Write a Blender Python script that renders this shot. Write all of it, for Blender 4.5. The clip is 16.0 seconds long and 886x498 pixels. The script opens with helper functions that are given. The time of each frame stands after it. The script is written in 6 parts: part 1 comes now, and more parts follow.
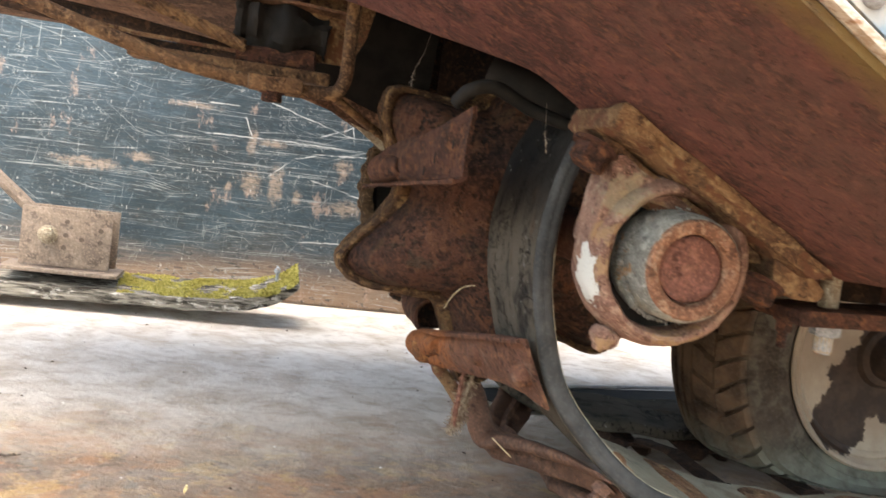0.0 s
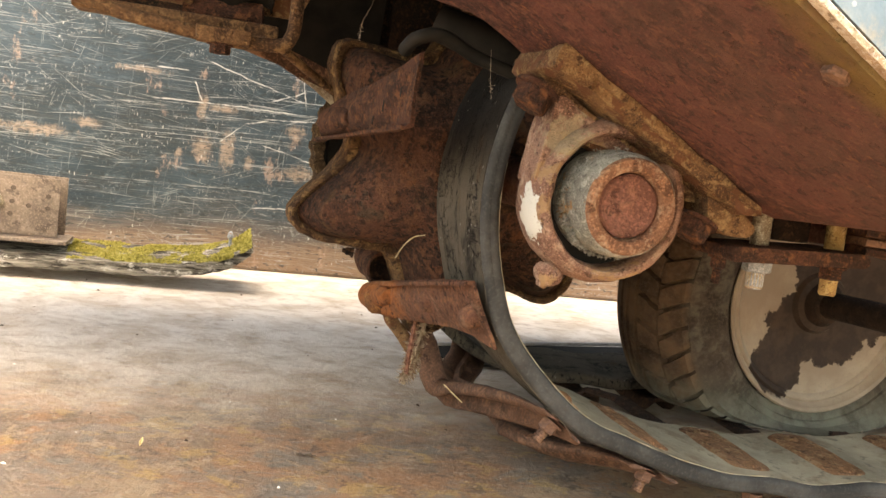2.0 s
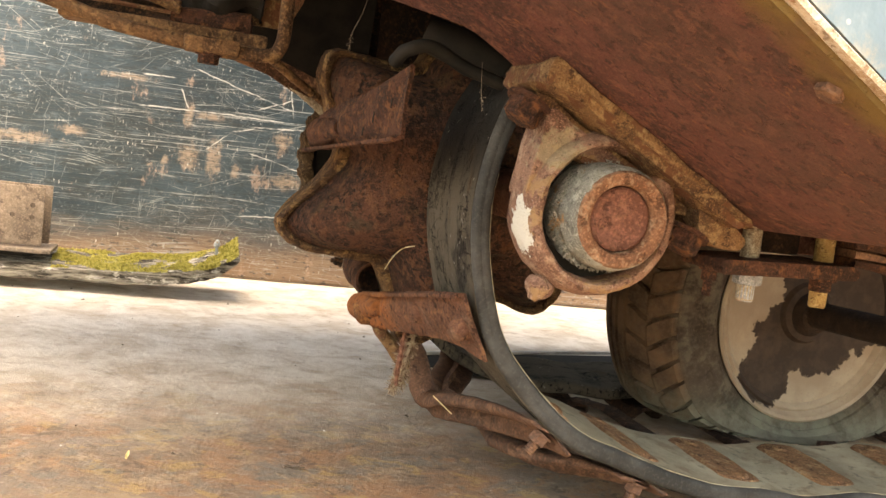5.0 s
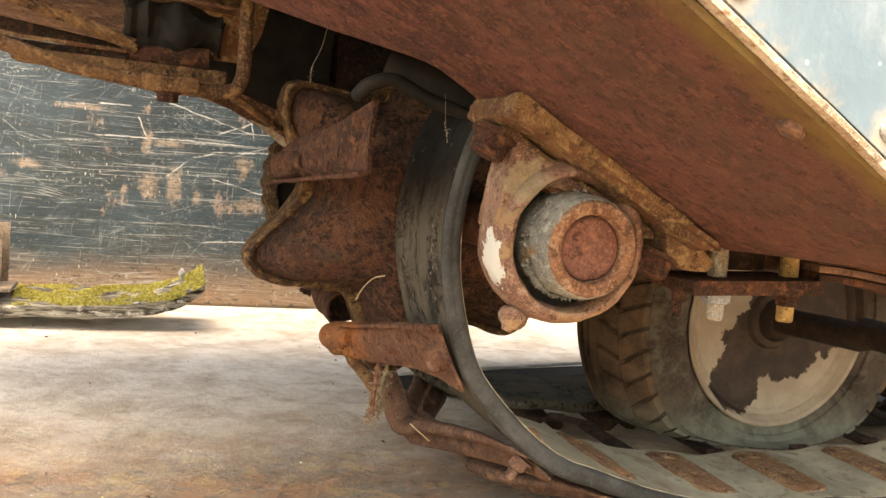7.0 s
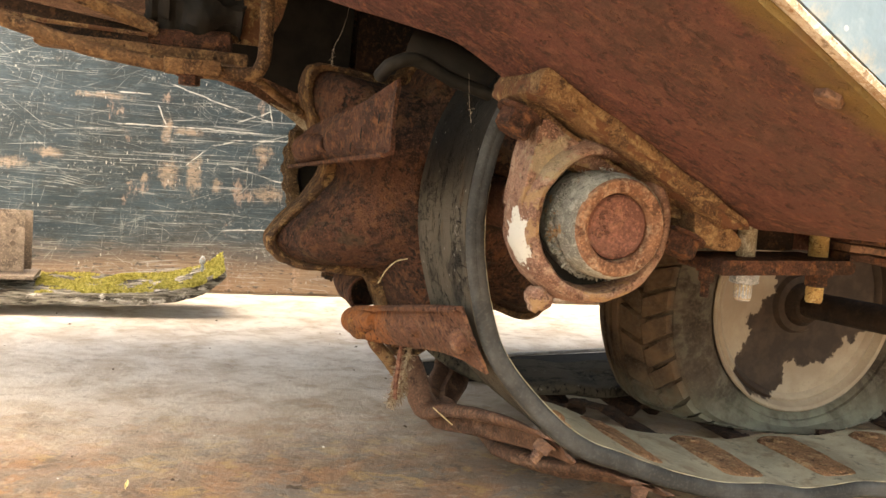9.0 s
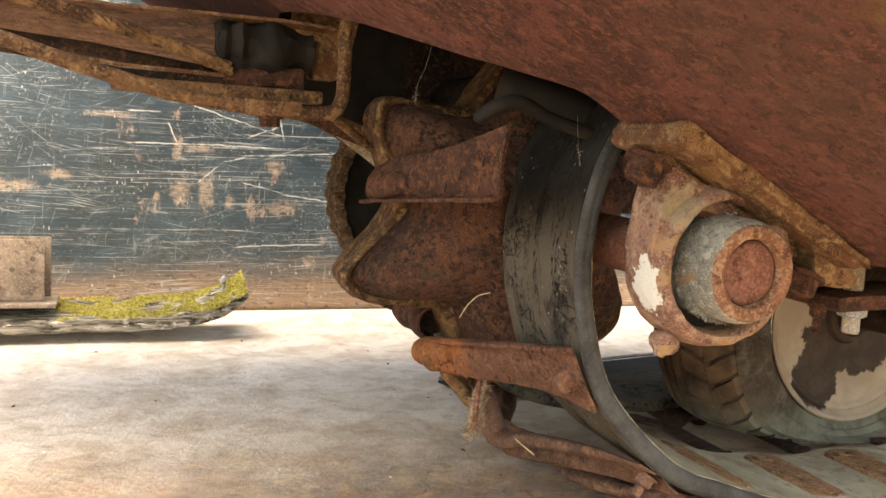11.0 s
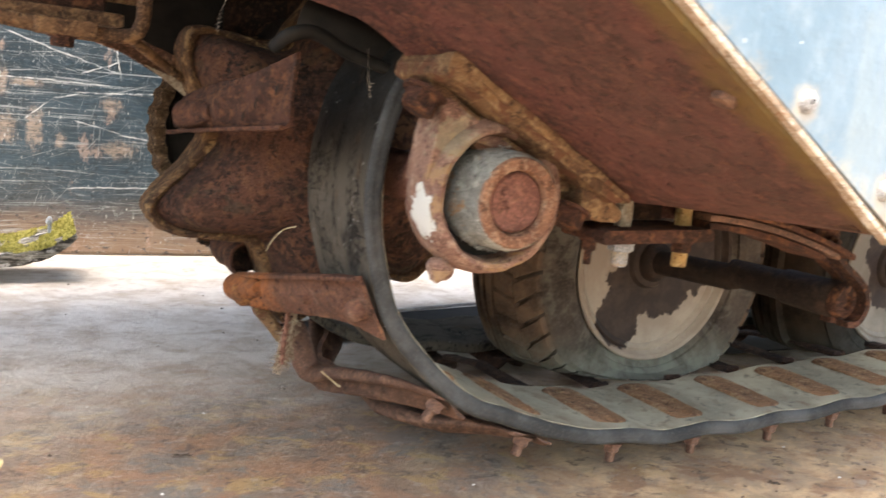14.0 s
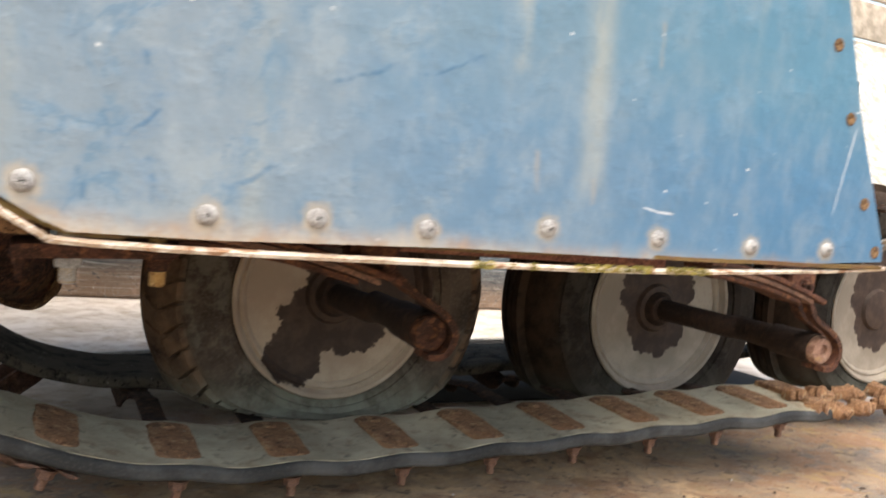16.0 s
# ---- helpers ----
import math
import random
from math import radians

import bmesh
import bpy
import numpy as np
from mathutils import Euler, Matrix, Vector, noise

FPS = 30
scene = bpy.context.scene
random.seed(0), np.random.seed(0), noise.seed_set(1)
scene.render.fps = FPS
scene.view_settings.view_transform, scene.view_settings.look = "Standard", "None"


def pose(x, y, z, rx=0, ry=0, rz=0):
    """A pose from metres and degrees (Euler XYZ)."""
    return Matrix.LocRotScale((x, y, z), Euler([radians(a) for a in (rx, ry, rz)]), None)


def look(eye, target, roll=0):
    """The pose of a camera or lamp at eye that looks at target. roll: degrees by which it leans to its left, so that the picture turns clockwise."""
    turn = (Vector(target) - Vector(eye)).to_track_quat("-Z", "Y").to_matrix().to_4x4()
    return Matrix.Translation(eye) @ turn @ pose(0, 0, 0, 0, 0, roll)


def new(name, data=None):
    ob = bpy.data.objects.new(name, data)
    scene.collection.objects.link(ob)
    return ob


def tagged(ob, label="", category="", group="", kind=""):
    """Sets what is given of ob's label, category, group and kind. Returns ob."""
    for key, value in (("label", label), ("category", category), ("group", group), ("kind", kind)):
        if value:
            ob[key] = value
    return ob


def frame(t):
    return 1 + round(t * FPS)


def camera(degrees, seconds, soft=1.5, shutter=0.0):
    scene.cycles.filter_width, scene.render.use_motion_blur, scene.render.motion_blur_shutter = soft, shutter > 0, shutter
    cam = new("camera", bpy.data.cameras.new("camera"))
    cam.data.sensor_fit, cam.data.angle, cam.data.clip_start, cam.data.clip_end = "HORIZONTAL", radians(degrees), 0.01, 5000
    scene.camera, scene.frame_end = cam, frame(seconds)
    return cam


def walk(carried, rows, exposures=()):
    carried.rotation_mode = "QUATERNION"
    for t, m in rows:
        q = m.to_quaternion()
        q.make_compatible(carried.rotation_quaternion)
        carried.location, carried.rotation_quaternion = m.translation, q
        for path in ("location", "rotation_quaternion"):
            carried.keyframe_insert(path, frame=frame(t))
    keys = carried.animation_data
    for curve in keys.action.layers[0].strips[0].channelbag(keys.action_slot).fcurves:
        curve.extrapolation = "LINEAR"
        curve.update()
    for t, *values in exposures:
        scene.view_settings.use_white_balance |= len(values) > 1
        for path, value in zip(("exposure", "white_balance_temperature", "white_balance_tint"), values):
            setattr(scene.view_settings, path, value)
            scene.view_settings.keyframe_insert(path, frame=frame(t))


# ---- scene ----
cam = camera(55.9, 16.0, 1.5, 0.5)
PATH = [
    (0, (-0.293, -0.638, 0.374), (0.153, 1.301, 0.176), 8.0),
    (0.5, (-0.276, -0.662, 0.359), (0.219, 1.262, 0.134), 8.0),
    (1, (-0.277, -0.668, 0.349), (0.282, 1.236, 0.098), 8.1),
    (1.5, (-0.282, -0.659, 0.352), (0.292, 1.241, 0.1), 8.1),
    (2, (-0.289, -0.659, 0.353), (0.265, 1.248, 0.108), 7.7),
    (2.5, (-0.292, -0.654, 0.354), (0.28, 1.248, 0.119), 7.5),
    (3, (-0.297, -0.655, 0.354), (0.278, 1.247, 0.124), 7.5),
    (3.5, (-0.295, -0.657, 0.355), (0.282, 1.245, 0.125), 7.6),
    (6, (-0.292, -0.653, 0.361), (0.294, 1.247, 0.145), 7.8),
    (6.5, (-0.293, -0.653, 0.368), (0.309, 1.244, 0.163), 5.3),
    (7, (-0.298, -0.65, 0.376), (0.364, 1.227, 0.178), 5.4),
    (7.5, (-0.294, -0.65, 0.372), (0.357, 1.23, 0.16), 5.3),
    (8, (-0.3, -0.648, 0.367), (0.343, 1.232, 0.142), 5.3),
    (10.5, (-0.303, -0.624, 0.373), (0.301, 1.27, 0.152), 4.7),
    (10.7, (-0.363, -0.61, 0.389), (0.295, 1.264, 0.158), 4.0),
    (10.88, (-0.407, -0.6, 0.4), (0.29, 1.259, 0.162), 3.5),
    (11, (-0.41, -0.599, 0.401), (0.29, 1.259, 0.162), 3.5),
    (11.2, (-0.43, -0.617, 0.381), (0.435, 1.149, 0.046), 4.1),
    (11.35, (-0.434, -0.621, 0.377), (0.465, 1.126, 0.022), 4.2),
    (11.5, (-0.439, -0.626, 0.372), (0.503, 1.097, -0.009), 4.4),
    (12, (-0.449, -0.627, 0.361), (0.514, 1.066, -0.092), 4.5),
    (12.5, (-0.45, -0.626, 0.36), (0.515, 1.065, -0.098), 4.7),
    (13, (-0.442, -0.628, 0.358), (0.529, 1.061, -0.097), 4.8),
    (13.5, (-0.402, -0.632, 0.371), (0.572, 1.066, -0.038), 5.7),
    (14, (-0.353, -0.645, 0.383), (0.62, 1.076, 0.077), 6.1),
    (14.5, (-0.282, -0.684, 0.376), (0.73, 1.018, 0.092), 6.0),
    (15, (-0.169, -0.713, 0.378), (0.844, 0.987, 0.088), 6.4),
    (15.5, (-0.021, -0.755, 0.39), (0.964, 0.964, 0.116), 6.4),
    (16, (0.105, -0.837, 0.397), (0.985, 0.95, 0.216), 6.3),
]
walk(cam, [(t, look(eye, target, roll)) for t, eye, target, roll in PATH], [(0, 2.34, 6700, 8), (0.5, 2.3, 7300, 9.5), (1, 2.33, 8100, 11), (6, 2.5, 8800, 11), (10.5, 2.5, 8700, 11), (11, 2.5, 8400, 11), (11.5, 2.52, 8250, 11), (12, 2.27, 7800, 11), (12.8, 2.27, 7550, 11), (13.5, 2.52, 6900, 11), (14, 2.5, 6850, 11), (14.5, 2.22, 7150, 11), (15, 1.98, 7450, 11), (15.5, 1.72, 7200, 11), (16, 1.5, 7000, 11)])
# ---------------------------------------------------------------- light
world = bpy.data.worlds.new("sky")
world.use_nodes = True
scene.world = world
wn = world.node_tree
sky = wn.nodes.new("ShaderNodeTexSky")
sky.sky_type, sky.sun_disc = "NISHITA", False
sky.sun_elevation, sky.sun_rotation = radians(65), radians(212)
sky.air_density, sky.dust_density = 1.4, 4.0
bg = wn.nodes["Background"]
bg.inputs[1].default_value = 0.15
wn.links.new(sky.outputs[0], bg.inputs[0])
sun = new("sun", bpy.data.lights.new("sun", "SUN"))
sun.data.energy, sun.data.angle, sun.data.color = 1.6, radians(62), (1.0, 0.95, 0.88)
sun.matrix_world = look((-1.4, -2.2, 5.6), (0, 0, 0))


# ---------------------------------------------------------------- materials
class Nodes:
    """A short way to write node materials."""

    def __init__(self, name):
        self.mat = bpy.data.materials.new(name)
        self.mat.use_nodes = True
        self.tree = self.mat.node_tree
        self.bsdf = self.tree.nodes["Principled BSDF"]
        self.coord = self.tree.nodes.new("ShaderNodeTexCoord").outputs["Object"]
        info = self.tree.nodes.new("ShaderNodeObjectInfo")
        self.random = info.outputs["Random"]

    def put(self, socket, value):
        if isinstance(value, bpy.types.NodeSocket):
            self.tree.links.new(value, socket)
        elif isinstance(value, tuple) and len(value) == 3 and socket.type == "RGBA":
            socket.default_value = (*value, 1)
        else:
            socket.default_value = value

    def space(self, stretch=(1, 1, 1), turn=(0, 0, 0), shift=(0, 0, 0)):
        n = self.tree.nodes.new("ShaderNodeMapping")
        self.put(n.inputs["Vector"], self.coord)
        n.inputs["Scale"].default_value = stretch
        n.inputs["Rotation"].default_value = [radians(a) for a in turn]
        n.inputs["Location"].default_value = shift
        return n.outputs[0]

    def hatch(self, along, up, tilt, shift):
        """Space turned first and then drawn out, for marks that run at a slant."""
        n = self.tree.nodes.new("ShaderNodeMapping")
        self.put(n.inputs["Vector"], self.space((1, 1, 1), (0, tilt, 0)))
        n.inputs["Scale"].default_value = (along, 0.3, up)
        n.inputs["Location"].default_value = (shift, shift, shift)
        return n.outputs[0]

    def noise(self, scale, detail=4.0, rough=0.55, warp=0.0, vec=None):
        n = self.tree.nodes.new("ShaderNodeTexNoise")
        self.put(n.inputs["Vector"], vec or self.coord)
        for key, v in (("Scale", scale), ("Detail", detail), ("Roughness", rough), ("Distortion", warp)):
            n.inputs[key].default_value = v
        return n.outputs["Fac"]

    def cells(self, scale, feature="F1", vec=None):
        n = self.tree.nodes.new("ShaderNodeTexVoronoi")
        n.feature = feature
        self.put(n.inputs["Vector"], vec or self.coord)
        n.inputs["Scale"].default_value = scale
        return n.outputs["Distance"]

    def step(self, value, lo, hi, to=(0.0, 1.0)):
        n = self.tree.nodes.new("ShaderNodeMapRange")
        n.interpolation_type = "SMOOTHSTEP"
        self.put(n.inputs["Value"], value)
        flip = lo > hi
        n.inputs["From Min"].default_value, n.inputs["From Max"].default_value = (hi, lo) if flip else (lo, hi)
        a, b = (to[1], to[0]) if flip else to
        n.inputs["To Min"].default_value, n.inputs["To Max"].default_value = a, b
        return n.outputs["Result"]

    def math(self, op, a, b=0.0):
        n = self.tree.nodes.new("ShaderNodeMath")
        n.operation = op
        self.put(n.inputs[0], a)
        self.put(n.inputs[1], b)
        return n.outputs[0]

    def axis(self, which, vec=None):
        n = self.tree.nodes.new("ShaderNodeSeparateXYZ")
        self.put(n.inputs[0], vec or self.coord)
        return n.outputs[which]

    def segment(self, x0, z0, x1, z1, wide, hard=0.4, wander=0.008):
        """A mask along one scratch or streak between two places on an upright sheet."""
        length = math.hypot(x1 - x0, z1 - z0)
        c, s = (x1 - x0) / length, (z1 - z0) / length
        mx, mz = (x0 + x1) / 2, (z0 + z1) / 2
        v = self.space((1, 0, 1), (0, math.degrees(math.atan2(s, c)), 0), (-(c * mx + s * mz), 0, -(-s * mx + c * mz)))
        bend = self.math("MULTIPLY", self.math("SUBTRACT", self.noise(max(9, 0.35 / wander), 4), 0.5), wander)
        across = self.step(self.math("ABSOLUTE", self.math("ADD", self.axis(2, v), bend)), wide, wide * hard)
        return self.math("MULTIPLY", across, self.step(self.math("ABSOLUTE", self.axis(0, v)), length * 0.56, length * 0.40))

    def away(self, point, vec=None):
        n = self.tree.nodes.new("ShaderNodeVectorMath")
        n.operation = "DISTANCE"
        self.put(n.inputs[0], vec or self.coord)
        n.inputs[1].default_value = point
        return n.outputs["Value"]

    def mix(self, fac, a, b):
        n = self.tree.nodes.new("ShaderNodeMix")
        n.data_type = "RGBA"
        self.put(n.inputs["Factor"], fac)
        self.put(n.inputs["A"], a)
        self.put(n.inputs["B"], b)
        return n.outputs["Result"]

    def done(self, color, rough=0.8, metal=0.0, bumps=(), spec=None):
        self.put(self.bsdf.inputs["Base Color"], color)
        self.put(self.bsdf.inputs["Roughness"], rough)
        self.put(self.bsdf.inputs["Metallic"], metal)
        if spec is not None:
            self.bsdf.inputs["Specular IOR Level"].default_value = spec
        before = None
        for height, far in bumps:
            n = self.tree.nodes.new("ShaderNodeBump")
            n.inputs["Strength"].default_value = 1.0
            n.inputs["Distance"].default_value = far
            self.put(n.inputs["Height"], height)
            if before:
                self.tree.links.new(before, n.inputs["Normal"])
            before = n.outputs[0]
        if before:
            self.tree.links.new(before, self.bsdf.inputs["Normal"])
        return self.mat


def rust(name, dark, mid, light, scale=60.0, pits=0.0006, rough=0.85, extra=None, more=None):
    """Rusted steel: three tones of scale, pitting and fine grain. extra: (colour, scale, threshold) of old paint or dust;
    more: a function that lays further colour over it."""
    k = Nodes(name)
    big, fine, grain = k.noise(scale * 0.3, 6, 0.62, 0.6), k.noise(scale * 1.6, 7, 0.7), k.noise(scale * 12, 4, 0.65)
    col = k.mix(k.step(big, 0.38, 0.60), mid, dark)
    col = k.mix(k.step(fine, 0.50, 0.64, (0, 0.85)), col, light)
    col = k.mix(k.step(k.noise(scale * 0.8, 6, 0.7, 1.0, k.space((1, 1, 1), (0, 0, 0), (3, 7, 1))), 0.55, 0.64, (0, 0.7)), col, dark)
    deep = k.step(k.noise(scale * 2.4, 3, 0.55, 0.0, k.space((1, 1, 1), (0, 0, 0), (6, 2, 8))), 0.585, 0.65)
    col = k.mix(k.math("MULTIPLY", deep, 0.8), col, tuple(c * 0.6 for c in dark))
    col = k.mix(k.step(grain, 0.50, 0.68, (0.0, 0.6)), col, tuple(min(0.6, c * 1.9) for c in mid))
    col = k.mix(k.step(grain, 0.46, 0.32, (0.0, 0.6)), col, tuple(c * 0.7 for c in dark))
    crust = k.step(k.noise(scale * 3.2, 5, 0.7, 0.0, k.space((1, 1, 1), (0, 0, 0), (1, 4, 2))), 0.58, 0.66)
    col = k.mix(k.math("MULTIPLY", crust, 0.7), col, light)
    if extra:
        tone, freq, level = extra
        chips = k.step(k.noise(freq, 8, 0.68, 0.6), level, level + 0.05)
        col = k.mix(k.math("MULTIPLY", chips, 0.9), col, tone)
    if more:
        col = more(k, col)
    return k.done(col, rough, 0.0, [(k.math("SUBTRACT", fine, k.math("MULTIPLY", deep, 0.25)), pits * 4.5), (grain, pits * 1.5)], 0.3)


def seam_stain(k, col):
    """Dark scabs strewn along the slope, and ochre bloom along the outer seam of the plate."""
    scab = k.step(k.noise(110, 4, 0.6, 0.0, k.space((0.7, 1.3, 1.0), (0, 0, 12))), 0.57, 0.63)
    col = k.mix(k.math("MULTIPLY", scab, k.step(k.noise(11, 5, 0.65), 0.36, 0.56, (0.2, 0.9))), col, (0.030, 0.012, 0.008))
    fleck = k.step(k.noise(190, 3, 0.6, 0.0, k.space((0.8, 1.3, 1), (0, 0, 12), (3, 1, 2))), 0.60, 0.66)
    col = k.mix(k.math("MULTIPLY", fleck, k.step(k.noise(17, 5), 0.42, 0.58, (0, 0.8))), col, (0.22, 0.085, 0.04))
    outer = k.step(k.math("ADD", k.axis(1), k.math("MULTIPLY", k.noise(7, 6, 0.65), 0.12)), -0.06, -0.22, (0, 0.62))
    col = k.mix(k.math("MULTIPLY", outer, k.step(k.noise(60, 5, 0.65), 0.35, 0.62, (0.4, 1.0))), col, (0.092, 0.048, 0.036))
    edge = k.step(k.math("ADD", k.axis(1), k.math("MULTIPLY", k.noise(14, 6, 0.65), 0.06)), -0.292, -0.312)
    return k.mix(k.math("MULTIPLY", edge, k.step(k.noise(45, 5), 0.32, 0.6, (0.45, 0.9))), col, (0.150, 0.098, 0.030))


def white_patch(k, col):
    """What is left of white paint on the outer side of the ring."""
    v = k.space((1.5, 1.05, 0.8))
    d = k.math("ADD", k.away((-0.0640 * 1.5, -0.099 * 1.05, 0.3150 * 0.8), v), k.math("MULTIPLY", k.math("SUBTRACT", k.noise(110, 5, 0.65), 0.5), 0.034))
    col = k.mix(k.step(d, 0.0165, 0.0150), col, (0.58, 0.59, 0.55))
    d = k.math("ADD", k.away((-0.050, -0.11, 0.368)), k.math("MULTIPLY", k.math("SUBTRACT", k.noise(90, 5, 0.65), 0.5), 0.06))
    return k.mix(k.step(d, 0.022, 0.014, (0, 0.55)), col, (0.33, 0.29, 0.19))


HULL_RUST = rust("hull_rust", (0.044, 0.017, 0.0125), (0.105, 0.036, 0.029), (0.175, 0.072, 0.050), 42, 0.0008, more=seam_stain)
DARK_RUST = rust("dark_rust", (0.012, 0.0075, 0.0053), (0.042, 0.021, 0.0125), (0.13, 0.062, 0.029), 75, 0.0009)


def scabbed(k, col):
    """Ochre and greenish bloom under close-set black scabs."""
    col = k.mix(k.step(k.noise(15, 6, 0.65, 0.5, k.space((1, 1, 1), (0, 0, 0), (2, 5, 3))), 0.54, 0.66, (0, 0.7)), col, (0.105, 0.064, 0.030))
    col = k.mix(k.step(k.noise(20, 6, 0.65, 0.5, k.space((1, 1, 1), (0, 0, 0), (7, 1, 4))), 0.58, 0.68, (0, 0.6)), col, (0.050, 0.044, 0.030))
    col = k.mix(k.step(k.noise(34, 7, 0.7, 0.5, k.space((1, 1, 1), (0, 0, 0), (1, 9, 6))), 0.58, 0.66, (0, 0.7)), col, (0.150, 0.058, 0.026))
    where = k.step(k.noise(20, 5, 0.65), 0.38, 0.56, (0.2, 0.85))
    scab = k.step(k.noise(150, 4, 0.62), 0.53, 0.58)
    col = k.mix(k.math("MULTIPLY", scab, where), col, (0.010, 0.006, 0.0045))
    fleck = k.math("MULTIPLY", k.step(k.cells(170), 0.17, 0.08), k.step(k.noise(30), 0.52, 0.62, (0, 0.8)))
    return k.mix(fleck, col, (0.20, 0.10, 0.045))


def nose_bloom(k, col):
    """Bright orange rust, scabbed with black, toward the nose of the bar."""
    near = k.step(k.math("ADD", k.axis(1), k.math("MULTIPLY", k.math("SUBTRACT", k.noise(22, 5), 0.5), 0.12)), 0.135, 0.20)
    col = k.mix(k.math("MULTIPLY", near, k.step(k.noise(60, 6, 0.68), 0.36, 0.58, (0.25, 0.9))), col, (0.30, 0.105, 0.032))
    col = k.mix(k.math("MULTIPLY", k.step(k.noise(150, 4, 0.65, 0.4), 0.54, 0.60), k.step(k.noise(28, 5), 0.44, 0.58, (0.1, 0.9))), col, (0.028, 0.012, 0.008))
    return k.mix(k.step(k.noise(30, 6, 0.7, 0.4, k.space((1, 1, 1), (0, 0, 0), (4, 2, 1))), 0.56, 0.66, (0, 0.6)), col, (0.20, 0.125, 0.085))


SPROCKET_RUST = rust("sprocket_rust", (0.034, 0.016, 0.011), (0.100, 0.043, 0.026), (0.16, 0.072, 0.038), 40, 0.0018, more=scabbed)
NOSE_RUST = rust("nose_rust", (0.06, 0.03, 0.018), (0.16, 0.085, 0.05), (0.26, 0.15, 0.09), 30, 0.0008)
TAN_RUST = rust("tan_rust", (0.060, 0.032, 0.023), (0.132, 0.070, 0.046), (0.195, 0.108, 0.068), 34, 0.0005, 0.62)
RED_RUST = rust("red_rust", (0.028, 0.013, 0.009), (0.088, 0.036, 0.022), (0.20, 0.085, 0.038), 60, 0.0010)
BAR_ORANGE = rust("orange_bar_rust", (0.080, 0.038, 0.025), (0.135, 0.062, 0.040), (0.20, 0.096, 0.050), 40, 0.0009, more=nose_bloom)
NOSE_ORANGE = rust("orange_nose_rust", (0.07, 0.03, 0.018), (0.20, 0.085, 0.035), (0.36, 0.17, 0.06), 60, 0.0010)
BAR_RUST = rust("bar_rust", (0.02, 0.013, 0.010), (0.055, 0.03, 0.02), (0.14, 0.075, 0.045), 80, 0.0008)
AXLE = rust("greasy_axle", (0.014, 0.009, 0.007), (0.032, 0.019, 0.013), (0.052, 0.028, 0.017), 60, 0.0007)
OCHRE_RUST = rust("ochre_rust", (0.09, 0.045, 0.025), (0.25, 0.142, 0.068), (0.40, 0.27, 0.135), 60, 0.0012, 0.85, ((0.16, 0.068, 0.036), 40, 0.53))
RING_RUST = rust("ring_rust", (0.12, 0.06, 0.042), (0.25, 0.145, 0.105), (0.36, 0.25, 0.18), 60, 0.0006, 0.75, ((0.30, 0.19, 0.10), 40, 0.56), white_patch)
COLLAR_RUST = rust("collar_rust", (0.13, 0.060, 0.036), (0.26, 0.135, 0.080), (0.38, 0.265, 0.18), 45, 0.0007)
SHAFT_RUST = rust("shaft_rust", (0.10, 0.040, 0.027), (0.165, 0.074, 0.054), (0.24, 0.122, 0.078), 30, 0.0008)
FRAME_RUST = rust("frame_rust", (0.050, 0.026, 0.014), (0.135, 0.074, 0.036), (0.27, 0.165, 0.08), 32, 0.0008)
EDGE_RUST = rust("edge_rust", (0.032, 0.016, 0.009), (0.15, 0.080, 0.036), (0.32, 0.20, 0.09), 55, 0.0011, 0.85, ((0.050, 0.024, 0.013), 70, 0.53))
CREAM = rust("dusty_cream", (0.2, 0.15, 0.1), (0.38, 0.32, 0.24), (0.5, 0.44, 0.35), 70, 0.0004)
BRASS = rust("yellow_rust", (0.22, 0.12, 0.05), (0.42, 0.27, 0.11), (0.55, 0.40, 0.2), 90, 0.0006)
ZINC = rust("zinc", (0.2, 0.22, 0.24), (0.33, 0.365, 0.39), (0.52, 0.55, 0.57), 90, 0.0003, 0.55, ((0.3, 0.15, 0.07), 40, 0.60))
GREASE = rust("greasy_zinc", (0.18, 0.18, 0.155), (0.34, 0.34, 0.295), (0.48, 0.47, 0.41), 90, 0.0009, 0.7, ((0.36, 0.20, 0.09), 55, 0.60))
HOLE = rust("hole_steel", (0.06, 0.047, 0.038), (0.095, 0.073, 0.057), (0.13, 0.10, 0.08), 60, 0.0002, 0.8)
BRACKET = rust("bracket_steel", (0.15, 0.115, 0.09), (0.20, 0.155, 0.12), (0.25, 0.20, 0.16), 25, 0.0002, 0.6)


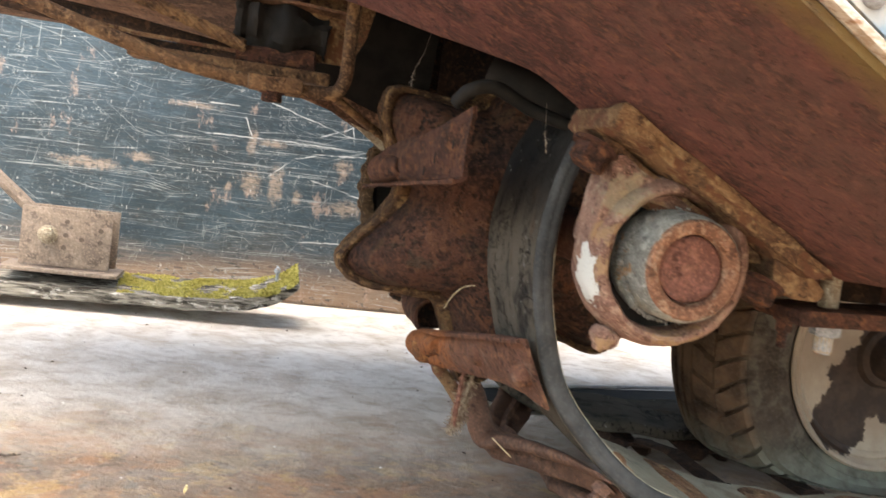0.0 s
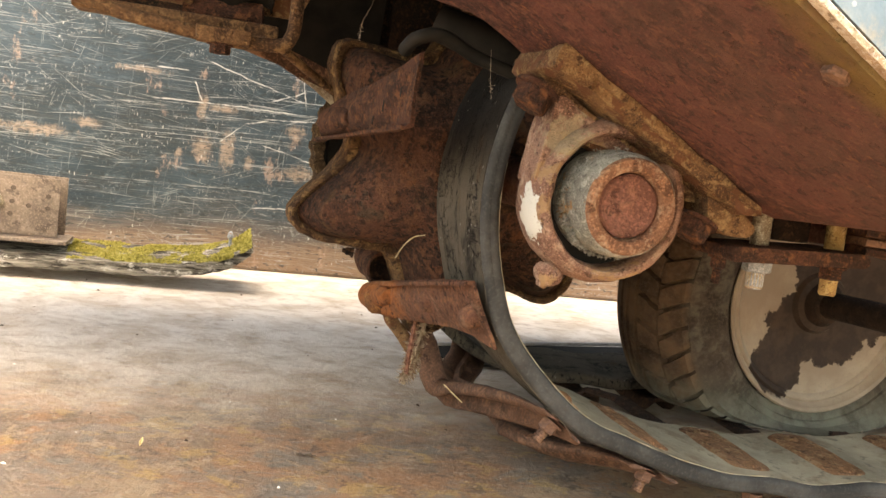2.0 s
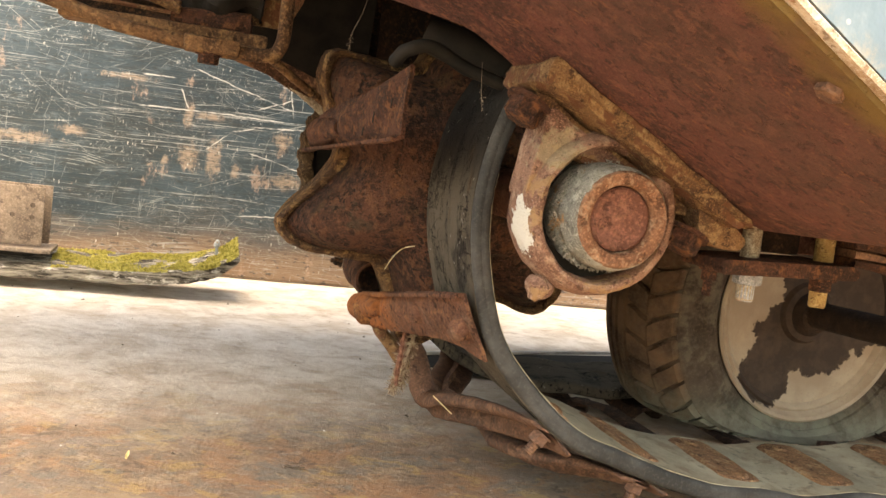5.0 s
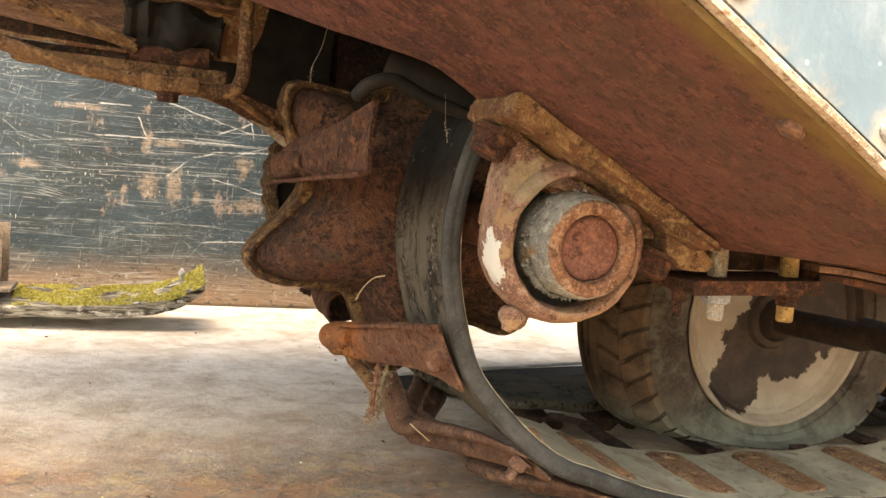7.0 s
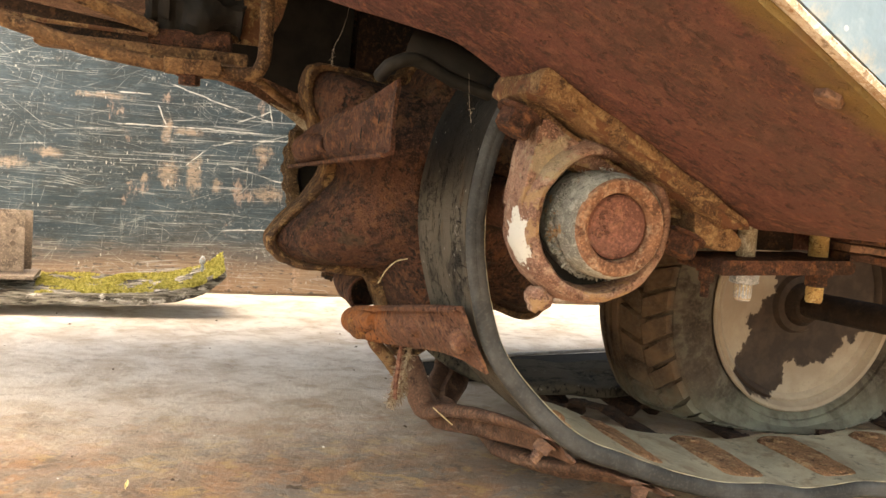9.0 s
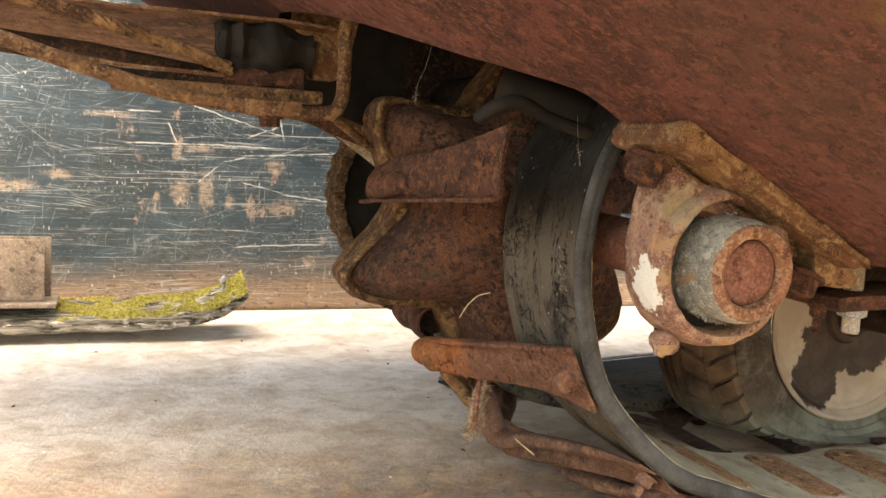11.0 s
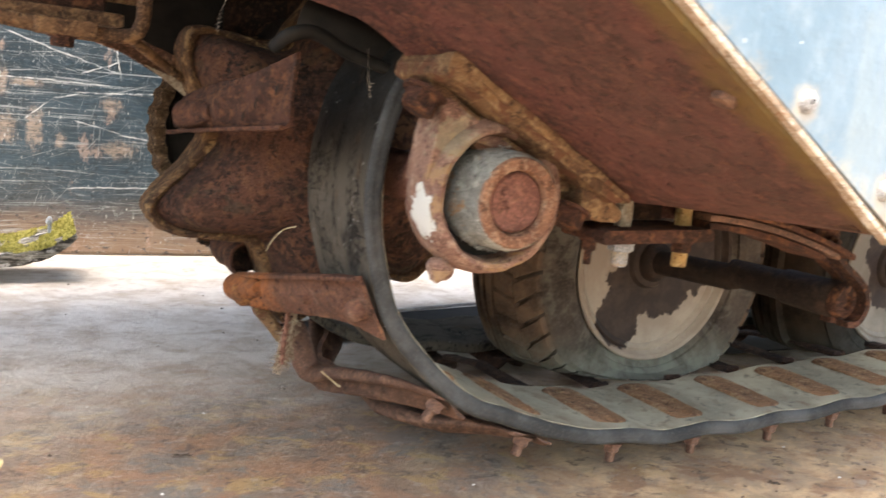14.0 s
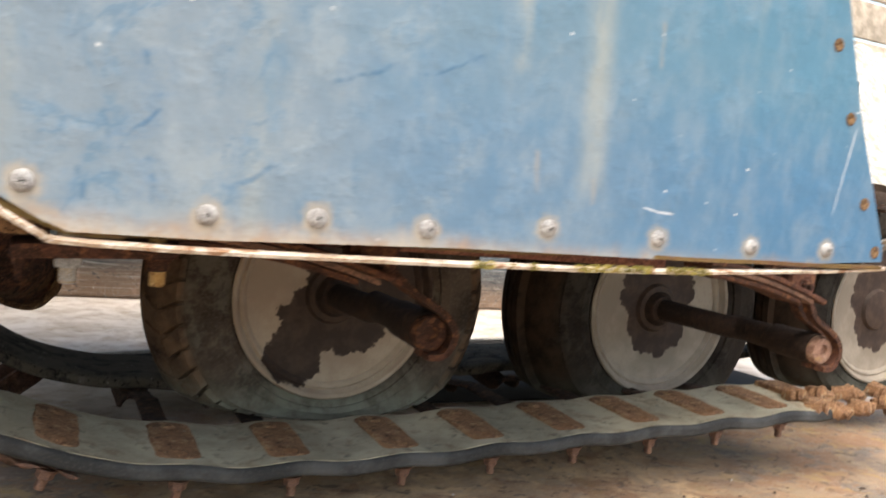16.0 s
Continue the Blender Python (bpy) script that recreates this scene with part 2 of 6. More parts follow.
def make_rubber():
    """Perished black rubber: grey bloom thinned upward for the hull's shade, brown dust, pits and cracks strung along
    the belt, pale flecks.
    """
    k = Nodes("weathered_rubber")
    big, fine = k.noise(18, 5, 0.6), k.noise(420, 4, 0.6)
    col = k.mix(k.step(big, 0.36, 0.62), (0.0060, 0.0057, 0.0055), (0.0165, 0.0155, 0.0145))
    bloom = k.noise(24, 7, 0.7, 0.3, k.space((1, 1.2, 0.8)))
    # Bloom drops off with height: shade under the hull, put into the colour.
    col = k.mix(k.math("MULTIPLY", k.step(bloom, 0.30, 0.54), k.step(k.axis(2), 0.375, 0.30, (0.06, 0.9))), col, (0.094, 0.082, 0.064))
    scuff = k.noise(1.0, 6, 0.7, 0.2, k.space((60, 190, 30)))
    col = k.mix(k.math("MULTIPLY", k.step(scuff, 0.58, 0.70), k.step(k.noise(12, 4), 0.45, 0.6, (0.0, 0.6))), col, (0.13, 0.12, 0.105))
    col = k.mix(k.step(k.noise(15, 5, 0.6, 0.4, k.space((1, 2, 1), (0, 0, 0), (2, 1, 0.3))), 0.60, 0.70, (0, 0.5)), col, (0.075, 0.044, 0.022))
    pits = k.noise(1.0, 4, 0.75, 0.0, k.space((230, 330, 120)))
    rows = k.step(k.noise(1.0, 3, 0.5, 0.0, k.space((1, 60, 3))), 0.48, 0.58)
    hole = k.math("MULTIPLY", k.step(pits, 0.55, 0.62), rows)
    col = k.mix(hole, col, (0.006, 0.005, 0.005))
    flecks = k.step(k.cells(190, "F1", k.space((1, 1, 0.6))), 0.20, 0.10)
    col = k.mix(k.math("MULTIPLY", flecks, k.step(k.noise(32), 0.52, 0.62, (0, 0.85))), col, (0.36, 0.36, 0.34))
    line = k.math("ABSOLUTE", k.math("SUBTRACT", k.noise(26, 5, 0.7, 0.6, k.space((1, 0.7, 1.6))), 0.5))
    cut = k.math("MULTIPLY", k.step(line, 0.016, 0.005), k.step(k.noise(16, 3), 0.50, 0.56))
    col = k.mix(cut, col, (0.005, 0.004, 0.004))
    return k.done(col, 0.8, 0.0, [(fine, 0.0010), (k.math("SUBTRACT", 1.0, k.math("MAXIMUM", cut, hole)), 0.0022)], 0.15)


def make_belt_edge():
    k = Nodes("belt_edge_rubber")
    big, fine = k.noise(16, 5, 0.6), k.noise(340, 4, 0.6)
    col = k.mix(k.step(big, 0.36, 0.66), (0.026, 0.0275, 0.028), (0.068, 0.071, 0.071))
    col = k.mix(k.step(fine, 0.5, 0.70, (0, 0.25)), col, (0.12, 0.12, 0.115))
    return k.done(col, 0.75, 0.0, [(fine, 0.0006), (big, 0.002)], 0.25)


def make_belt_top():
    """The belt's inner face: pale grey-green dust on rubber."""
    k = Nodes("dusty_rubber")
    big, fine = k.noise(14, 5, 0.6), k.noise(300, 4, 0.6)
    col = k.mix(k.step(big, 0.36, 0.66), (0.285, 0.258, 0.186), (0.435, 0.395, 0.285))
    col = k.mix(k.step(fine, 0.48, 0.70, (0, 0.4)), col, (0.43, 0.41, 0.33))
    col = k.mix(k.step(k.noise(55, 7, 0.72), 0.55, 0.64, (0, 0.6)), col, (0.085, 0.08, 0.065))
    col = k.mix(k.step(k.noise(26, 7, 0.7), 0.52, 0.64, (0, 0.6)), col, (0.20, 0.145, 0.095))
    return k.done(col, 0.85, 0.0, [(fine, 0.0006), (big, 0.002)], 0.25)


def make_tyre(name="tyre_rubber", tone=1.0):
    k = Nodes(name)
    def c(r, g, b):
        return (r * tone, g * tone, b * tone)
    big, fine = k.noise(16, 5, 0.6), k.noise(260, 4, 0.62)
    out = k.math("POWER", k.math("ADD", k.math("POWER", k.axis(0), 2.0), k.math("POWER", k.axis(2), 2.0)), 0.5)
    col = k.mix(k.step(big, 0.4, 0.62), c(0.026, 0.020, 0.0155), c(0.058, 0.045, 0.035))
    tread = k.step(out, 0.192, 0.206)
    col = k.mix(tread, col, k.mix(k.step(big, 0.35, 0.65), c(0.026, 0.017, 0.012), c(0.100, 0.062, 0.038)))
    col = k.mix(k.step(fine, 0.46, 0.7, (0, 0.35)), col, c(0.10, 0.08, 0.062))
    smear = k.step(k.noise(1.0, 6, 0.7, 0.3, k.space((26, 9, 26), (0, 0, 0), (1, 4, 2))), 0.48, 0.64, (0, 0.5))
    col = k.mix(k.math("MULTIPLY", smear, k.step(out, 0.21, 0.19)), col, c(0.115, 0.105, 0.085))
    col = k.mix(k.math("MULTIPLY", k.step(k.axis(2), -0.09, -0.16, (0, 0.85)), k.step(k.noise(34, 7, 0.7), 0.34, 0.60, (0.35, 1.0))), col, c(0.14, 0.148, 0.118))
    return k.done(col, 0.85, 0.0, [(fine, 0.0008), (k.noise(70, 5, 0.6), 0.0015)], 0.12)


RUBBER, BELT, LINING, TYRE = make_rubber(), make_belt_edge(), make_belt_top(), make_tyre("tyre_rubber", 1.2)
# Darker copy for the rear tyres: the dimness under the hull as colour.
TYRE_SHADED = make_tyre("shaded_tyre_rubber", 0.38)


def make_floor():
    """Worn steel floor: warm grey-brown scale, rust flakes, ochre bloom, pits; pale dust at the back, paled further for
    the light there.
    """
    k = Nodes("rusty_deck")
    s = k.space((1.0, 1.2, 1.0), (0, 0, 14))
    def patch(scale, lo, hi, most, shift, warp=0.5, detail=8, thin=None, rough=0.68):
        m = k.step(k.noise(scale, detail, rough, warp, k.space((1.0, 1.3, 1.0), (0, 0, 17), shift)), lo, hi, (0, most))
        return k.math("MULTIPLY", m, thin) if thin else m
    mid, fine = k.noise(26, 8, 0.7, 0.2, s), k.noise(130, 6, 0.7, 0.0, s)
    col = k.mix(patch(4.5, 0.36, 0.64, 1.0, (0, 0, 0)), (0.150, 0.107, 0.080), (0.205, 0.143, 0.103))
    # Ochre rust bloom; its paleness and its fade along x also carry light.
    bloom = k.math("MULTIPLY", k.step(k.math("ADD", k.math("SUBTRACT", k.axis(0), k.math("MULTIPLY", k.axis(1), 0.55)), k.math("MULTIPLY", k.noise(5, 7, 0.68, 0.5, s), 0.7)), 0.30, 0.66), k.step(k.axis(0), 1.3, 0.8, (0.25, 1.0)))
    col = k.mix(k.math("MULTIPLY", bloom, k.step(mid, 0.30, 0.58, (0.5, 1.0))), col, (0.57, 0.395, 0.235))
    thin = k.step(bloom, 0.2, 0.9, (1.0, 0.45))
    col = k.mix(patch(9, 0.46, 0.60, 0.7, (1, 7, 0)), col, (0.26, 0.148, 0.088))
    col = k.mix(patch(7, 0.49, 0.58, 0.6, (4, 1, 0), 0.5, 9, thin), col, (0.165, 0.145, 0.128))
    col = k.mix(patch(12, 0.53, 0.60, 0.8, (8, 3, 0), 0.6, 9, thin), col, (0.150, 0.138, 0.124))
    col = k.mix(patch(12, 0.53, 0.60, 0.7, (5, 8, 0), 0.6, 8), col, (0.30, 0.225, 0.148))
    col = k.mix(patch(9, 0.52, 0.60, 0.8, (2, 9, 0), 0.6, 9), col, (0.255, 0.145, 0.085))
    col = k.mix(patch(33, 0.56, 0.63, 0.55, (6, 5, 0), 0.5, 8, thin), col, (0.31, 0.170, 0.09))
    col = k.mix(patch(17, 0.55, 0.61, 0.55, (11, 4, 0), 0.5, 8, thin), col, (0.36, 0.25, 0.10))
    col = k.mix(patch(45, 0.56, 0.64, 0.45, (9, 2, 0), 0.4, 7), col, (0.37, 0.31, 0.25))
    col = k.mix(patch(38, 0.56, 0.62, 0.7, (3, 3, 0), 0.5, 8), col, (0.085, 0.064, 0.052))
    # Grey steel patch, set darker to offset too much light falling here.
    bare = k.math("ADD", k.away((-0.52, -0.05, 0.0)), k.math("MULTIPLY", k.math("SUBTRACT", k.noise(7, 8, 0.72, 0.6), 0.5), 0.45))
    col = k.mix(k.step(bare, 0.34, 0.16, (0, 0.55)), col, (0.140, 0.128, 0.112))
    col = k.mix(k.step(fine, 0.55, 0.66, (0, 0.35)), col, (0.125, 0.085, 0.060))
    col = k.mix(k.step(k.noise(420, 3, 0.6), 0.55, 0.70, (0, 0.4)), col, (0.40, 0.33, 0.26))
    # Dust made paler toward the wall: the stronger light there is painted in.
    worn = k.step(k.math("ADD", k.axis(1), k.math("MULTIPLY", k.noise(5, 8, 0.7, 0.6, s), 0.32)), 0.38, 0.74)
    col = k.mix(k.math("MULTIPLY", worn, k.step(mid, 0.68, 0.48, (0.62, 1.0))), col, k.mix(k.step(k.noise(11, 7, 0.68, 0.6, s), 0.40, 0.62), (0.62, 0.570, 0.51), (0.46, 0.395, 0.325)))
    pale_zone = k.math("MULTIPLY", worn, k.step(k.math("ADD", k.axis(1), k.math("MULTIPLY", k.noise(6), 0.3)), 0.75, 0.45, (0.12, 1.0)))
    col = k.mix(k.math("MULTIPLY", pale_zone, patch(14, 0.52, 0.61, 0.75, (7, 7, 0), 0.4, 8, None, 0.68)), col, (0.33, 0.205, 0.125))
    pits = k.math("MULTIPLY", k.step(k.cells(150), 0.16, 0.07), k.step(k.noise(19), 0.50, 0.60, (0, 0.85)))
    col = k.mix(pits, col, (0.055, 0.040, 0.032))
    return k.done(col, k.step(mid, 0.3, 0.7, (0.6, 0.9)), 0.0, [(mid, 0.0035), (fine, 0.0020), (pits, -0.0012)], 0.3)


SCREWS = ((-0.075, 0.461), (0.0177, 0.4115), (0.0977, 0.3692), (0.1935, 0.3582), (0.2597, 0.361), (0.3354, 0.3594), (0.430, 0.3665), (0.5311, 0.3654), (0.630, 0.3645), (0.7212, 0.3672))
STREAKS = ((0.452, 0.58, 0.462, 0.39, 0.019), (0.39, 0.56, 0.393, 0.47, 0.010), (0.511, 0.525, 0.513, 0.49, 0.003), (0.464, 0.405, 0.466, 0.385, 0.004), (0.413, 0.42, 0.417, 0.39, 0.004))
VEINS = ((0.259, 0.451, 0.302, 0.464), (0.302, 0.464, 0.326, 0.460), (0.326, 0.460, 0.364, 0.477), (0.233, 0.425, 0.205, 0.412), (0.205, 0.412, 0.193, 0.388), (0.149, 0.445, 0.158, 0.418), (0.160, 0.419, 0.140, 0.393), (0.119, 0.379, 0.124, 0.360), (0.156, 0.388, 0.158, 0.362), (0.201, 0.372, 0.236, 0.393), (0.132, 0.412, 0.138, 0.386))
SCORES = ((-0.202, 0.437, -0.085, 0.405), (-0.164, 0.398, -0.088, 0.431), (-0.272, 0.293, -0.218, 0.34), (-0.218, 0.34, -0.169, 0.353), (-0.312, 0.47, -0.197, 0.435), (-0.423, 0.373, -0.25, 0.377), (-0.25, 0.377, -0.107, 0.377), (-0.175, 0.356, 0.053, 0.373), (-0.338, 0.421, -0.318, 0.379), (-0.097, 0.461, -0.084, 0.387), (-0.175, 0.296, -0.083, 0.275), (-0.083, 0.272, 0.05, 0.257), (-0.197, 0.148, 0.015, 0.158), (-0.421, 0.442, -0.353, 0.442))
CHIPS = ((-0.66, 0.272, 0.07, 0.013), (-0.56, 0.298, 0.03, 0.010), (-0.45, 0.43, 0.05, 0.007), (-0.316, 0.366, 0.012, 0.030), (-0.307, 0.269, 0.022, 0.030), (-0.254, 0.272, 0.017, 0.042), (-0.104, 0.333, 0.020, 0.020), (-0.202, 0.251, 0.012, 0.018), (-0.083, 0.239, 0.036, 0.020), (-0.36, 0.257, 0.008, 0.010), (-0.272, 0.367, 0.034, 0.008))


def make_wall():
    """Dark slate-blue paint, scored along its length; chips down to tan primer, brown bare steel toward the floor."""
    k = Nodes("scraped_paint")
    h = k.axis(2)
    tone = k.noise(5, 5, 0.6)
    col = k.mix(k.step(tone, 0.35, 0.65), (0.010, 0.024, 0.034), (0.023, 0.046, 0.063))
    cloud = k.noise(38, 7, 0.72, 0.0, k.space((0.45, 1, 1.5)))
    col = k.mix(k.step(cloud, 0.53, 0.68, (0, 0.4)), col, (0.105, 0.14, 0.16))
    col = k.mix(k.step(cloud, 0.47, 0.36, (0, 0.6)), col, (0.016, 0.024, 0.029))
    below = k.step(k.math("ADD", h, k.math("MULTIPLY", k.noise(6, 5, 0.6, 0.3, k.space((0.5, 1, 2))), 0.26)), 0.32, 0.16)
    col = k.mix(k.math("MULTIPLY", below, 0.45), col, (0.115, 0.085, 0.062))
    foot = k.step(k.math("ADD", h, k.math("MULTIPLY", k.noise(6, 5, 0.6, 0.3, k.space((0.4, 1, 2), (0, 0, 0), (3, 0, 1))), 0.16)), 0.20, 0.10)
    col = k.mix(foot, col, (0.185, 0.115, 0.072))
    brushed = k.noise(1.0, 5, 0.72, 0.0, k.space((4.5, 1, 520), (0, 1.5, 0)))
    col = k.mix(k.math("MULTIPLY", k.step(brushed, 0.50, 0.64), k.math("ADD", k.math("MULTIPLY", below, 0.38), 0.06)), col, (0.36, 0.30, 0.23))
    long_marks = k.noise(1.0, 3, 0.6, 0.0, k.space((4.0, 1, 300), (0, -1.5, 0), (4, 0, 2)))
    gap = k.step(k.noise(7, 5, 0.65, 0.0, k.space((0.6, 1, 2.2), (0, 0, 0), (2, 0, 5))), 0.46, 0.60, (0, 0.45))
    col = k.mix(k.math("MULTIPLY", k.step(long_marks, 0.62, 0.68), gap), col, (0.43, 0.45, 0.45))
    # chips of primer, longer upward than along
    edge = k.math("MULTIPLY", k.math("SUBTRACT", k.noise(75, 7, 0.75, 0.0, k.space((1.3, 1, 0.7))), 0.5), 3.4)
    rag = k.step(k.noise(1.0, 5, 0.7, 0.0, k.space((50, 1, 240))), 0.36, 0.60, (0.2, 0.62))
    flake = k.noise(9, 8, 0.7, 0.0, k.space((1.5, 1, 0.75), (0, 3, 0), (1.3, 0, 0.4)))
    col = k.mix(k.math("MULTIPLY", k.step(flake, 0.60, 0.66), rag), col, (0.40, 0.285, 0.225))
    for x, z, rx, rz in CHIPS:
        d = k.away((x / rx, 0, z / rz), k.space((1 / rx, 0, 1 / rz)))
        col = k.mix(k.math("MULTIPLY", k.step(k.math("ADD", d, edge), 1.35, 0.35), rag), col, (0.40, 0.30, 0.225))
    # single deep scores
    broken = k.step(k.noise(60, 5, 0.7, 0.0, k.space((0.6, 1, 1))), 0.38, 0.55, (0.15, 0.85))
    for x0, z0, x1, z1 in SCORES:
        col = k.mix(k.math("MULTIPLY", k.segment(x0, z0, x1, z1, 0.0019), broken), col, (0.50, 0.51, 0.49))
    for tilt, along, up, shift, least, most in ((2, 3, 300, 0, 0.655, 0.7), (-4, 4, 340, 5, 0.655, 0.7), (6, 5, 320, 11, 0.66, 0.65), (-13, 5, 360, 19, 0.67, 0.55), (21, 6, 380, 3, 0.68, 0.5), (-37, 7, 360, 7, 0.69, 0.5), (88, 9, 330, 13, 0.68, 0.5), (74, 8, 360, 17, 0.69, 0.45), (50, 7, 380, 23, 0.69, 0.45), (1, 1.8, 330, 29, 0.65, 0.7)):
        n = k.noise(1.0, 1.5, 0.5, 0.0, k.hatch(along, up, tilt, shift))
        fade = k.step(k.noise(9, 6, 0.7, 0, k.space((0.8, 1, 1.2), (0, 0, 0), (shift, 0, 2))), 0.44, 0.60, (0.0, most))
        col = k.mix(k.math("MULTIPLY", k.step(n, least, least + 0.05), k.math("MULTIPLY", fade, 0.85)), col, (0.38, 0.40, 0.39))
    dust = k.step(k.noise(150, 5, 0.72), 0.57, 0.65)
    col = k.mix(k.math("MULTIPLY", dust, k.step(k.noise(10, 6, 0.7, 0, k.space((0.7, 1, 1.4), (0, 0, 0), (4, 0, 9))), 0.42, 0.58, (0.05, 0.6))), col, (0.36, 0.37, 0.36))
    dark = k.step(k.noise(70, 6, 0.7, 0, k.space((0.6, 1, 1.3), (0, 0, 0), (8, 0, 3))), 0.56, 0.63)
    col = k.mix(k.math("MULTIPLY", dark, 0.75), col, (0.013, 0.021, 0.026))
    ticks = k.step(k.math("ADD", k.cells(40, "F1", k.space((2.2, 1, 0.8))), k.math("MULTIPLY", k.math("SUBTRACT", k.noise(160, 4), 0.5), 0.4)), 0.14, 0.08)
    col = k.mix(k.math("MULTIPLY", ticks, k.step(k.noise(9), 0.48, 0.58, (0, 0.8))), col, (0.44, 0.44, 0.41))
    return k.done(col, k.step(tone, 0.3, 0.7, (0.34, 0.5)), 0.0, [(k.noise(90, 5, 0.6, 0, k.space((0.3, 1, 2))), 0.0007)], 0.5)


def make_panel():
    """Faded pale-blue paint: chalky bloom, washed-out streaks, deeper blue smears along cracks, rusty lower edge."""
    k = Nodes("faded_blue_paint")
    h, x = k.axis(2), k.axis(0)
    big, mid = k.noise(5, 5, 0.6, 0.1), k.noise(30, 7, 0.7, 0.0, k.space((1.2, 1, 0.55)))
    # Front end coloured darker to offset the strong light on it.
    col = k.mix(k.step(k.math("ADD", x, k.math("MULTIPLY", big, 0.5)), 0.35, 0.95), k.mix(k.step(x, -0.02, 0.13), (0.125, 0.185, 0.235), (0.18, 0.24, 0.295)), k.mix(k.step(h, 0.40, 0.52), (0.06, 0.17, 0.305), (0.078, 0.205, 0.305)))
    col = k.mix(k.step(mid, 0.44, 0.68, (0, 0.32)), col, (0.28, 0.34, 0.385))
    streak = k.noise(1.0, 4, 0.6, 0.1, k.space((13, 1, 0.9), (0, 0, 0), (0.45, 0, 0)))
    col = k.mix(k.step(streak, 0.60, 0.76, (0, 0.5)), col, (0.36, 0.37, 0.31))
    soft = k.step(k.noise(40, 5, 0.65, 0.0, k.space((1, 1, 0.3))), 0.35, 0.62, (0.35, 1.0))
    for x0, z0, x1, z1, w in STREAKS:
        col = k.mix(k.math("MULTIPLY", k.segment(x0, z0, x1, z1, w, 0.05, 0.006), k.math("MULTIPLY", soft, 0.46)), col, (0.44, 0.42, 0.32) if w > 0.005 else (0.42, 0.33, 0.22))
    for x0, z0, x1, z1 in VEINS:
        col = k.mix(k.math("MULTIPLY", k.segment(x0, z0, x1, z1, 0.0024, 0.1, 0.034), k.step(k.noise(70, 5, 0.7), 0.42, 0.60, (0.0, 0.8))), col, (0.045, 0.125, 0.23))
        col = k.mix(k.math("MULTIPLY", k.segment(x0, z0, x1, z1, 0.020, 0.02, 0.034), k.step(k.noise(50, 6, 0.75), 0.44, 0.62, (0, 0.38))), col, (0.09, 0.19, 0.32))
    for x0, z0, x1, z1 in ((0.513, 0.387, 0.543, 0.384), (0.737, 0.473, 0.722, 0.398)):
        col = k.mix(k.segment(x0, z0, x1, z1, 0.0012, 0.3, 0.004), col, (0.5, 0.55, 0.6))
    col = k.mix(k.step(k.noise(9, 8, 0.72, 0.0, k.space((1.6, 1, 0.5), (0, 0, 0), (2, 0, 4))), 0.54, 0.68, (0, 0.5)), col, (0.07, 0.19, 0.32))
    wander = k.math("ABSOLUTE", k.math("SUBTRACT", k.noise(13, 5, 0.6, 0.7, k.space((1, 1, 1), (0, 0, 0), (5, 2, 9))), 0.5))
    region = k.math("MULTIPLY", k.step(k.away((0.19, -0.345, 0.40)), 0.15, 0.07), k.step(k.noise(22, 4, 0.6, 0.0, k.space((1, 1, 1), (0, 0, 0), (1, 8, 3))), 0.44, 0.60))
    col = k.mix(k.math("MULTIPLY", k.step(wander, 0.026, 0.004), k.math("MULTIPLY", region, 0.45)), col, (0.05, 0.145, 0.25))
    col = k.mix(k.math("MULTIPLY", k.step(wander, 0.085, 0.02), k.math("MULTIPLY", region, 0.28)), col, (0.10, 0.20, 0.31))
    blotch = k.step(k.noise(24, 7, 0.72, 0.3, k.space((1, 1, 0.8), (0, 0, 0), (9, 1, 1))), 0.50, 0.68, (0, 0.40))
    col = k.mix(k.math("MULTIPLY", blotch, k.step(x, 0.62, 0.30, (0.35, 1.0))), col, (0.31, 0.36, 0.38))
    spots = k.step(k.cells(55), 0.09, 0.05)
    col = k.mix(k.math("MULTIPLY", spots, k.step(k.noise(12), 0.5, 0.56)), col, (0.6, 0.62, 0.62))
    slope = k.math("MULTIPLY", k.math("ADD", k.math("SUBTRACT", h, 0.405), k.math("MULTIPLY", x, 0.527)), 0.885)
    chip = k.step(k.math("ADD", slope, k.math("MULTIPLY", k.noise(55, 7, 0.75), 0.04)), 0.034, 0.024)
    col = k.mix(k.math("MULTIPLY", chip, k.step(k.noise(60, 6, 0.7), 0.42, 0.62, (0.0, 0.5))), col, (0.40, 0.33, 0.23))
    edge = k.math("MULTIPLY", k.step(k.math("ADD", h, k.math("MULTIPLY", mid, 0.03)), 0.377, 0.356), 0.85)
    col = k.mix(edge, col, k.mix(k.step(k.noise(38, 6, 0.7), 0.42, 0.60), (0.46, 0.40, 0.32), (0.42, 0.27, 0.155)))
    wob = k.math("MULTIPLY", k.math("SUBTRACT", k.noise(150, 5, 0.65), 0.5), 0.012)
    for sx, sz in SCREWS:
        d = k.math("ADD", k.away((sx, 0, sz - 0.001), k.space((1, 0, 1))), wob)
        col = k.mix(k.step(d, 0.0135, 0.006, (0, 0.75)), col, (0.42, 0.35, 0.26))
    col = k.mix(0.28, col, (0.008, 0.030, 0.046))
    return k.done(col, k.step(mid, 0.3, 0.7, (0.42, 0.6)), 0.0, [(k.noise(60, 5), 0.0008), (k.step(k.noise(34, 4, 0.6), 0.45, 0.75), 0.0005), (k.noise(5), 0.004)], 0.45)


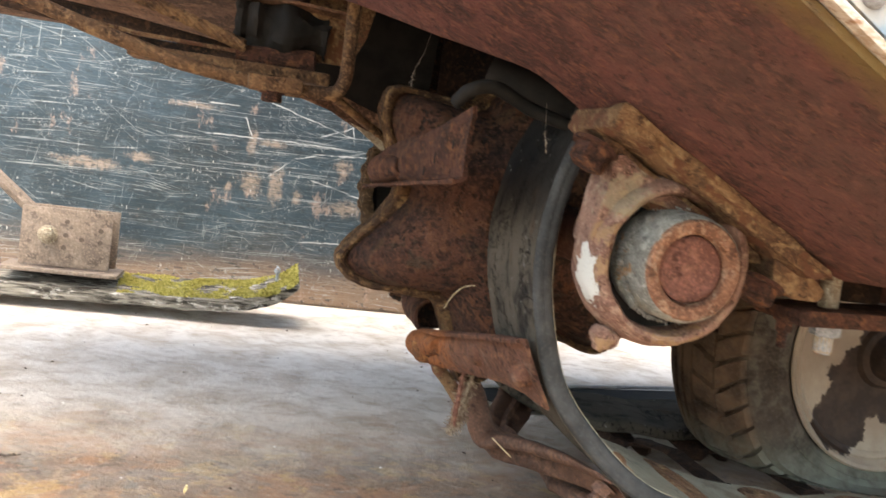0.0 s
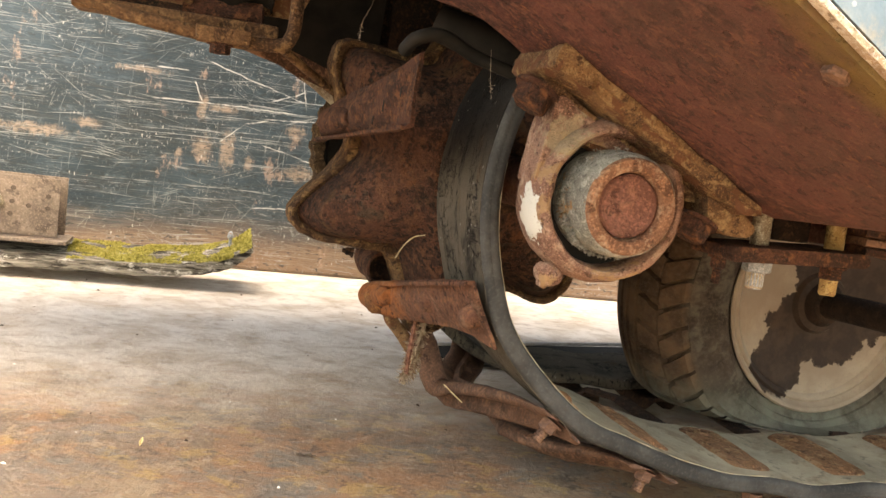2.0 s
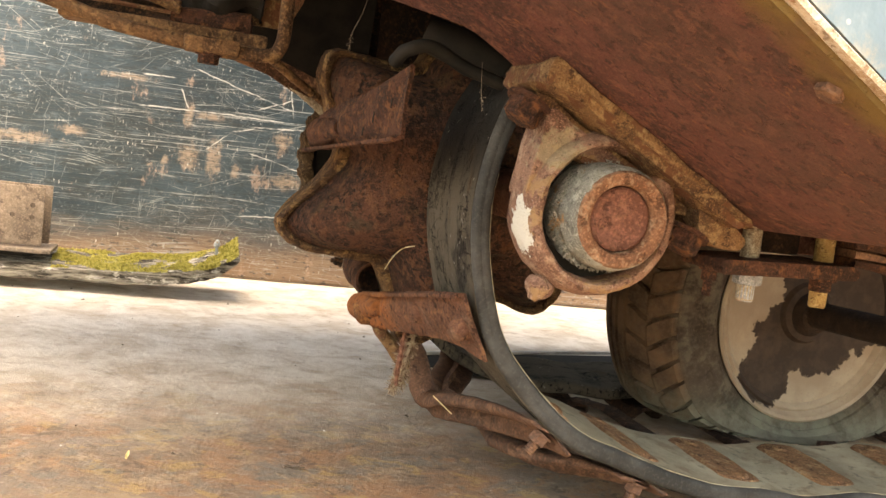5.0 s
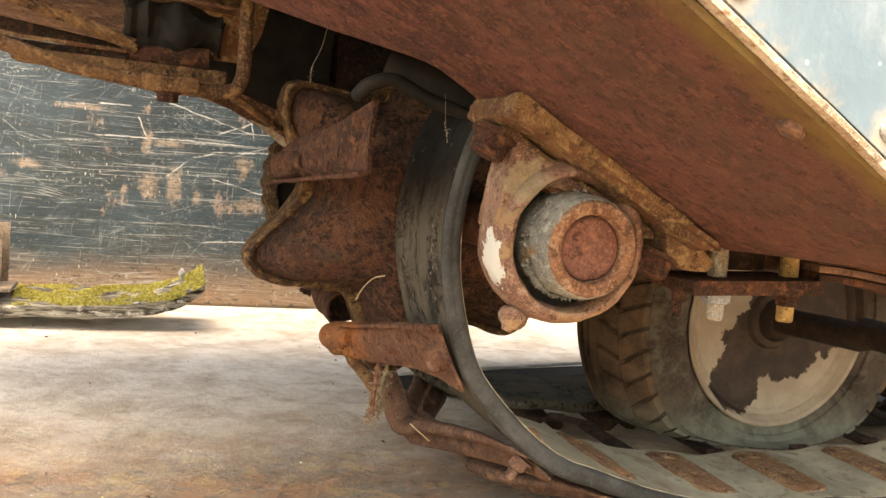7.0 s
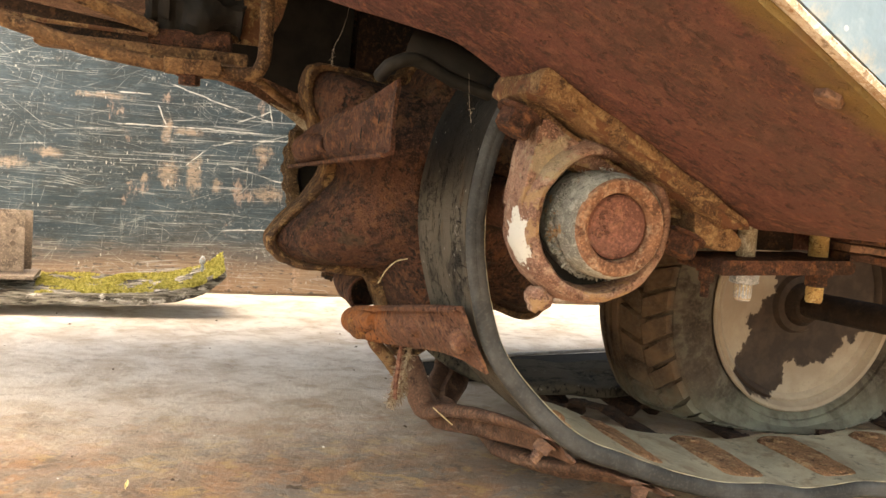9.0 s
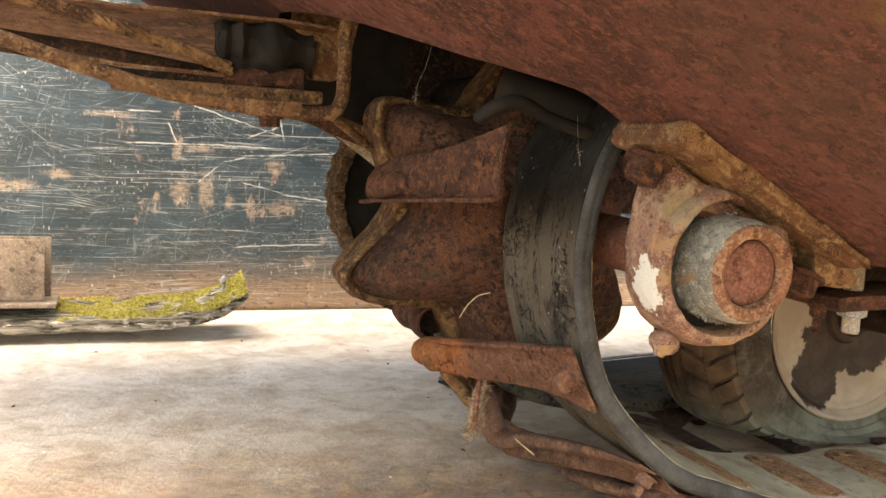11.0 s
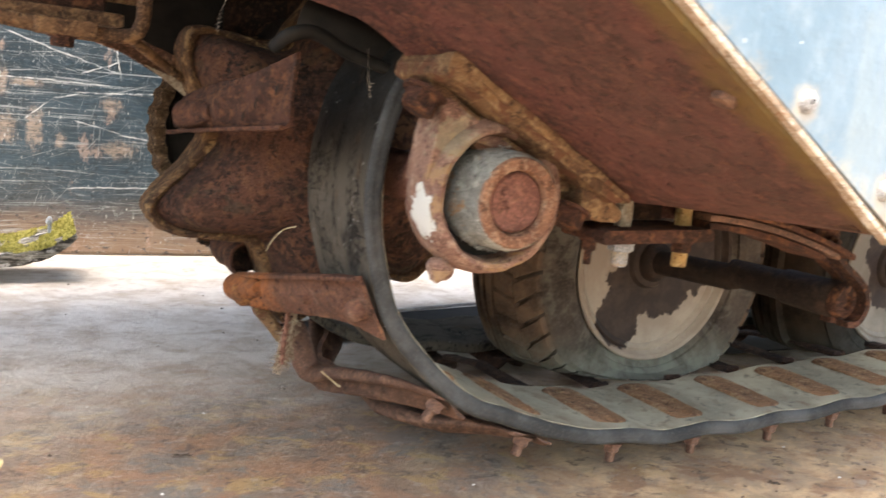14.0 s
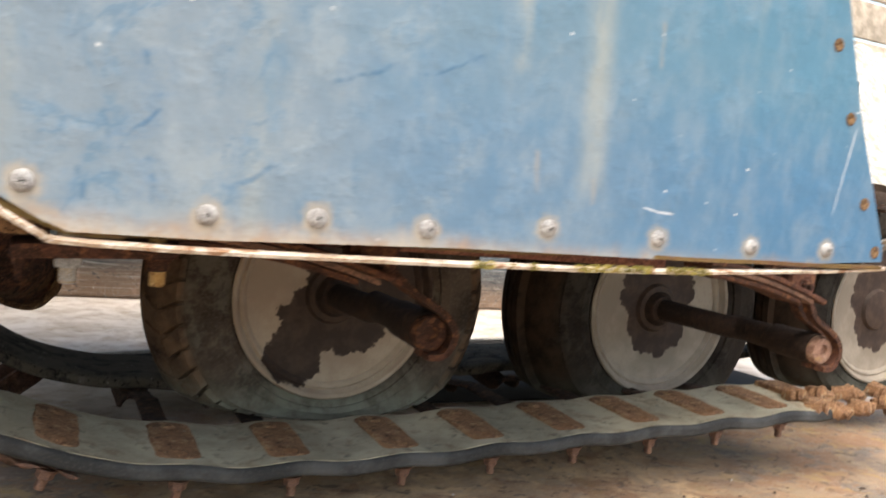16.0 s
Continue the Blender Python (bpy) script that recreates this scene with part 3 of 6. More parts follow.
def make_rim(name, blots, low=(0.25, 0.195, 0.145), high=(0.34, 0.28, 0.215)):
    """Dusty painted wheel disc with a dark grease stain of its own shape; blots: (x, z, radius)."""
    k = Nodes(name)
    n, fine = k.noise(45, 6, 0.65), k.noise(220, 4)
    col = k.mix(k.step(k.noise(14, 5), 0.4, 0.65), low, high)
    col = k.mix(k.step(fine, 0.5, 0.7, (0, 0.4)), col, tuple(c * 0.95 for c in low))
    flat = k.space((1, 0, 1))
    wobble = k.math("MULTIPLY", k.math("SUBTRACT", n, 0.5), 0.05)
    mask = None
    for x, z, r in blots:
        d = k.math("ADD", k.away((x, 0, z), flat), wobble)
        m = k.step(d, r + 0.0015, r - 0.0015)
        mask = m if mask is None else k.math("MAXIMUM", mask, m)
    col = k.mix(mask, col, k.mix(k.step(n, 0.4, 0.65), (0.024, 0.014, 0.010), (0.046, 0.028, 0.019)))
    return k.done(col, 0.7, 0.0, [(fine, 0.0004)], 0.35)


def make_plain(name, a, b, scale=80, rough=0.8, far=0.0008):
    k = Nodes(name)
    n = k.noise(scale, 5, 0.65)
    return k.done(k.mix(k.step(n, 0.35, 0.65), a, b), rough, 0.0, [(n, far)], 0.3)


def make_ski():
    """Grey split wood: long dark cracks, bleached ridges, flaking edges."""
    k = Nodes("grey_ski_wood")
    grain = k.noise(1.0, 7, 0.74, 0.3, k.space((9, 90, 150)))
    crack = k.noise(1.0, 5, 0.7, 0.2, k.space((14, 60, 95), (0, 0, 0), (3, 1, 7)))
    col = k.mix(k.step(grain, 0.38, 0.62), (0.06, 0.053, 0.043), (0.30, 0.272, 0.225))
    col = k.mix(k.step(crack, 0.52, 0.60, (0, 0.9)), col, (0.018, 0.014, 0.011))
    col = k.mix(k.step(k.noise(45, 6, 0.7, 0, k.space((0.5, 1, 1))), 0.57, 0.64), col, (0.50, 0.47, 0.42))
    return k.done(col, 0.9, 0.0, [(grain, 0.004), (k.step(crack, 0.60, 0.50), 0.004)], 0.2)


FLOOR, WALL, PANEL, SKI = make_floor(), make_wall(), make_panel(), make_ski()
RIM_A = make_rim("stained_rim", ((0.055, 0.045, 0.098), (0.088, 0.055, 0.074), (0.098, 0.015, 0.050), (-0.02, -0.035, 0.05), (-0.048, -0.078, 0.042), (0.03, -0.02, 0.06)))
RIM_B = make_rim("grey_rim", ((0.0, 0.035, 0.075), (0.005, -0.02, 0.06)), (0.175, 0.148, 0.115), (0.255, 0.222, 0.178))
EDGE_ALU = rust("edge_strip", (0.34, 0.25, 0.17), (0.58, 0.52, 0.43), (0.70, 0.66, 0.58), 60, 0.0004, 0.6, ((0.24, 0.12, 0.055), 45, 0.57))
SCREW = rust("screw_steel", (0.26, 0.25, 0.24), (0.50, 0.51, 0.51), (0.68, 0.68, 0.67), 260, 0.0004, 0.42)
MOSS = make_plain("moss", (0.17, 0.155, 0.028), (0.50, 0.44, 0.13), 160, 0.95, 0.001)
LICHEN = make_plain("edge_moss", (0.12, 0.11, 0.03), (0.34, 0.28, 0.07), 120, 0.95)
STRAW = make_plain("straw", (0.35, 0.27, 0.15), (0.6, 0.5, 0.32), 200)
TWIG = make_plain("twig", (0.03, 0.022, 0.016), (0.10, 0.07, 0.05), 200)
LEAF = make_plain("dry_leaf", (0.5, 0.4, 0.2), (0.7, 0.62, 0.36), 200)
# Near-black for rubber and slots; also stands in for shade in hollows.
BLACK = make_plain("black_and_shade", (0.005, 0.0046, 0.004), (0.014, 0.012, 0.010), 30)
CHAIN = rust("chain_rust", (0.04, 0.025, 0.016), (0.12, 0.075, 0.042), (0.28, 0.19, 0.11), 120)
CORD_RED = make_plain("red_cord", (0.10, 0.04, 0.028), (0.24, 0.12, 0.08), 200, 0.95)
CORD = make_plain("frayed_cord", (0.14, 0.085, 0.055), (0.36, 0.29, 0.20), 160, 0.95)
SHEET = make_plain("pale_edge", (0.30, 0.29, 0.27), (0.46, 0.45, 0.42), 30, 0.5)
STONE = make_plain("pale_rubble", (0.30, 0.27, 0.23), (0.55, 0.52, 0.47), 22, 0.95, 0.02)
PLANK = make_plain("grey_plank", (0.28, 0.24, 0.19), (0.44, 0.38, 0.31), 12, 0.9, 0.002)
WHITE = make_plain("chalk_speck", (0.6, 0.58, 0.54), (0.75, 0.74, 0.7), 200)


# ---------------------------------------------------------------- building helpers
def finish(bm, smooth=True, angle=40):
    bmesh.ops.recalc_face_normals(bm, faces=bm.faces[:])
    mesh = bpy.data.meshes.new("mesh")
    if smooth:
        limit = radians(angle)
        for f in bm.faces:
            f.smooth = True
        for e in bm.edges:
            if len(e.link_faces) != 2 or e.calc_face_angle(0) > limit:
                e.smooth = False
    bm.to_mesh(mesh)
    bm.free()
    return mesh


def thing(name, place, label, category, group="", kind=""):
    ob = new(name)
    ob.empty_display_size = 0.05
    ob.location = place
    return tagged(ob, label, category, group, kind)


def part(name, shape, material, parent=None, label="", m=None):
    """Links a bmesh or a mesh as one object; its mesh is in world metres unless m places it."""
    mesh = finish(shape) if isinstance(shape, bmesh.types.BMesh) else shape
    if material and not mesh.materials:
        mesh.materials.append(material)
    ob = new(name, mesh)
    if parent:
        ob.parent = parent
        if parent.type == "EMPTY":
            ob.matrix_parent_inverse = Matrix.Translation(-parent.location)
        else:
            ob.matrix_parent_inverse = parent.matrix_basis.inverted()
    if m is not None:
        ob.matrix_basis = m
    return tagged(ob, label)


def bevel(bm, far, segments=2, angle=35):
    sharp = [e for e in bm.edges if len(e.link_faces) == 2 and e.calc_face_angle(0) > radians(angle)]
    bmesh.ops.bevel(bm, geom=sharp, offset=far, segments=segments, profile=0.6, affect="EDGES", clamp_overlap=True)


def box(lo, hi, far=0.0, bm=None):
    out = bmesh.new()
    bmesh.ops.create_cube(out, size=1)
    for v in out.verts:
        v.co = Vector([lo[i] + (v.co[i] + 0.5) * (hi[i] - lo[i]) for i in range(3)])
    if far:
        bevel(out, far)
    return join(bm, out)


def join(bm, other):
    if bm is None:
        return other
    mesh = bpy.data.meshes.new("join")
    other.to_mesh(mesh)
    other.free()
    bm.from_mesh(mesh)
    bpy.data.meshes.remove(mesh)
    return bm


def prism(outline, y0, y1, far=0.0, bm=None):
    """A plate: an outline in (x, z), thick from y0 to y1."""
    out = bmesh.new()
    a = [out.verts.new((x, y0, z)) for x, z in outline]
    b = [out.verts.new((x, y1, z)) for x, z in outline]
    out.faces.new(a)
    out.faces.new(b[::-1])
    for i in range(len(a)):
        j = (i + 1) % len(a)
        out.faces.new((a[j], a[i], b[i], b[j]))
    bmesh.ops.recalc_face_normals(out, faces=out.faces[:])
    if far:
        bevel(out, far)
    return join(bm, out)


def rounded(points, r, steps=5):
    """An outline with its corners rounded."""
    out = []
    n = len(points)
    for i in range(n):
        p, a, b = Vector(points[i]), Vector(points[i - 1]), Vector(points[(i + 1) % n])
        ra = min(r, (a - p).length * 0.48, (b - p).length * 0.48)
        s, e = p + (a - p).normalized() * ra, p + (b - p).normalized() * ra
        for k in range(steps + 1):
            t = k / steps
            out.append(tuple(s * (1 - t) ** 2 + p * 2 * t * (1 - t) + e * t * t))
    return out


def smooth_path(points, per=6):
    """A curve through points (Catmull-Rom)."""
    pts = [Vector(p) for p in points]
    pts = [pts[0] * 2 - pts[1]] + pts + [pts[-1] * 2 - pts[-2]]
    out = []
    for i in range(1, len(pts) - 2):
        a, b, c, d = pts[i - 1 : i + 3]
        for k in range(per):
            t = k / per
            out.append(0.5 * ((2 * b) + (c - a) * t + (2 * a - 5 * b + 4 * c - d) * t * t + (3 * b - 3 * c + d - a) * t ** 3))
    out.append(pts[-2].copy())
    return out


def tube(points, radius, sides=10, bm=None, closed=False):
    """A round bar along points; radius a number or one for each point."""
    out = bmesh.new()
    pts = [Vector(p) for p in points]
    n = len(pts)
    rings = []
    up = None
    for i, p in enumerate(pts):
        d = (pts[min(i + 1, n - 1)] - pts[max(i - 1, 0)]).normalized()
        if up is None:
            up = Vector((0, 0, 1)) if abs(d.z) < 0.9 else Vector((1, 0, 0))
        side = d.cross(up).normalized()
        up = side.cross(d).normalized()
        r = radius[i] if isinstance(radius, (list, tuple)) else radius
        rings.append([out.verts.new(p + side * (r * math.cos(a)) + up * (r * math.sin(a))) for a in [2 * math.pi * k / sides for k in range(sides)]])
    for a, b in zip(rings, rings[1:]):
        for k in range(sides):
            out.faces.new((a[k], a[(k + 1) % sides], b[(k + 1) % sides], b[k]))
    out.faces.new(rings[0][::-1])
    out.faces.new(rings[-1])
    return join(bm, out)


def lathe(profile, cx, cz, sides=48, bm=None, wobble=None):
    """Turned round an axle along y at (cx, cz); profile: (y, r) from end to end; r = 0 closes it."""
    out = bmesh.new()
    rings = []
    for y, r in profile:
        if r < 1e-5:
            rings.append([out.verts.new((cx, y, cz))])
        else:
            rings.append([out.verts.new((cx + r * math.cos(a), y, cz + r * math.sin(a))) for a in [2 * math.pi * k / sides for k in range(sides)]])
    for a, b in zip(rings, rings[1:]):
        for k in range(sides):
            j = (k + 1) % sides
            if len(a) == 1 and len(b) == 1:
                continue
            if len(a) == 1:
                out.faces.new((a[0], b[j], b[k]))
            elif len(b) == 1:
                out.faces.new((a[k], a[j], b[0]))
            else:
                out.faces.new((a[k], a[j], b[j], b[k]))
    return join(bm, out)


def loft(sections, thick=0.0, bm=None, closed=False):
    """A skin over rows of points; thick: sheet thickness along its normals."""
    out = bmesh.new()
    rows = [[out.verts.new(p) for p in s] for s in sections]
    for a, b in zip(rows, rows[1:]):
        m = len(a)
        for k in range(m if closed else m - 1):
            j = (k + 1) % m
            out.faces.new((a[k], a[j], b[j], b[k]))
    if closed:
        out.faces.new(rows[0][::-1])
        out.faces.new(rows[-1])
    bmesh.ops.recalc_face_normals(out, faces=out.faces[:])
    if thick:
        bmesh.ops.solidify(out, geom=out.faces[:], thickness=thick)
    return join(bm, out)


def refine(bm, size, rounds=3):
    """Splits long edges so that unevenness can show."""
    for _ in range(rounds):
        long_edges = [e for e in bm.edges if e.calc_length() > size]
        if not long_edges:
            break
        bmesh.ops.subdivide_edges(bm, edges=long_edges, cuts=1, use_grid_fill=True)
    bmesh.ops.triangulate(bm, faces=[f for f in bm.faces if len(f.verts) > 4])
    return bm


def rough_up(bm, far, scale, seed=0.0):
    """Small unevenness, as of rust scale or dents."""
    bm.normal_update()
    for v in bm.verts:
        v.co += v.normal * far * noise.noise(v.co * scale + Vector((seed, seed * 1.7, 0)))
    return bm


def bolt_mesh(r, head, shank, nut_at=None, sides=6, tip=0.55):
    """A hex bolt along -z from its seat at the origin: head (or nut), washer and protruding thread."""
    bm = bmesh.new()
    def ring(z, rad, n):
        return [bm.verts.new((rad * math.cos(2 * math.pi * k / n), rad * math.sin(2 * math.pi * k / n), z)) for k in range(n)]
    def drum(z0, z1, r0, r1, n):
        a, b = ring(z0, r0, n), ring(z1, r1, n)
        for k in range(n):
            j = (k + 1) % n
            bm.faces.new((a[k], a[j], b[j], b[k]))
        bm.faces.new(a[::-1])
        bm.faces.new(b)
    drum(0, -head * 0.18, r * 1.28, r * 1.28, 14)
    drum(-head * 0.18, -head * 0.9, r, r, sides)
    drum(-head * 0.9, -head, r, r * 0.86, sides)
    if shank:
        z = -head
        turns = max(2, int(shank / 0.0022))
        for i in range(turns):
            a = z - shank * i / turns
            drum(a, a - shank / turns * 0.55, r * tip * 0.9, r * tip, 10)
            drum(a - shank / turns * 0.5, a - shank / turns, r * tip, r * tip * 0.88, 10)
    return finish(bm)


def along(place, way, spin=0.0):
    """The pose of a bolt at place whose head points along way."""
    q = Vector(way).normalized().to_track_quat("-Z", "Y")
    return Matrix.Translation(place) @ q.to_matrix().to_4x4() @ pose(0, 0, 0, 0, 0, spin)


# ---------------------------------------------------------------- the setting
def grid(lo, hi, z, nx, ny, far, scale, seed):
    bm = bmesh.new()
    rows = []
    for j in range(ny + 1):
        y = lo[1] + (hi[1] - lo[1]) * j / ny
        rows.append([bm.verts.new((x, y, z + far * noise.noise(Vector((x * scale, y * scale, seed))))) for x in [lo[0] + (hi[0] - lo[0]) * i / nx for i in range(nx + 1)]])
    for a, b in zip(rows, rows[1:]):
        for i in range(nx):
            bm.faces.new((a[i], a[i + 1], b[i + 1], b[i]))
    return bm


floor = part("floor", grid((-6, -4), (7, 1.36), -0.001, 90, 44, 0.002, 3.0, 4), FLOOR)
tagged(floor, "rusty worn steel truck-bed floor with pale dust and painted-in light at the back", "floor", kind="structure")
slab = part("floor_edge", box((-6, -4, -0.12), (7, 1.6, -0.012)), DARK_RUST, floor)

WALL_Y = 1.348


def make_side_wall():
    bm = bmesh.new()
    rows = []
    for i in range(91):
        x = -6 + 8.8 * i / 90
        rows.append([(x, WALL_Y + 0.004 * noise.noise(Vector((x * 2, z * 3, 1))), z) for z in [0.008 + 0.8 * j / 16 for j in range(17)]])
    return loft(rows, 0.006, bm)


wall = part("wall_north", make_side_wall(), WALL)
tagged(wall, "dark blue steel side wall scraped to tan primer", "wall", kind="structure")
part("wall_footing", box((-6, WALL_Y - 0.002, 0.0), (2.8, WALL_Y + 0.06, 0.008), 0.002), WALL, wall)
part("top_rail", box((-6, WALL_Y - 0.02, 0.80), (2.8, WALL_Y + 0.06, 0.9), 0.01), WALL, wall)

ground = part("ground", grid((-60, -60), (60, 60), -0.9, 40, 40, 0.15, 0.3, 9), STONE)
tagged(ground, "pale gravelly yard ground below the truck bed", "ground", kind="structure")


def make_rubble():
    """A bank of pale broken stone behind the end of the bed."""
    bm = bmesh.new()
    rows = []
    for i in range(60):
        x = 2.95 + 5 * i / 59
        row = []
        for j in range(30):
            t = j / 29
            p = Vector((x, 0.6 + 3.2 * t, -0.9 + 2.2 * math.sin(min(t * 1.5, 1) * 1.57)))
            row.append(p + Vector((0, 0, 0.16 * noise.noise(p * 4) + 0.05 * noise.noise(p * 13))))
        rows.append(row)
    return loft(rows, 0, bm)


rubble = tagged(part("stone_bank", make_rubble(), STONE), "pale heap of broken stone and earth", "rubble", kind="stuff")

fence = thing("plank_fence", (5, 4.2, 0), "weathered horizontal grey wooden plank fence", "fence")
for i in range(6):
    part("plank", box((2.5, 4.0, 0.9 + 0.32 * i), (10, 4.05, 1.19 + 0.32 * i), 0.01), PLANK, fence)
for i in range(4):
    part("post", box((3.2 + 1.9 * i, 4.05, -0.9), (3.34 + 1.9 * i, 4.17, 2.9), 0.01), PLANK, fence)


# ---------------------------------------------------------------- the vehicle
AX, AZ = -0.018, 0.331  # sprocket
BX, BZ = -0.0095, 0.3283  # bearing and shaft end
MID = 0.27


def panel_y(x):
    return -0.351 + 0.0245 * x


car = thing("tracked_vehicle", (0.5, MID, 0.0), "old snow vehicle, faded blue sides and rusted underside", "snow vehicle")

SLOPE = 0.527


def fall(x):
    """How much the plate drops toward the middle, fading out along the flat belly."""
    return 0.055 * max(0.0, min(1.0, (0.23 - x) / 0.13))


def lift(x):
    """How much the flat belly lies above the line of the slope's end."""
    t = max(0.0, min(1.0, (x - 0.07) / 0.06))
    return 0.0065 * t * t * (3 - 2 * t)


def slope_z(x, y=-0.338):
    """The sloping plate, which also falls a little toward the middle of the vehicle."""
    across = min(abs(y + 0.338), 0.338) if y < MID else min(abs(2 * MID + 0.338 - y), 0.338)
    return 0.343 + SLOPE * (0.118 - x) - fall(x) * across


def side_panel(side):
    """The blue outer sheet: sloped front edge, straight sill, leaning rear edge."""
    outline = [(-0.62, 0.758), (-0.062, 0.4437)]
    outline += [(-0.062 + 0.17 * k / 8, 0.4437 - 0.0947 * k / 8) for k in range(1, 9)]
    outline += [(0.122, 0.3435), (0.20, 0.3435), (0.36, 0.348), (0.55, 0.3495), (0.72, 0.355), (0.797, 0.360)]
    outline += [(0.795, 0.374), (0.739, 0.488), (0.704, 0.577), (0.66, 0.74), (0.60, 1.02), (-0.62, 1.02)]
    bm = bmesh.new()
    a, b = [], []
    for x, z in outline:
        y = panel_y(x) if side < 0 else 2 * MID - panel_y(x)
        a.append(bm.verts.new((x, y, z)))
        b.append(bm.verts.new((x, y - side * 0.0028, z)))
    bm.faces.new(a)
    bm.faces.new(b[::-1])
    for i in range(len(a)):
        j = (i + 1) % len(a)
        bm.faces.new((a[j], a[i], b[i], b[j]))
    return bm


near_panel = part("side_panel", side_panel(-1), PANEL, car, "faded chalky pale-blue painted metal side panel")
part("side_panel", side_panel(1), PANEL, car, "faded chalky pale-blue painted metal side panel")


def edge_strip(side):
    """The pale folded strip below the blue sheet, parted from it by a thin dark gap that opens toward the rear."""
    path = [(-0.62, 0.751), (-0.081, 0.4488), (-0.023, 0.4168), (0.015, 0.3952), (0.066, 0.3658), (0.106, 0.3425), (0.121, 0.3385), (0.20, 0.337), (0.36, 0.3375), (0.55, 0.3405), (0.72, 0.3485), (0.80, 0.3545)]
    pts = smooth_path([(x, 0, z) for x, z in path], 4)
    rows = []
    for p in pts:
        y = panel_y(p.x) if side < 0 else 2 * MID - panel_y(p.x)
        w = 0.0018 + 0.0007 * noise.noise(Vector((p.x * 30, 2, 3)))
        up = 0.0014 if p.x > 0.12 else 0.0026
        rows.append([(p.x, y + side * 0.002, p.z + up), (p.x, y + side * 0.004, p.z + up * 0.3), (p.x, y + side * 0.003, p.z - w), (p.x, y - side * 0.004, p.z - w), (p.x, y - side * 0.004, p.z - w + 0.003), (p.x, y - side * 0.002, p.z - w + 0.004)])
    return loft(rows, 0, None, True)


part("edge_strip", edge_strip(-1), EDGE_ALU, car, "chipped pale metal edge strip below the panel")
part("edge_strip", edge_strip(1), EDGE_ALU, car)


def strip_moss():
    rng = random.Random(21)
    bm = bmesh.new()
    for _ in range(900):
        x = rng.uniform(0.33, 0.60)
        if noise.noise(Vector((x * 22, 1, 1))) + 0.5 * noise.noise(Vector((x * 70, 3, 1))) < 0.05 - 0.5 * max(0, 1 - abs(x - 0.5) / 0.07):
            continue
        p = Vector((x, panel_y(x) - 0.003 - rng.uniform(0, 0.002), 0.3385 + 0.02 * max(0, x - 0.36) + rng.uniform(-0.003, 0.002)))
        tip = p + Vector((rng.uniform(-1, 1) * 0.0015, -0.001 - rng.uniform(0, 0.0018), rng.uniform(-1, 1) * 0.0012))
        r = rng.uniform(0.0006, 0.0014)
        base = [bm.verts.new(p + Vector((r * math.cos(a), 0, r * math.sin(a)))) for a in (0, 2.1, 4.2)]
        top = bm.verts.new(tip)
        for i in range(3):
            bm.faces.new((base[i], base[(i + 1) % 3], top))
    return bm


tagged(part("strip_moss", strip_moss(), LICHEN, car, "yellow moss on the edge strip"), kind="stuff")


def inner_sill(side):
    y0 = -0.326 if side < 0 else 2 * MID + 0.326
    return prism([(-0.6, 0.80), (-0.6, slope_z(-0.6) - 0.002), (0.116, 0.342), (0.78, 0.352), (0.69, 0.6), (0.59, 0.98), (-0.6, 0.98)], min(y0, y0 - side * 0.02), max(y0, y0 - side * 0.02))


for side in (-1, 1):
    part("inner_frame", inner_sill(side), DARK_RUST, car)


def screw_mesh():
    """A domed cross-head screw on a spot of sealant, seen along -z."""
    bm = bmesh.new()
    n, r = 20, 0.0062
    rings = [[bm.verts.new((r * math.cos(t) * math.cos(2 * math.pi * k / n), r * math.cos(t) * math.sin(2 * math.pi * k / n), -0.0042 * math.sin(t))) for k in range(n)] for t in (0, 0.3, 0.6, 0.9, 1.2)]
    for a, b in zip(rings, rings[1:]):
        for k in range(n):
            bm.faces.new((a[k], a[(k + 1) % n], b[(k + 1) % n], b[k]))
    bm.faces.new(rings[-1])
    return finish(bm, True, 60)


def slot_mesh():
    bm = box((-0.0017, -0.00035, -0.00415), (0.0017, 0.00035, -0.0036))
    return finish(box((-0.00035, -0.0017, -0.00417), (0.00035, 0.0017, -0.0036), 0, bm), False)


SCREW_MESH, SLOT_MESH = screw_mesh(), slot_mesh()
SCREW_MESH.materials.append(SCREW)
SLOT_MESH.materials.append(BLACK)
for i, (x, z) in enumerate(SCREWS):
    m = along((x, panel_y(x) - 0.0001, z), (0.0, -1, 0), i * 37)
    s = part("screw", SCREW_MESH, None, near_panel, "domed cross-head steel screw", m)
    part("slot", SLOT_MESH, None, s, "", m)


def hole_mesh():
    bm = bmesh.new()
    n = 14
    a = [bm.verts.new((0.0058 * math.cos(6.2832 * k / n), 0.0058 * math.sin(6.2832 * k / n), -0.0003)) for k in range(n)]
    b = [bm.verts.new((0.0045 * math.cos(6.2832 * k / n), 0.0045 * math.sin(6.2832 * k / n), -0.0016)) for k in range(n)]
    c = [bm.verts.new((0.002 * math.cos(6.2832 * k / n), 0.002 * math.sin(6.2832 * k / n), -0.0006)) for k in range(n)]
    for p, q in ((a, b), (b, c)):
        for k in range(n):
            bm.faces.new((p[k], p[(k + 1) % n], q[(k + 1) % n], q[k]))
    bm.faces.new(c)
    return finish(bm)


HOLE_MESH = hole_mesh()
HOLE_MESH.materials.append(OCHRE_RUST)
for x, z in ((0.7269, 0.4806), (0.7614, 0.4099), (0.7853, 0.3682), (0.6984, 0.5387)):
    part("rivet", HOLE_MESH, None, near_panel, "rusted flat rivet", along((x, panel_y(x) - 0.0001, z), (0, -1, 0)))


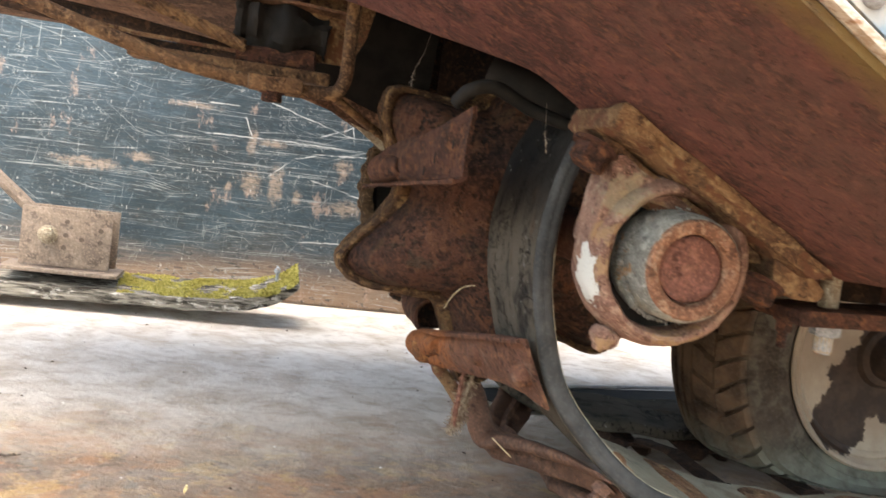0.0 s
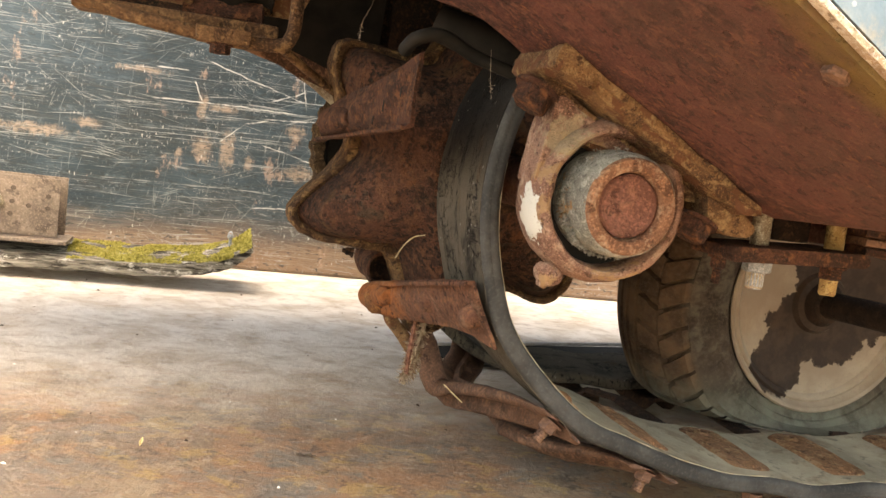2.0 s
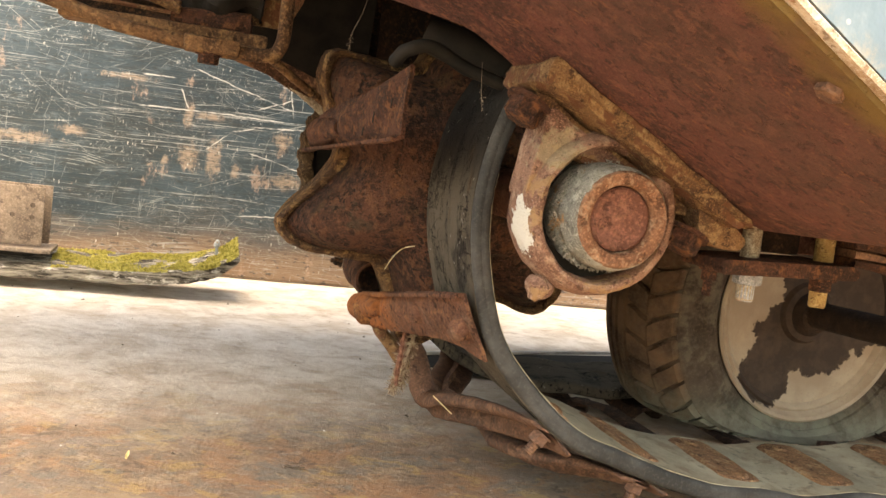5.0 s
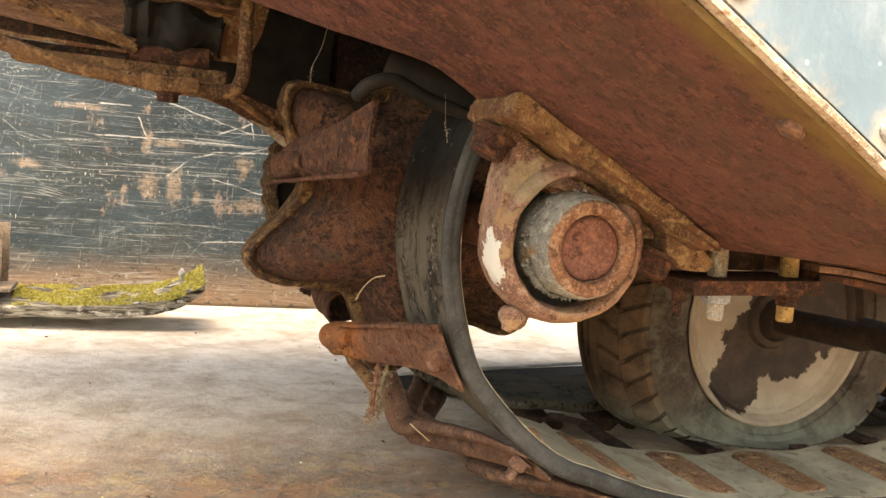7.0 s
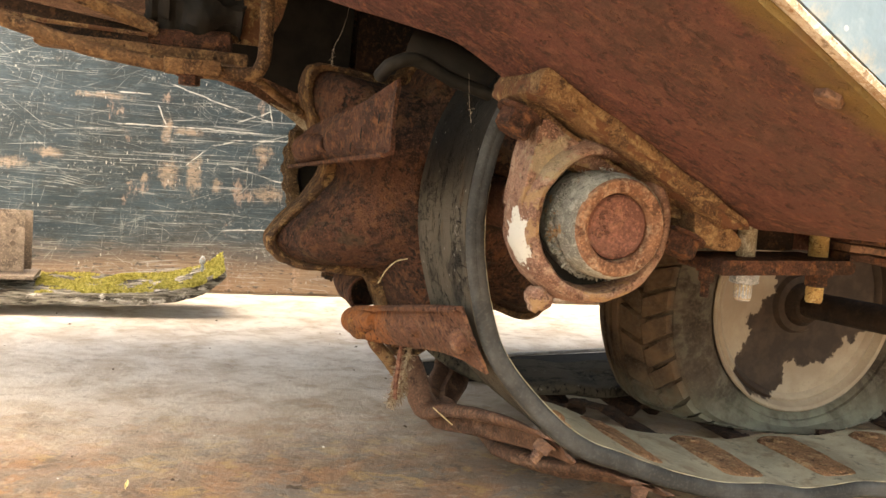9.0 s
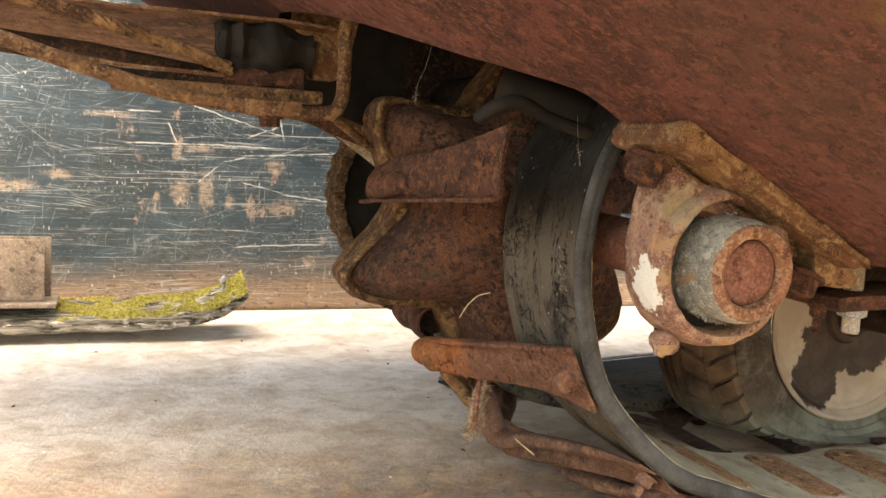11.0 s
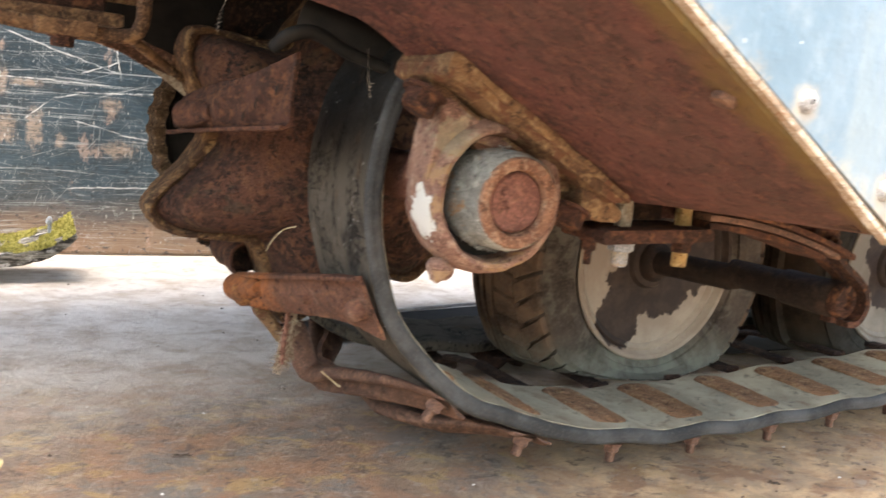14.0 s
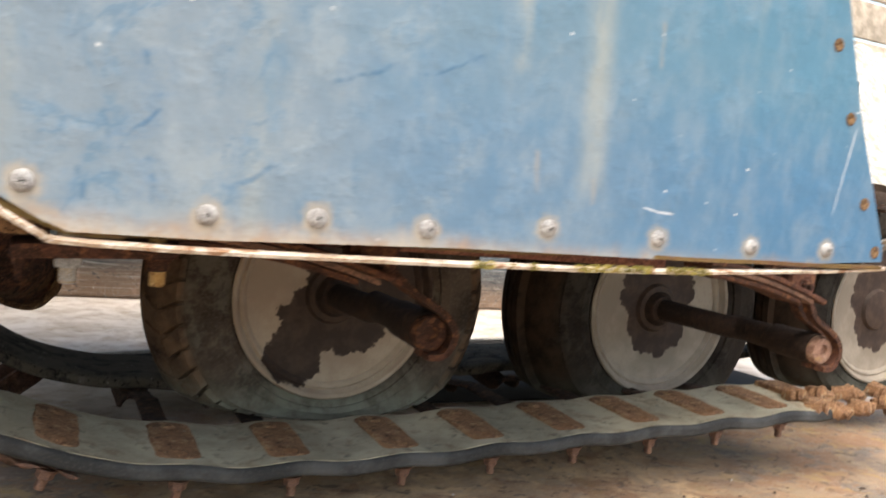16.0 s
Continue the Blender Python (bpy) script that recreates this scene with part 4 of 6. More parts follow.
def front_plate():
    """The sloped rusty bottom plate, cut out in the middle for the track."""
    edge = [(0.150, -0.128), (0.105, -0.118), (0.06, -0.085), (0.0, -0.066), (-0.045, -0.066), (-0.073, -0.072), (-0.095, -0.076), (-0.118, -0.072), (-0.145, -0.035), (-0.172, 0.006), (-0.205, 0.065), (-0.236, 0.125), (-0.262, 0.20), (-0.272, 0.263)]
    arch = smooth_path([(x, y, 0) for x, y in edge], 3)
    near, far = [], []
    bm = bmesh.new()
    def rows_for(mirror):
        rows = []
        for p in arch:
            row = []
            for k in range(13):
                t = k / 12
                y = p.y + (panel_y(p.x) + 0.003 - p.y) * t
                x = p.x
                z = slope_z(x, y) - 0.0015 + 0.0015 * noise.noise(Vector((x * 14, y * 14, 3)))
                if x > 0.118:
                    z = max(z, 0.338 - fall(x) * (y + 0.338))
                row.append((x, 2 * MID - y if mirror else y, z + lift(x)))
            rows.append(row)
        return rows
    for mirror in (False, True):
        bm = loft(rows_for(mirror), 0.0, bm)
    rows = []
    for i in range(14):
        x = -0.272 - 0.37 * i / 13
        rows.append([(x, y, slope_z(x, y) - 0.0015) for y in [-0.349 + (2 * MID + 0.698) * k / 30 for k in range(31)]])
    bm = loft(rows, 0, bm)
    bmesh.ops.remove_doubles(bm, verts=bm.verts[:], dist=0.0006)
    bmesh.ops.recalc_face_normals(bm, faces=bm.faces[:])
    bmesh.ops.solidify(bm, geom=bm.faces[:], thickness=0.004)
    return bm


part("front_plate", front_plate(), HULL_RUST, car, "rusted sloping underside plate")


def belly(side):
    a, b = (-0.338, -0.128) if side < 0 else (2 * MID + 0.338, 2 * MID + 0.128)
    return loft([[(x, a + (b - a) * k / 6, 0.338 + lift(x) - fall(x) * 0.21 * k / 6 + 0.018 * max(0, x - 0.12) + 0.002 * noise.noise(Vector((x * 9, k, side)))) for k in range(7)] for x in [0.1505 + 0.64 * i / 24 for i in range(25)]], 0.003)


for side in (-1, 1):
    part("belly_plate", belly(side), HULL_RUST, car, "rusted flat belly plate")
    y = -0.064 if side < 0 else 2 * MID + 0.060
    part("spring_beam", rough_up(box((0.085, y - 0.004 if side < 0 else y - 0.022, 0.313), (0.78, y + 0.026 if side < 0 else y + 0.008, 0.352), 0.003), 0.0012, 40), SHAFT_RUST, car, "rusted beam above the springs")
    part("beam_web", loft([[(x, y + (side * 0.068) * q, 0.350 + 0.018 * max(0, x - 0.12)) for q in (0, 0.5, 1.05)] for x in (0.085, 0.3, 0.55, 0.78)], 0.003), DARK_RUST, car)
    # Dark sheet closing the tunnel side to deepen the shade inside.
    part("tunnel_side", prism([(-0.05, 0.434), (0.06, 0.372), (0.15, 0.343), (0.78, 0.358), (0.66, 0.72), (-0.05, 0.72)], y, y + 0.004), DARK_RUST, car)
# Near-black tunnel lining, its shade put into the colour.
part("tunnel_roof", box((-0.62, -0.05, 0.70), (0.66, 2 * MID + 0.05, 0.704)), BLACK, car, "near-black track tunnel roof, shade put into its colour")
# Unseen roof and side sheet, added to keep light off the rear wheels.
rear_shade = bmesh.new()
a = [rear_shade.verts.new((x, y, 0.412)) for x, y in ((0.66, -0.14), (1.10, -0.10), (1.45, 0.12), (1.75, 0.60), (0.66, 0.60))]
top = bmesh.ops.extrude_face_region(rear_shade, geom=[rear_shade.faces.new(a)])
bmesh.ops.translate(rear_shade, vec=(0, 0, 0.006), verts=[v for v in top["geom"] if isinstance(v, bmesh.types.BMVert)])
part("rear_tunnel_roof", rear_shade, DARK_RUST, car, "unseen plate added to shade the rear wheels")
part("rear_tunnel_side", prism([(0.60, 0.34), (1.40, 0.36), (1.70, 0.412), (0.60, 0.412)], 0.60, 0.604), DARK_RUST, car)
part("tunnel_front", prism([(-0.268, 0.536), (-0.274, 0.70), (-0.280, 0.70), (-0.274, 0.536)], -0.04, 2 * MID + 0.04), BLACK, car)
# Backing sheet added to fill an open gap with shade.
part("bulkhead", prism([(-0.245, 0.445), (-0.15, 0.415), (-0.10, 0.45), (-0.09, 0.70), (-0.26, 0.70)], 0.40, 0.404), BLACK, car, "near-black backing sheet standing in for shade")
# Unseen hull top, added to block the sky, with its end walls.
part("deck", box((-0.615, -0.335, 1.0), (0.598, 2 * MID + 0.335, 1.018), 0.004), PANEL, car)
part("rear_wall", prism([(0.64, 0.70), (0.645, 0.70), (0.59, 1.0), (0.585, 1.0)], -0.32, 2 * MID + 0.32), PANEL, car)
part("front_wall", box((-0.62, -0.34, 0.735), (-0.612, 2 * MID + 0.34, 1.0)), PANEL, car)
part("hull_bolt", bolt_mesh(0.0072, 0.008, 0.0), TAN_RUST, car, "", along((-0.0175, -0.331, slope_z(-0.0175) - 0.0015), (-0.466, 0, -0.885)))


def lathe_ball():
    """A round-headed grease plug along -z."""
    pts, rad = [], []
    for s, r in ((0.002, 0.006), (-0.003, 0.0065), (-0.004, 0.0095), (-0.007, 0.0112), (-0.011, 0.0112), (-0.015, 0.009), (-0.0175, 0.005), (-0.0205, 0.0035)):
        pts.append((0, 0, s))
        rad.append(r)
    return finish(rough_up(tube(pts, rad, 12), 0.0008, 140))


# the bearing that carries the drive shaft
def bearing_body():
    """Cast pillow block: foot along the sloping plate, ring round the shaft, cheeks between."""
    along_x, along_z = 0.8847, -0.4662
    off_x, off_z = -0.4662, -0.8847
    def at(s, d):
        x0, z0 = -0.018, slope_z(-0.018) - 0.003
        return (x0 + along_x * s + off_x * d, z0 + along_z * s + off_z * d)
    bar = [at(-0.054, 0.013), at(0.128, 0.013), at(0.137, 0.018), at(0.126, 0.0245), at(-0.056, 0.0245), at(-0.061, 0.020)]
    bm = prism(rounded(bar, 0.004, 3), -0.140, -0.060, 0.0025)
    body = [at(-0.050, 0.026), at(0.122, 0.026), at(0.098, 0.033), at(0.084, 0.044), at(-0.020, 0.048), at(-0.030, 0.036)]
    bm = prism(rounded(body, 0.005, 3), -0.106, -0.068, 0.004, bm)
    rim = [at(-0.045, 0.0125), at(0.131, 0.0125), at(0.137, 0.0185), at(-0.052, 0.0185)]
    bm = prism(rounded(rim, 0.002, 2), -0.1465, -0.062, 0.002, bm)
    heel = [at(-0.060, 0.012), at(-0.030, 0.012), at(-0.026, 0.024), at(-0.058, 0.030)]
    return prism(rounded(heel, 0.004, 3), -0.1455, -0.062, 0.003, bm)


def bearing_cheek():
    """The sloping web between the foot and the ring."""
    def at(s, d):
        return (-0.018 + 0.8847 * s - 0.4662 * d, slope_z(-0.018) - 0.003 - 0.4662 * s - 0.8847 * d)
    cheek = [at(-0.032, 0.03), at(0.090, 0.03), (BX + 0.058, BZ - 0.006), (BX + 0.035, BZ + 0.03), (BX - 0.03, BZ + 0.042), (BX - 0.0605, BZ + 0.004)]
    return prism(rounded(cheek, 0.008, 3), -0.108, -0.074, 0.006)


def bearing_ring():
    prof = [(-0.106, 0.0472), (-0.1145, 0.0478), (-0.1185, 0.0500), (-0.1190, 0.0528), (-0.1165, 0.0560), (-0.109, 0.0592), (-0.099, 0.0610), (-0.088, 0.0612), (-0.076, 0.0595), (-0.069, 0.055), (-0.068, 0.0475), (-0.106, 0.0472)]
    return lathe(prof, BX, BZ, 64)


def grease_crumbs():
    """Dried grease that has crept out round the back of the collar, thickest below."""
    rng = random.Random(31)
    bm = bmesh.new()
    for _ in range(420):
        a = radians(rng.gauss(205, 48))
        y = rng.uniform(-0.124, -0.108)
        r = 0.0388 + rng.uniform(-0.0005, 0.0026) * (0.4 + 0.6 * max(0.0, -math.cos(a - 0.5) * 0 + math.cos(a - radians(210))))
        s = rng.uniform(0.0006, 0.0017)
        c = Vector((BX + r * math.cos(a), y, BZ + r * math.sin(a)))
        pts = [bm.verts.new(c + Vector((rng.uniform(-1, 1), rng.uniform(-1, 1), rng.uniform(-1, 1))) * s * 1.3) for _ in range(4)]
        for t in ((0, 1, 2), (0, 3, 1), (1, 3, 2), (2, 3, 0)):
            bm.faces.new([pts[q] for q in t])
    return bm


bearing = part("bearing_housing", rough_up(rough_up(refine(bearing_body(), 0.006), 0.0026, 45), 0.0012, 140, 3), OCHRE_RUST, car, "rusted ochre cast bearing block")
part("cheek", rough_up(refine(bearing_cheek(), 0.007), 0.0022, 50), RING_RUST, bearing, "rusted web with traces of pale paint")
part("ring", rough_up(rough_up(bearing_ring(), 0.0012, 60), 0.0006, 160, 5), RING_RUST, bearing, "rusted ring with flaking white paint")
part("bush", rough_up(lathe([(-0.07, 0.0375), (-0.108, 0.0380), (-0.122, 0.0378), (-0.132, 0.0371), (-0.1392, 0.0355), (-0.1422, 0.0332), (-0.142, 0.031)], BX, BZ, 56), 0.0008, 120), GREASE, bearing, "greasy grey collar")
part("collar_face", lathe([(-0.1415, 0.0340), (-0.1438, 0.0325), (-0.1443, 0.0285), (-0.1425, 0.0248), (-0.1395, 0.0236), (-0.135, 0.0232)], BX, BZ, 56), COLLAR_RUST, bearing)
part("inner_seal", lathe([(-0.07, 0.0475), (-0.096, 0.0475), (-0.096, 0.039), (-0.07, 0.039)], BX, BZ, 40), BLACK, bearing)
tagged(part("grease", grease_crumbs(), GREASE, bearing, "crumbly dried grease"), kind="stuff")
part("drive_shaft", rough_up(lathe([(-0.1380, 0.0), (-0.1383, 0.010), (-0.1380, 0.018), (-0.1388, 0.0205), (-0.1375, 0.0224), (-0.134, 0.0230), (-0.03, 0.0232), (0.20, 0.0232), (0.20, 0.0)], BX, BZ, 36), 0.0006, 150), SHAFT_RUST, car, "rusted drive shaft end")
part("lug", rough_up(refine(prism(rounded([(0.060, 0.3445), (0.091, 0.334), (0.107, 0.3225), (0.101, 0.3145), (0.085, 0.314), (0.064, 0.3235)], 0.005, 3), -0.124, -0.085, 0.003), 0.006), 0.0022, 70), OCHRE_RUST, bearing)
BIG_BOLT = bolt_mesh(0.0135, 0.016, 0.0)
BIG_BOLT.materials.append(RED_RUST)
part("bolt", BIG_BOLT, None, bearing, "", along((-0.073, -0.100, 0.401), (-0.46, -0.1, -0.885), 10))
part("bolt", BIG_BOLT, None, bearing, "", along((0.0610, -0.113, 0.3240), (-0.40, -0.1, -0.885), 32))
part("grease_bolt", lathe_ball(), RING_RUST, bearing, "", along((-0.0395, -0.096, 0.2785), (-0.45, -0.05, -0.9), 15))


# the star-shaped dished sprocket
TOOTH = ((-30, 0.130), (-21, 0.1335), (-11.6, 0.154), (-6, 0.179), (-2, 0.2005), (0, 0.203), (3, 0.1995), (7.5, 0.192), (13.5, 0.1735), (18.5, 0.1545), (24, 0.146), (30, 0.130))
BLUNT = ((0, 0.201), (4, 0.200), (7.5, 0.196), (10, 0.187), (13, 0.173), (18, 0.155), (24, 0.144), (30, 0.130))


def star(angle, tip=202.0):
    """The radius of the six-toothed outline: each tooth leans, and the raised one is worn short."""
    d = (angle - tip + 30) % 60 - 30
    if 287 < angle < 347:
        d = abs(angle - 317)
        for (a, r0), (b, r1) in zip(BLUNT, BLUNT[1:]):
            if a <= d <= b:
                return r0 + (r1 - r0) * (d - a) / (b - a)
    worn = 0.86 if 110 < angle < 170 else 1.0
    for (a, r0), (b, r1) in zip(TOOTH, TOOTH[1:]):
        if a <= d <= b:
            t = (d - a) / (b - a)
            r = r0 + (r1 - r0) * t
            return 0.130 + (r - 0.130) * (1 - (1 - worn) * min(1, (r - 0.13) / 0.03))
    return 0.130


def star_radius(angle):
    return sum(star((angle + q) % 360) * w for q, w in ((-3, 0.15), (-1.5, 0.2), (0, 0.3), (1.5, 0.2), (3, 0.15)))


def sprocket_face():
    rows = []
    for k in range(181):
        a = 2 * k % 360
        R = star_radius(a) - 0.010
        ca, sa = math.cos(radians(a)), math.sin(radians(a))
        row = []
        for t, y in ((0.28, 0.150), (0.42, 0.152), (0.54, 0.163), (0.66, 0.172), (0.78, 0.188), (0.85, 0.207), (0.91, 0.236), (0.955, 0.252), (0.98, 0.256), (1.0, 0.252)):
            mix = min(1, max(0, (t - 0.3) / 0.55)) ** 2
            r = t * ((1 - mix) * 0.125 + mix * R)
            row.append((AX + r * ca, y, AZ + r * sa))
        rows.append(row)
    bm = loft(rows, 0.0)
    bmesh.ops.remove_doubles(bm, verts=bm.verts[:], dist=0.0004)
    bmesh.ops.recalc_face_normals(bm, faces=bm.faces[:])
    bmesh.ops.solidify(bm, geom=bm.faces[:], thickness=0.005)
    return bm


sprocket = part("sprocket", rough_up(rough_up(sprocket_face(), 0.0022, 38), 0.0010, 120, 3), SPROCKET_RUST, car, "rusted star-shaped drive sprocket")


def sprocket_flange():
    """The flat folded lip along the edge of the star, wider between the teeth, turned back behind it."""
    rows = []
    for k in range(181):
        a = 2 * k % 360
        R = star_radius(a)
        ca, sa = math.cos(radians(a)), math.sin(radians(a))
        w = 0.0085 + 0.0085 * max(0.0, min(1.0, (0.185 - R) / 0.04))
        rows.append([(AX + (R + q) * ca, y, AZ + (R + q) * sa) for q, y in ((-w - 0.004, 0.257), (-w - 0.003, 0.2465), (-w, 0.2425), (-w * 0.5, 0.2405), (-0.0035, 0.2415), (-0.0008, 0.2465), (0.0, 0.258), (0.0, 0.270), (-0.001, 0.285), (-0.003, 0.303))])
    return loft(rows, 0.004)


part("flange", rough_up(rough_up(sprocket_flange(), 0.0022, 50), 0.0009, 150, 2), EDGE_RUST, sprocket, "ochre rusted folded lip of the sprocket")
part("sprocket_hub", lathe([(0.10, 0.024), (0.10, 0.036), (0.151, 0.038), (0.151, 0.024)], AX, AZ, 32), DARK_RUST, sprocket)
part("chain_wheel", lathe([(0.535, 0.02), (0.535, 0.112), (0.542, 0.115), (0.557, 0.115), (0.563, 0.112), (0.563, 0.02)], AX, AZ, 64), BLACK, car, "black toothed chain wheel")


def chain_link():
    """One link of a multi-strand roller chain, its length along x and its strands along y."""
    bm = None
    for i, y in enumerate((-0.034, -0.025, -0.012, -0.003, 0.010, 0.019)):
        half = 0.0115 if i % 2 else 0.0095
        pts = []
        for k in range(20):
            a = 2 * math.pi * k / 20
            c = math.cos(a)
            pts.append((half * (1 if c > 0 else -1) * (abs(c) > 0.05) + 0.0098 * c, (0.0056 + 0.0050 * min(1.0, abs(c) * 2.2)) * math.sin(a)))
        bm = prism(pts, y - 0.0022, y + 0.0022, 0.0008, bm)
    for x in (-0.0105, 0.0105):
        bm = tube([(x, -0.036, 0), (x, 0.021, 0)], 0.0042, 8, bm)
    return finish(bm)


# Black sector added behind the chain in place of the dark background.
part("chain_guard", prism([(AX, AZ)] + [(AX + 0.122 * math.cos(radians(a)), AZ + 0.122 * math.sin(radians(a))) for a in range(70, 221, 5)], 0.566, 0.57), BLACK, car, "black plate added for the shade behind the chain")
LINK = chain_link()
LINK.materials.append(CHAIN)
chain = part("drive_chain", tube(smooth_path([(AX + 0.120 * math.cos(radians(a)), 0.549, AZ + 0.120 * math.sin(radians(a))) for a in range(80, 216, 15)], 3), 0.0045, 8), BLACK, car, "dirty double roller chain")
for i in range(12):
    a = radians(88 + 11.0 * i)
    m = Matrix.Translation((AX + 0.127 * math.cos(a), 0.549, AZ + 0.127 * math.sin(a))) @ Matrix.Rotation(-(a + math.pi / 2), 4, "Y")
    part("link", LINK, None, chain, "", m)


# wheels
def tyre_mesh(flat=0.057):
    prof = [(-0.050, 0.128), (-0.060, 0.136), (-0.068, 0.146), (-0.0685, 0.149), (-0.072, 0.150), (-0.0745, 0.162), (-0.0735, 0.164), (-0.075, 0.174), (-0.074, 0.184), (-0.069, 0.190), (-0.066, 0.189), (-0.053, 0.199), (-0.036, 0.207), (-0.012, 0.212), (-0.010, 0.2225), (0.002, 0.2235), (0.003, 0.216), (0.008, 0.216), (0.009, 0.2235), (0.020, 0.2225), (0.021, 0.215), (0.026, 0.215), (0.027, 0.222), (0.040, 0.220), (0.041, 0.213), (0.046, 0.213), (0.047, 0.218), (0.060, 0.212), (0.070, 0.200), (0.075, 0.18), (0.068, 0.15), (0.05, 0.128)]
    prof = [(y, r if r < 0.16 else 0.16 + (r - 0.16) * 1.27) for y, r in prof]
    bm = lathe(prof, 0, 0, 96)
    squash(bm, flat)
    return bm


def squash(bm, flat, cz=0.2185):
    """Presses the slack tyre flat on the track; its walls bulge where it gives way."""
    low = flat - cz
    for v in bm.verts:
        r = math.hypot(v.co.x, v.co.z)
        if v.co.z < low + 0.05 and r > 0.158:
            give = max(0.0, (low + 0.05) - v.co.z) * min(1.0, (r - 0.158) / 0.03)
            side = max(0.0, 1 - abs(v.co.x) / 0.17)
            v.co.y += math.copysign(1, v.co.y) * 0.30 * give * side * min(1, abs(v.co.y) / 0.04)
            d = give / 0.10
            soft = low + 0.05 - 0.05 * (1 - math.exp(-d * 2.2)) / (1 - math.exp(-2.2)) if d < 1 else low
            v.co.z += (max(soft, v.co.z) - v.co.z) * min(1.0, (r - 0.158) / 0.03)
            v.co.x *= 1 + 0.10 * min(1, d) * side


def lug_mesh(flat=0.057):
    """Two rows of interlocking zigzag blocks beside the ribs, parted by thin grooves."""
    bm = bmesh.new()
    n = 44
    def crown(y):
        t = max(0.0, min(1.0, (y + 0.069) / 0.057))
        return 0.2015 + 0.033 * (1 - (1 - t) ** 1.7)
    for i in range(2 * n):
        a0 = 2 * math.pi * (i // 2 + 0.18 * (i % 2)) / n
        w = math.pi / n * 1.22
        if i % 2:
            rows = ((-0.068, -1.0, 0.35), (-0.060, -0.72, 0.62), (-0.052, -0.45, 0.90), (-0.0445, -0.2, 1.1))
        else:
            rows = ((-0.0425, -0.2, 1.1), (-0.034, -0.48, 0.86), (-0.025, -0.75, 0.6), (-0.0150, -1.0, 0.35))
        lo, hi = [], []
        for y, l, r in rows:
            for lift, out in ((-0.006, lo), (0.0042, hi)):
                rad = crown(y) + lift
                out.append([bm.verts.new((rad * math.cos(a0 + w * q * (1 if lift < 0 else 0.95)), y, rad * math.sin(a0 + w * q * (1 if lift < 0 else 0.95)))) for q in (l, r)])
        for A, B in zip(hi, hi[1:]):
            bm.faces.new((A[0], A[1], B[1], B[0]))
        for q in range(len(rows) - 1):
            for c in (0, 1):
                bm.faces.new((lo[q][c], lo[q + 1][c], hi[q + 1][c], hi[q][c]))
        for q in (0, len(rows) - 1):
            bm.faces.new((lo[q][0], lo[q][1], hi[q][1], hi[q][0]))
    bmesh.ops.subdivide_edges(bm, edges=bm.edges[:], cuts=1, use_grid_fill=True)
    rough_up(rough_up(bm, 0.0022, 55), 0.0008, 190, 4)
    squash(bm, flat + 0.001)
    return finish(bm, True, 35)


def rim_profile():
    return [(-0.050, 0.126), (-0.056, 0.132), (-0.063, 0.1385), (-0.067, 0.1395), (-0.069, 0.137), (-0.067, 0.1335), (-0.061, 0.1305), (-0.058, 0.128), (-0.060, 0.1245), (-0.058, 0.121), (-0.054, 0.118), (-0.053, 0.10), (-0.048, 0.06), (-0.050, 0.04), (-0.056, 0.036), (-0.058, 0.024), (-0.058, 0.0)]


TYRE_MESH, LUGS, RIM_SHAPE, RIM_SHAPE_B = finish(tyre_mesh(), True, 32), lug_mesh(), finish(lathe(rim_profile(), 0, 0, 72), True, 28), finish(lathe(rim_profile(), 0, 0, 72), True, 28)
for mesh, mat in ((TYRE_MESH, TYRE), (LUGS, TYRE), (RIM_SHAPE, RIM_A), (RIM_SHAPE_B, RIM_B)):
    mesh.materials.append(mat)
HUB_NUT = bolt_mesh(0.008, 0.008, 0.006)
HUB_NUT.materials.append(DARK_RUST)

# Rear tyres take the copy with shade put into its colour.
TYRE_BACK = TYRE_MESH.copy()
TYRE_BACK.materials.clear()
TYRE_BACK.materials.append(TYRE_SHADED)
WHEELS = ((0.471, 0.2185, 0.0, RIM_SHAPE), (1.022, 0.2165, 205.0, RIM_SHAPE_B), (1.558, 0.228, 90.0, RIM_SHAPE_B))
for i, (x, z, turn, rim_mesh) in enumerate(WHEELS):
    m = pose(x, MID, z)
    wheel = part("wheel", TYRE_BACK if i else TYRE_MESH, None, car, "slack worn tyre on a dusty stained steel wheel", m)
    if i == 0:
        part("tread", LUGS, None, wheel, "", m)
    rim = part("rim", rim_mesh, None, wheel, "dusty beige wheel disc with a dark grease stain", m)


# springs and stub axles on the near side
def leaf_pack(x0, x1, z0, sag, n=3):
    """Leaves of a spring, one bowed bar each, lying on one another."""
    out = []
    for k in range(n):
        a, b = x0 + 0.003 * k, x1 - 0.10 * k * (x1 - x0)
        rows = []
        for i in range(13):
            x = a + (b - a) * i / 12
            z = z0 - 0.0074 * k - sag * max(0.0, (x - x0) / (x1 - x0)) ** 1.8
            y0, y1 = -0.121 + 0.002 * k, -0.072
            rows.append([(x, y0 + 0.001, z), (x, y0, z - 0.001), (x, y0, z - 0.0052), (x, y0 + 0.001, z - 0.0062), (x, y1, z - 0.0062), (x, y1, z)])
        out.append(loft(rows, 0, None, True))
    return out


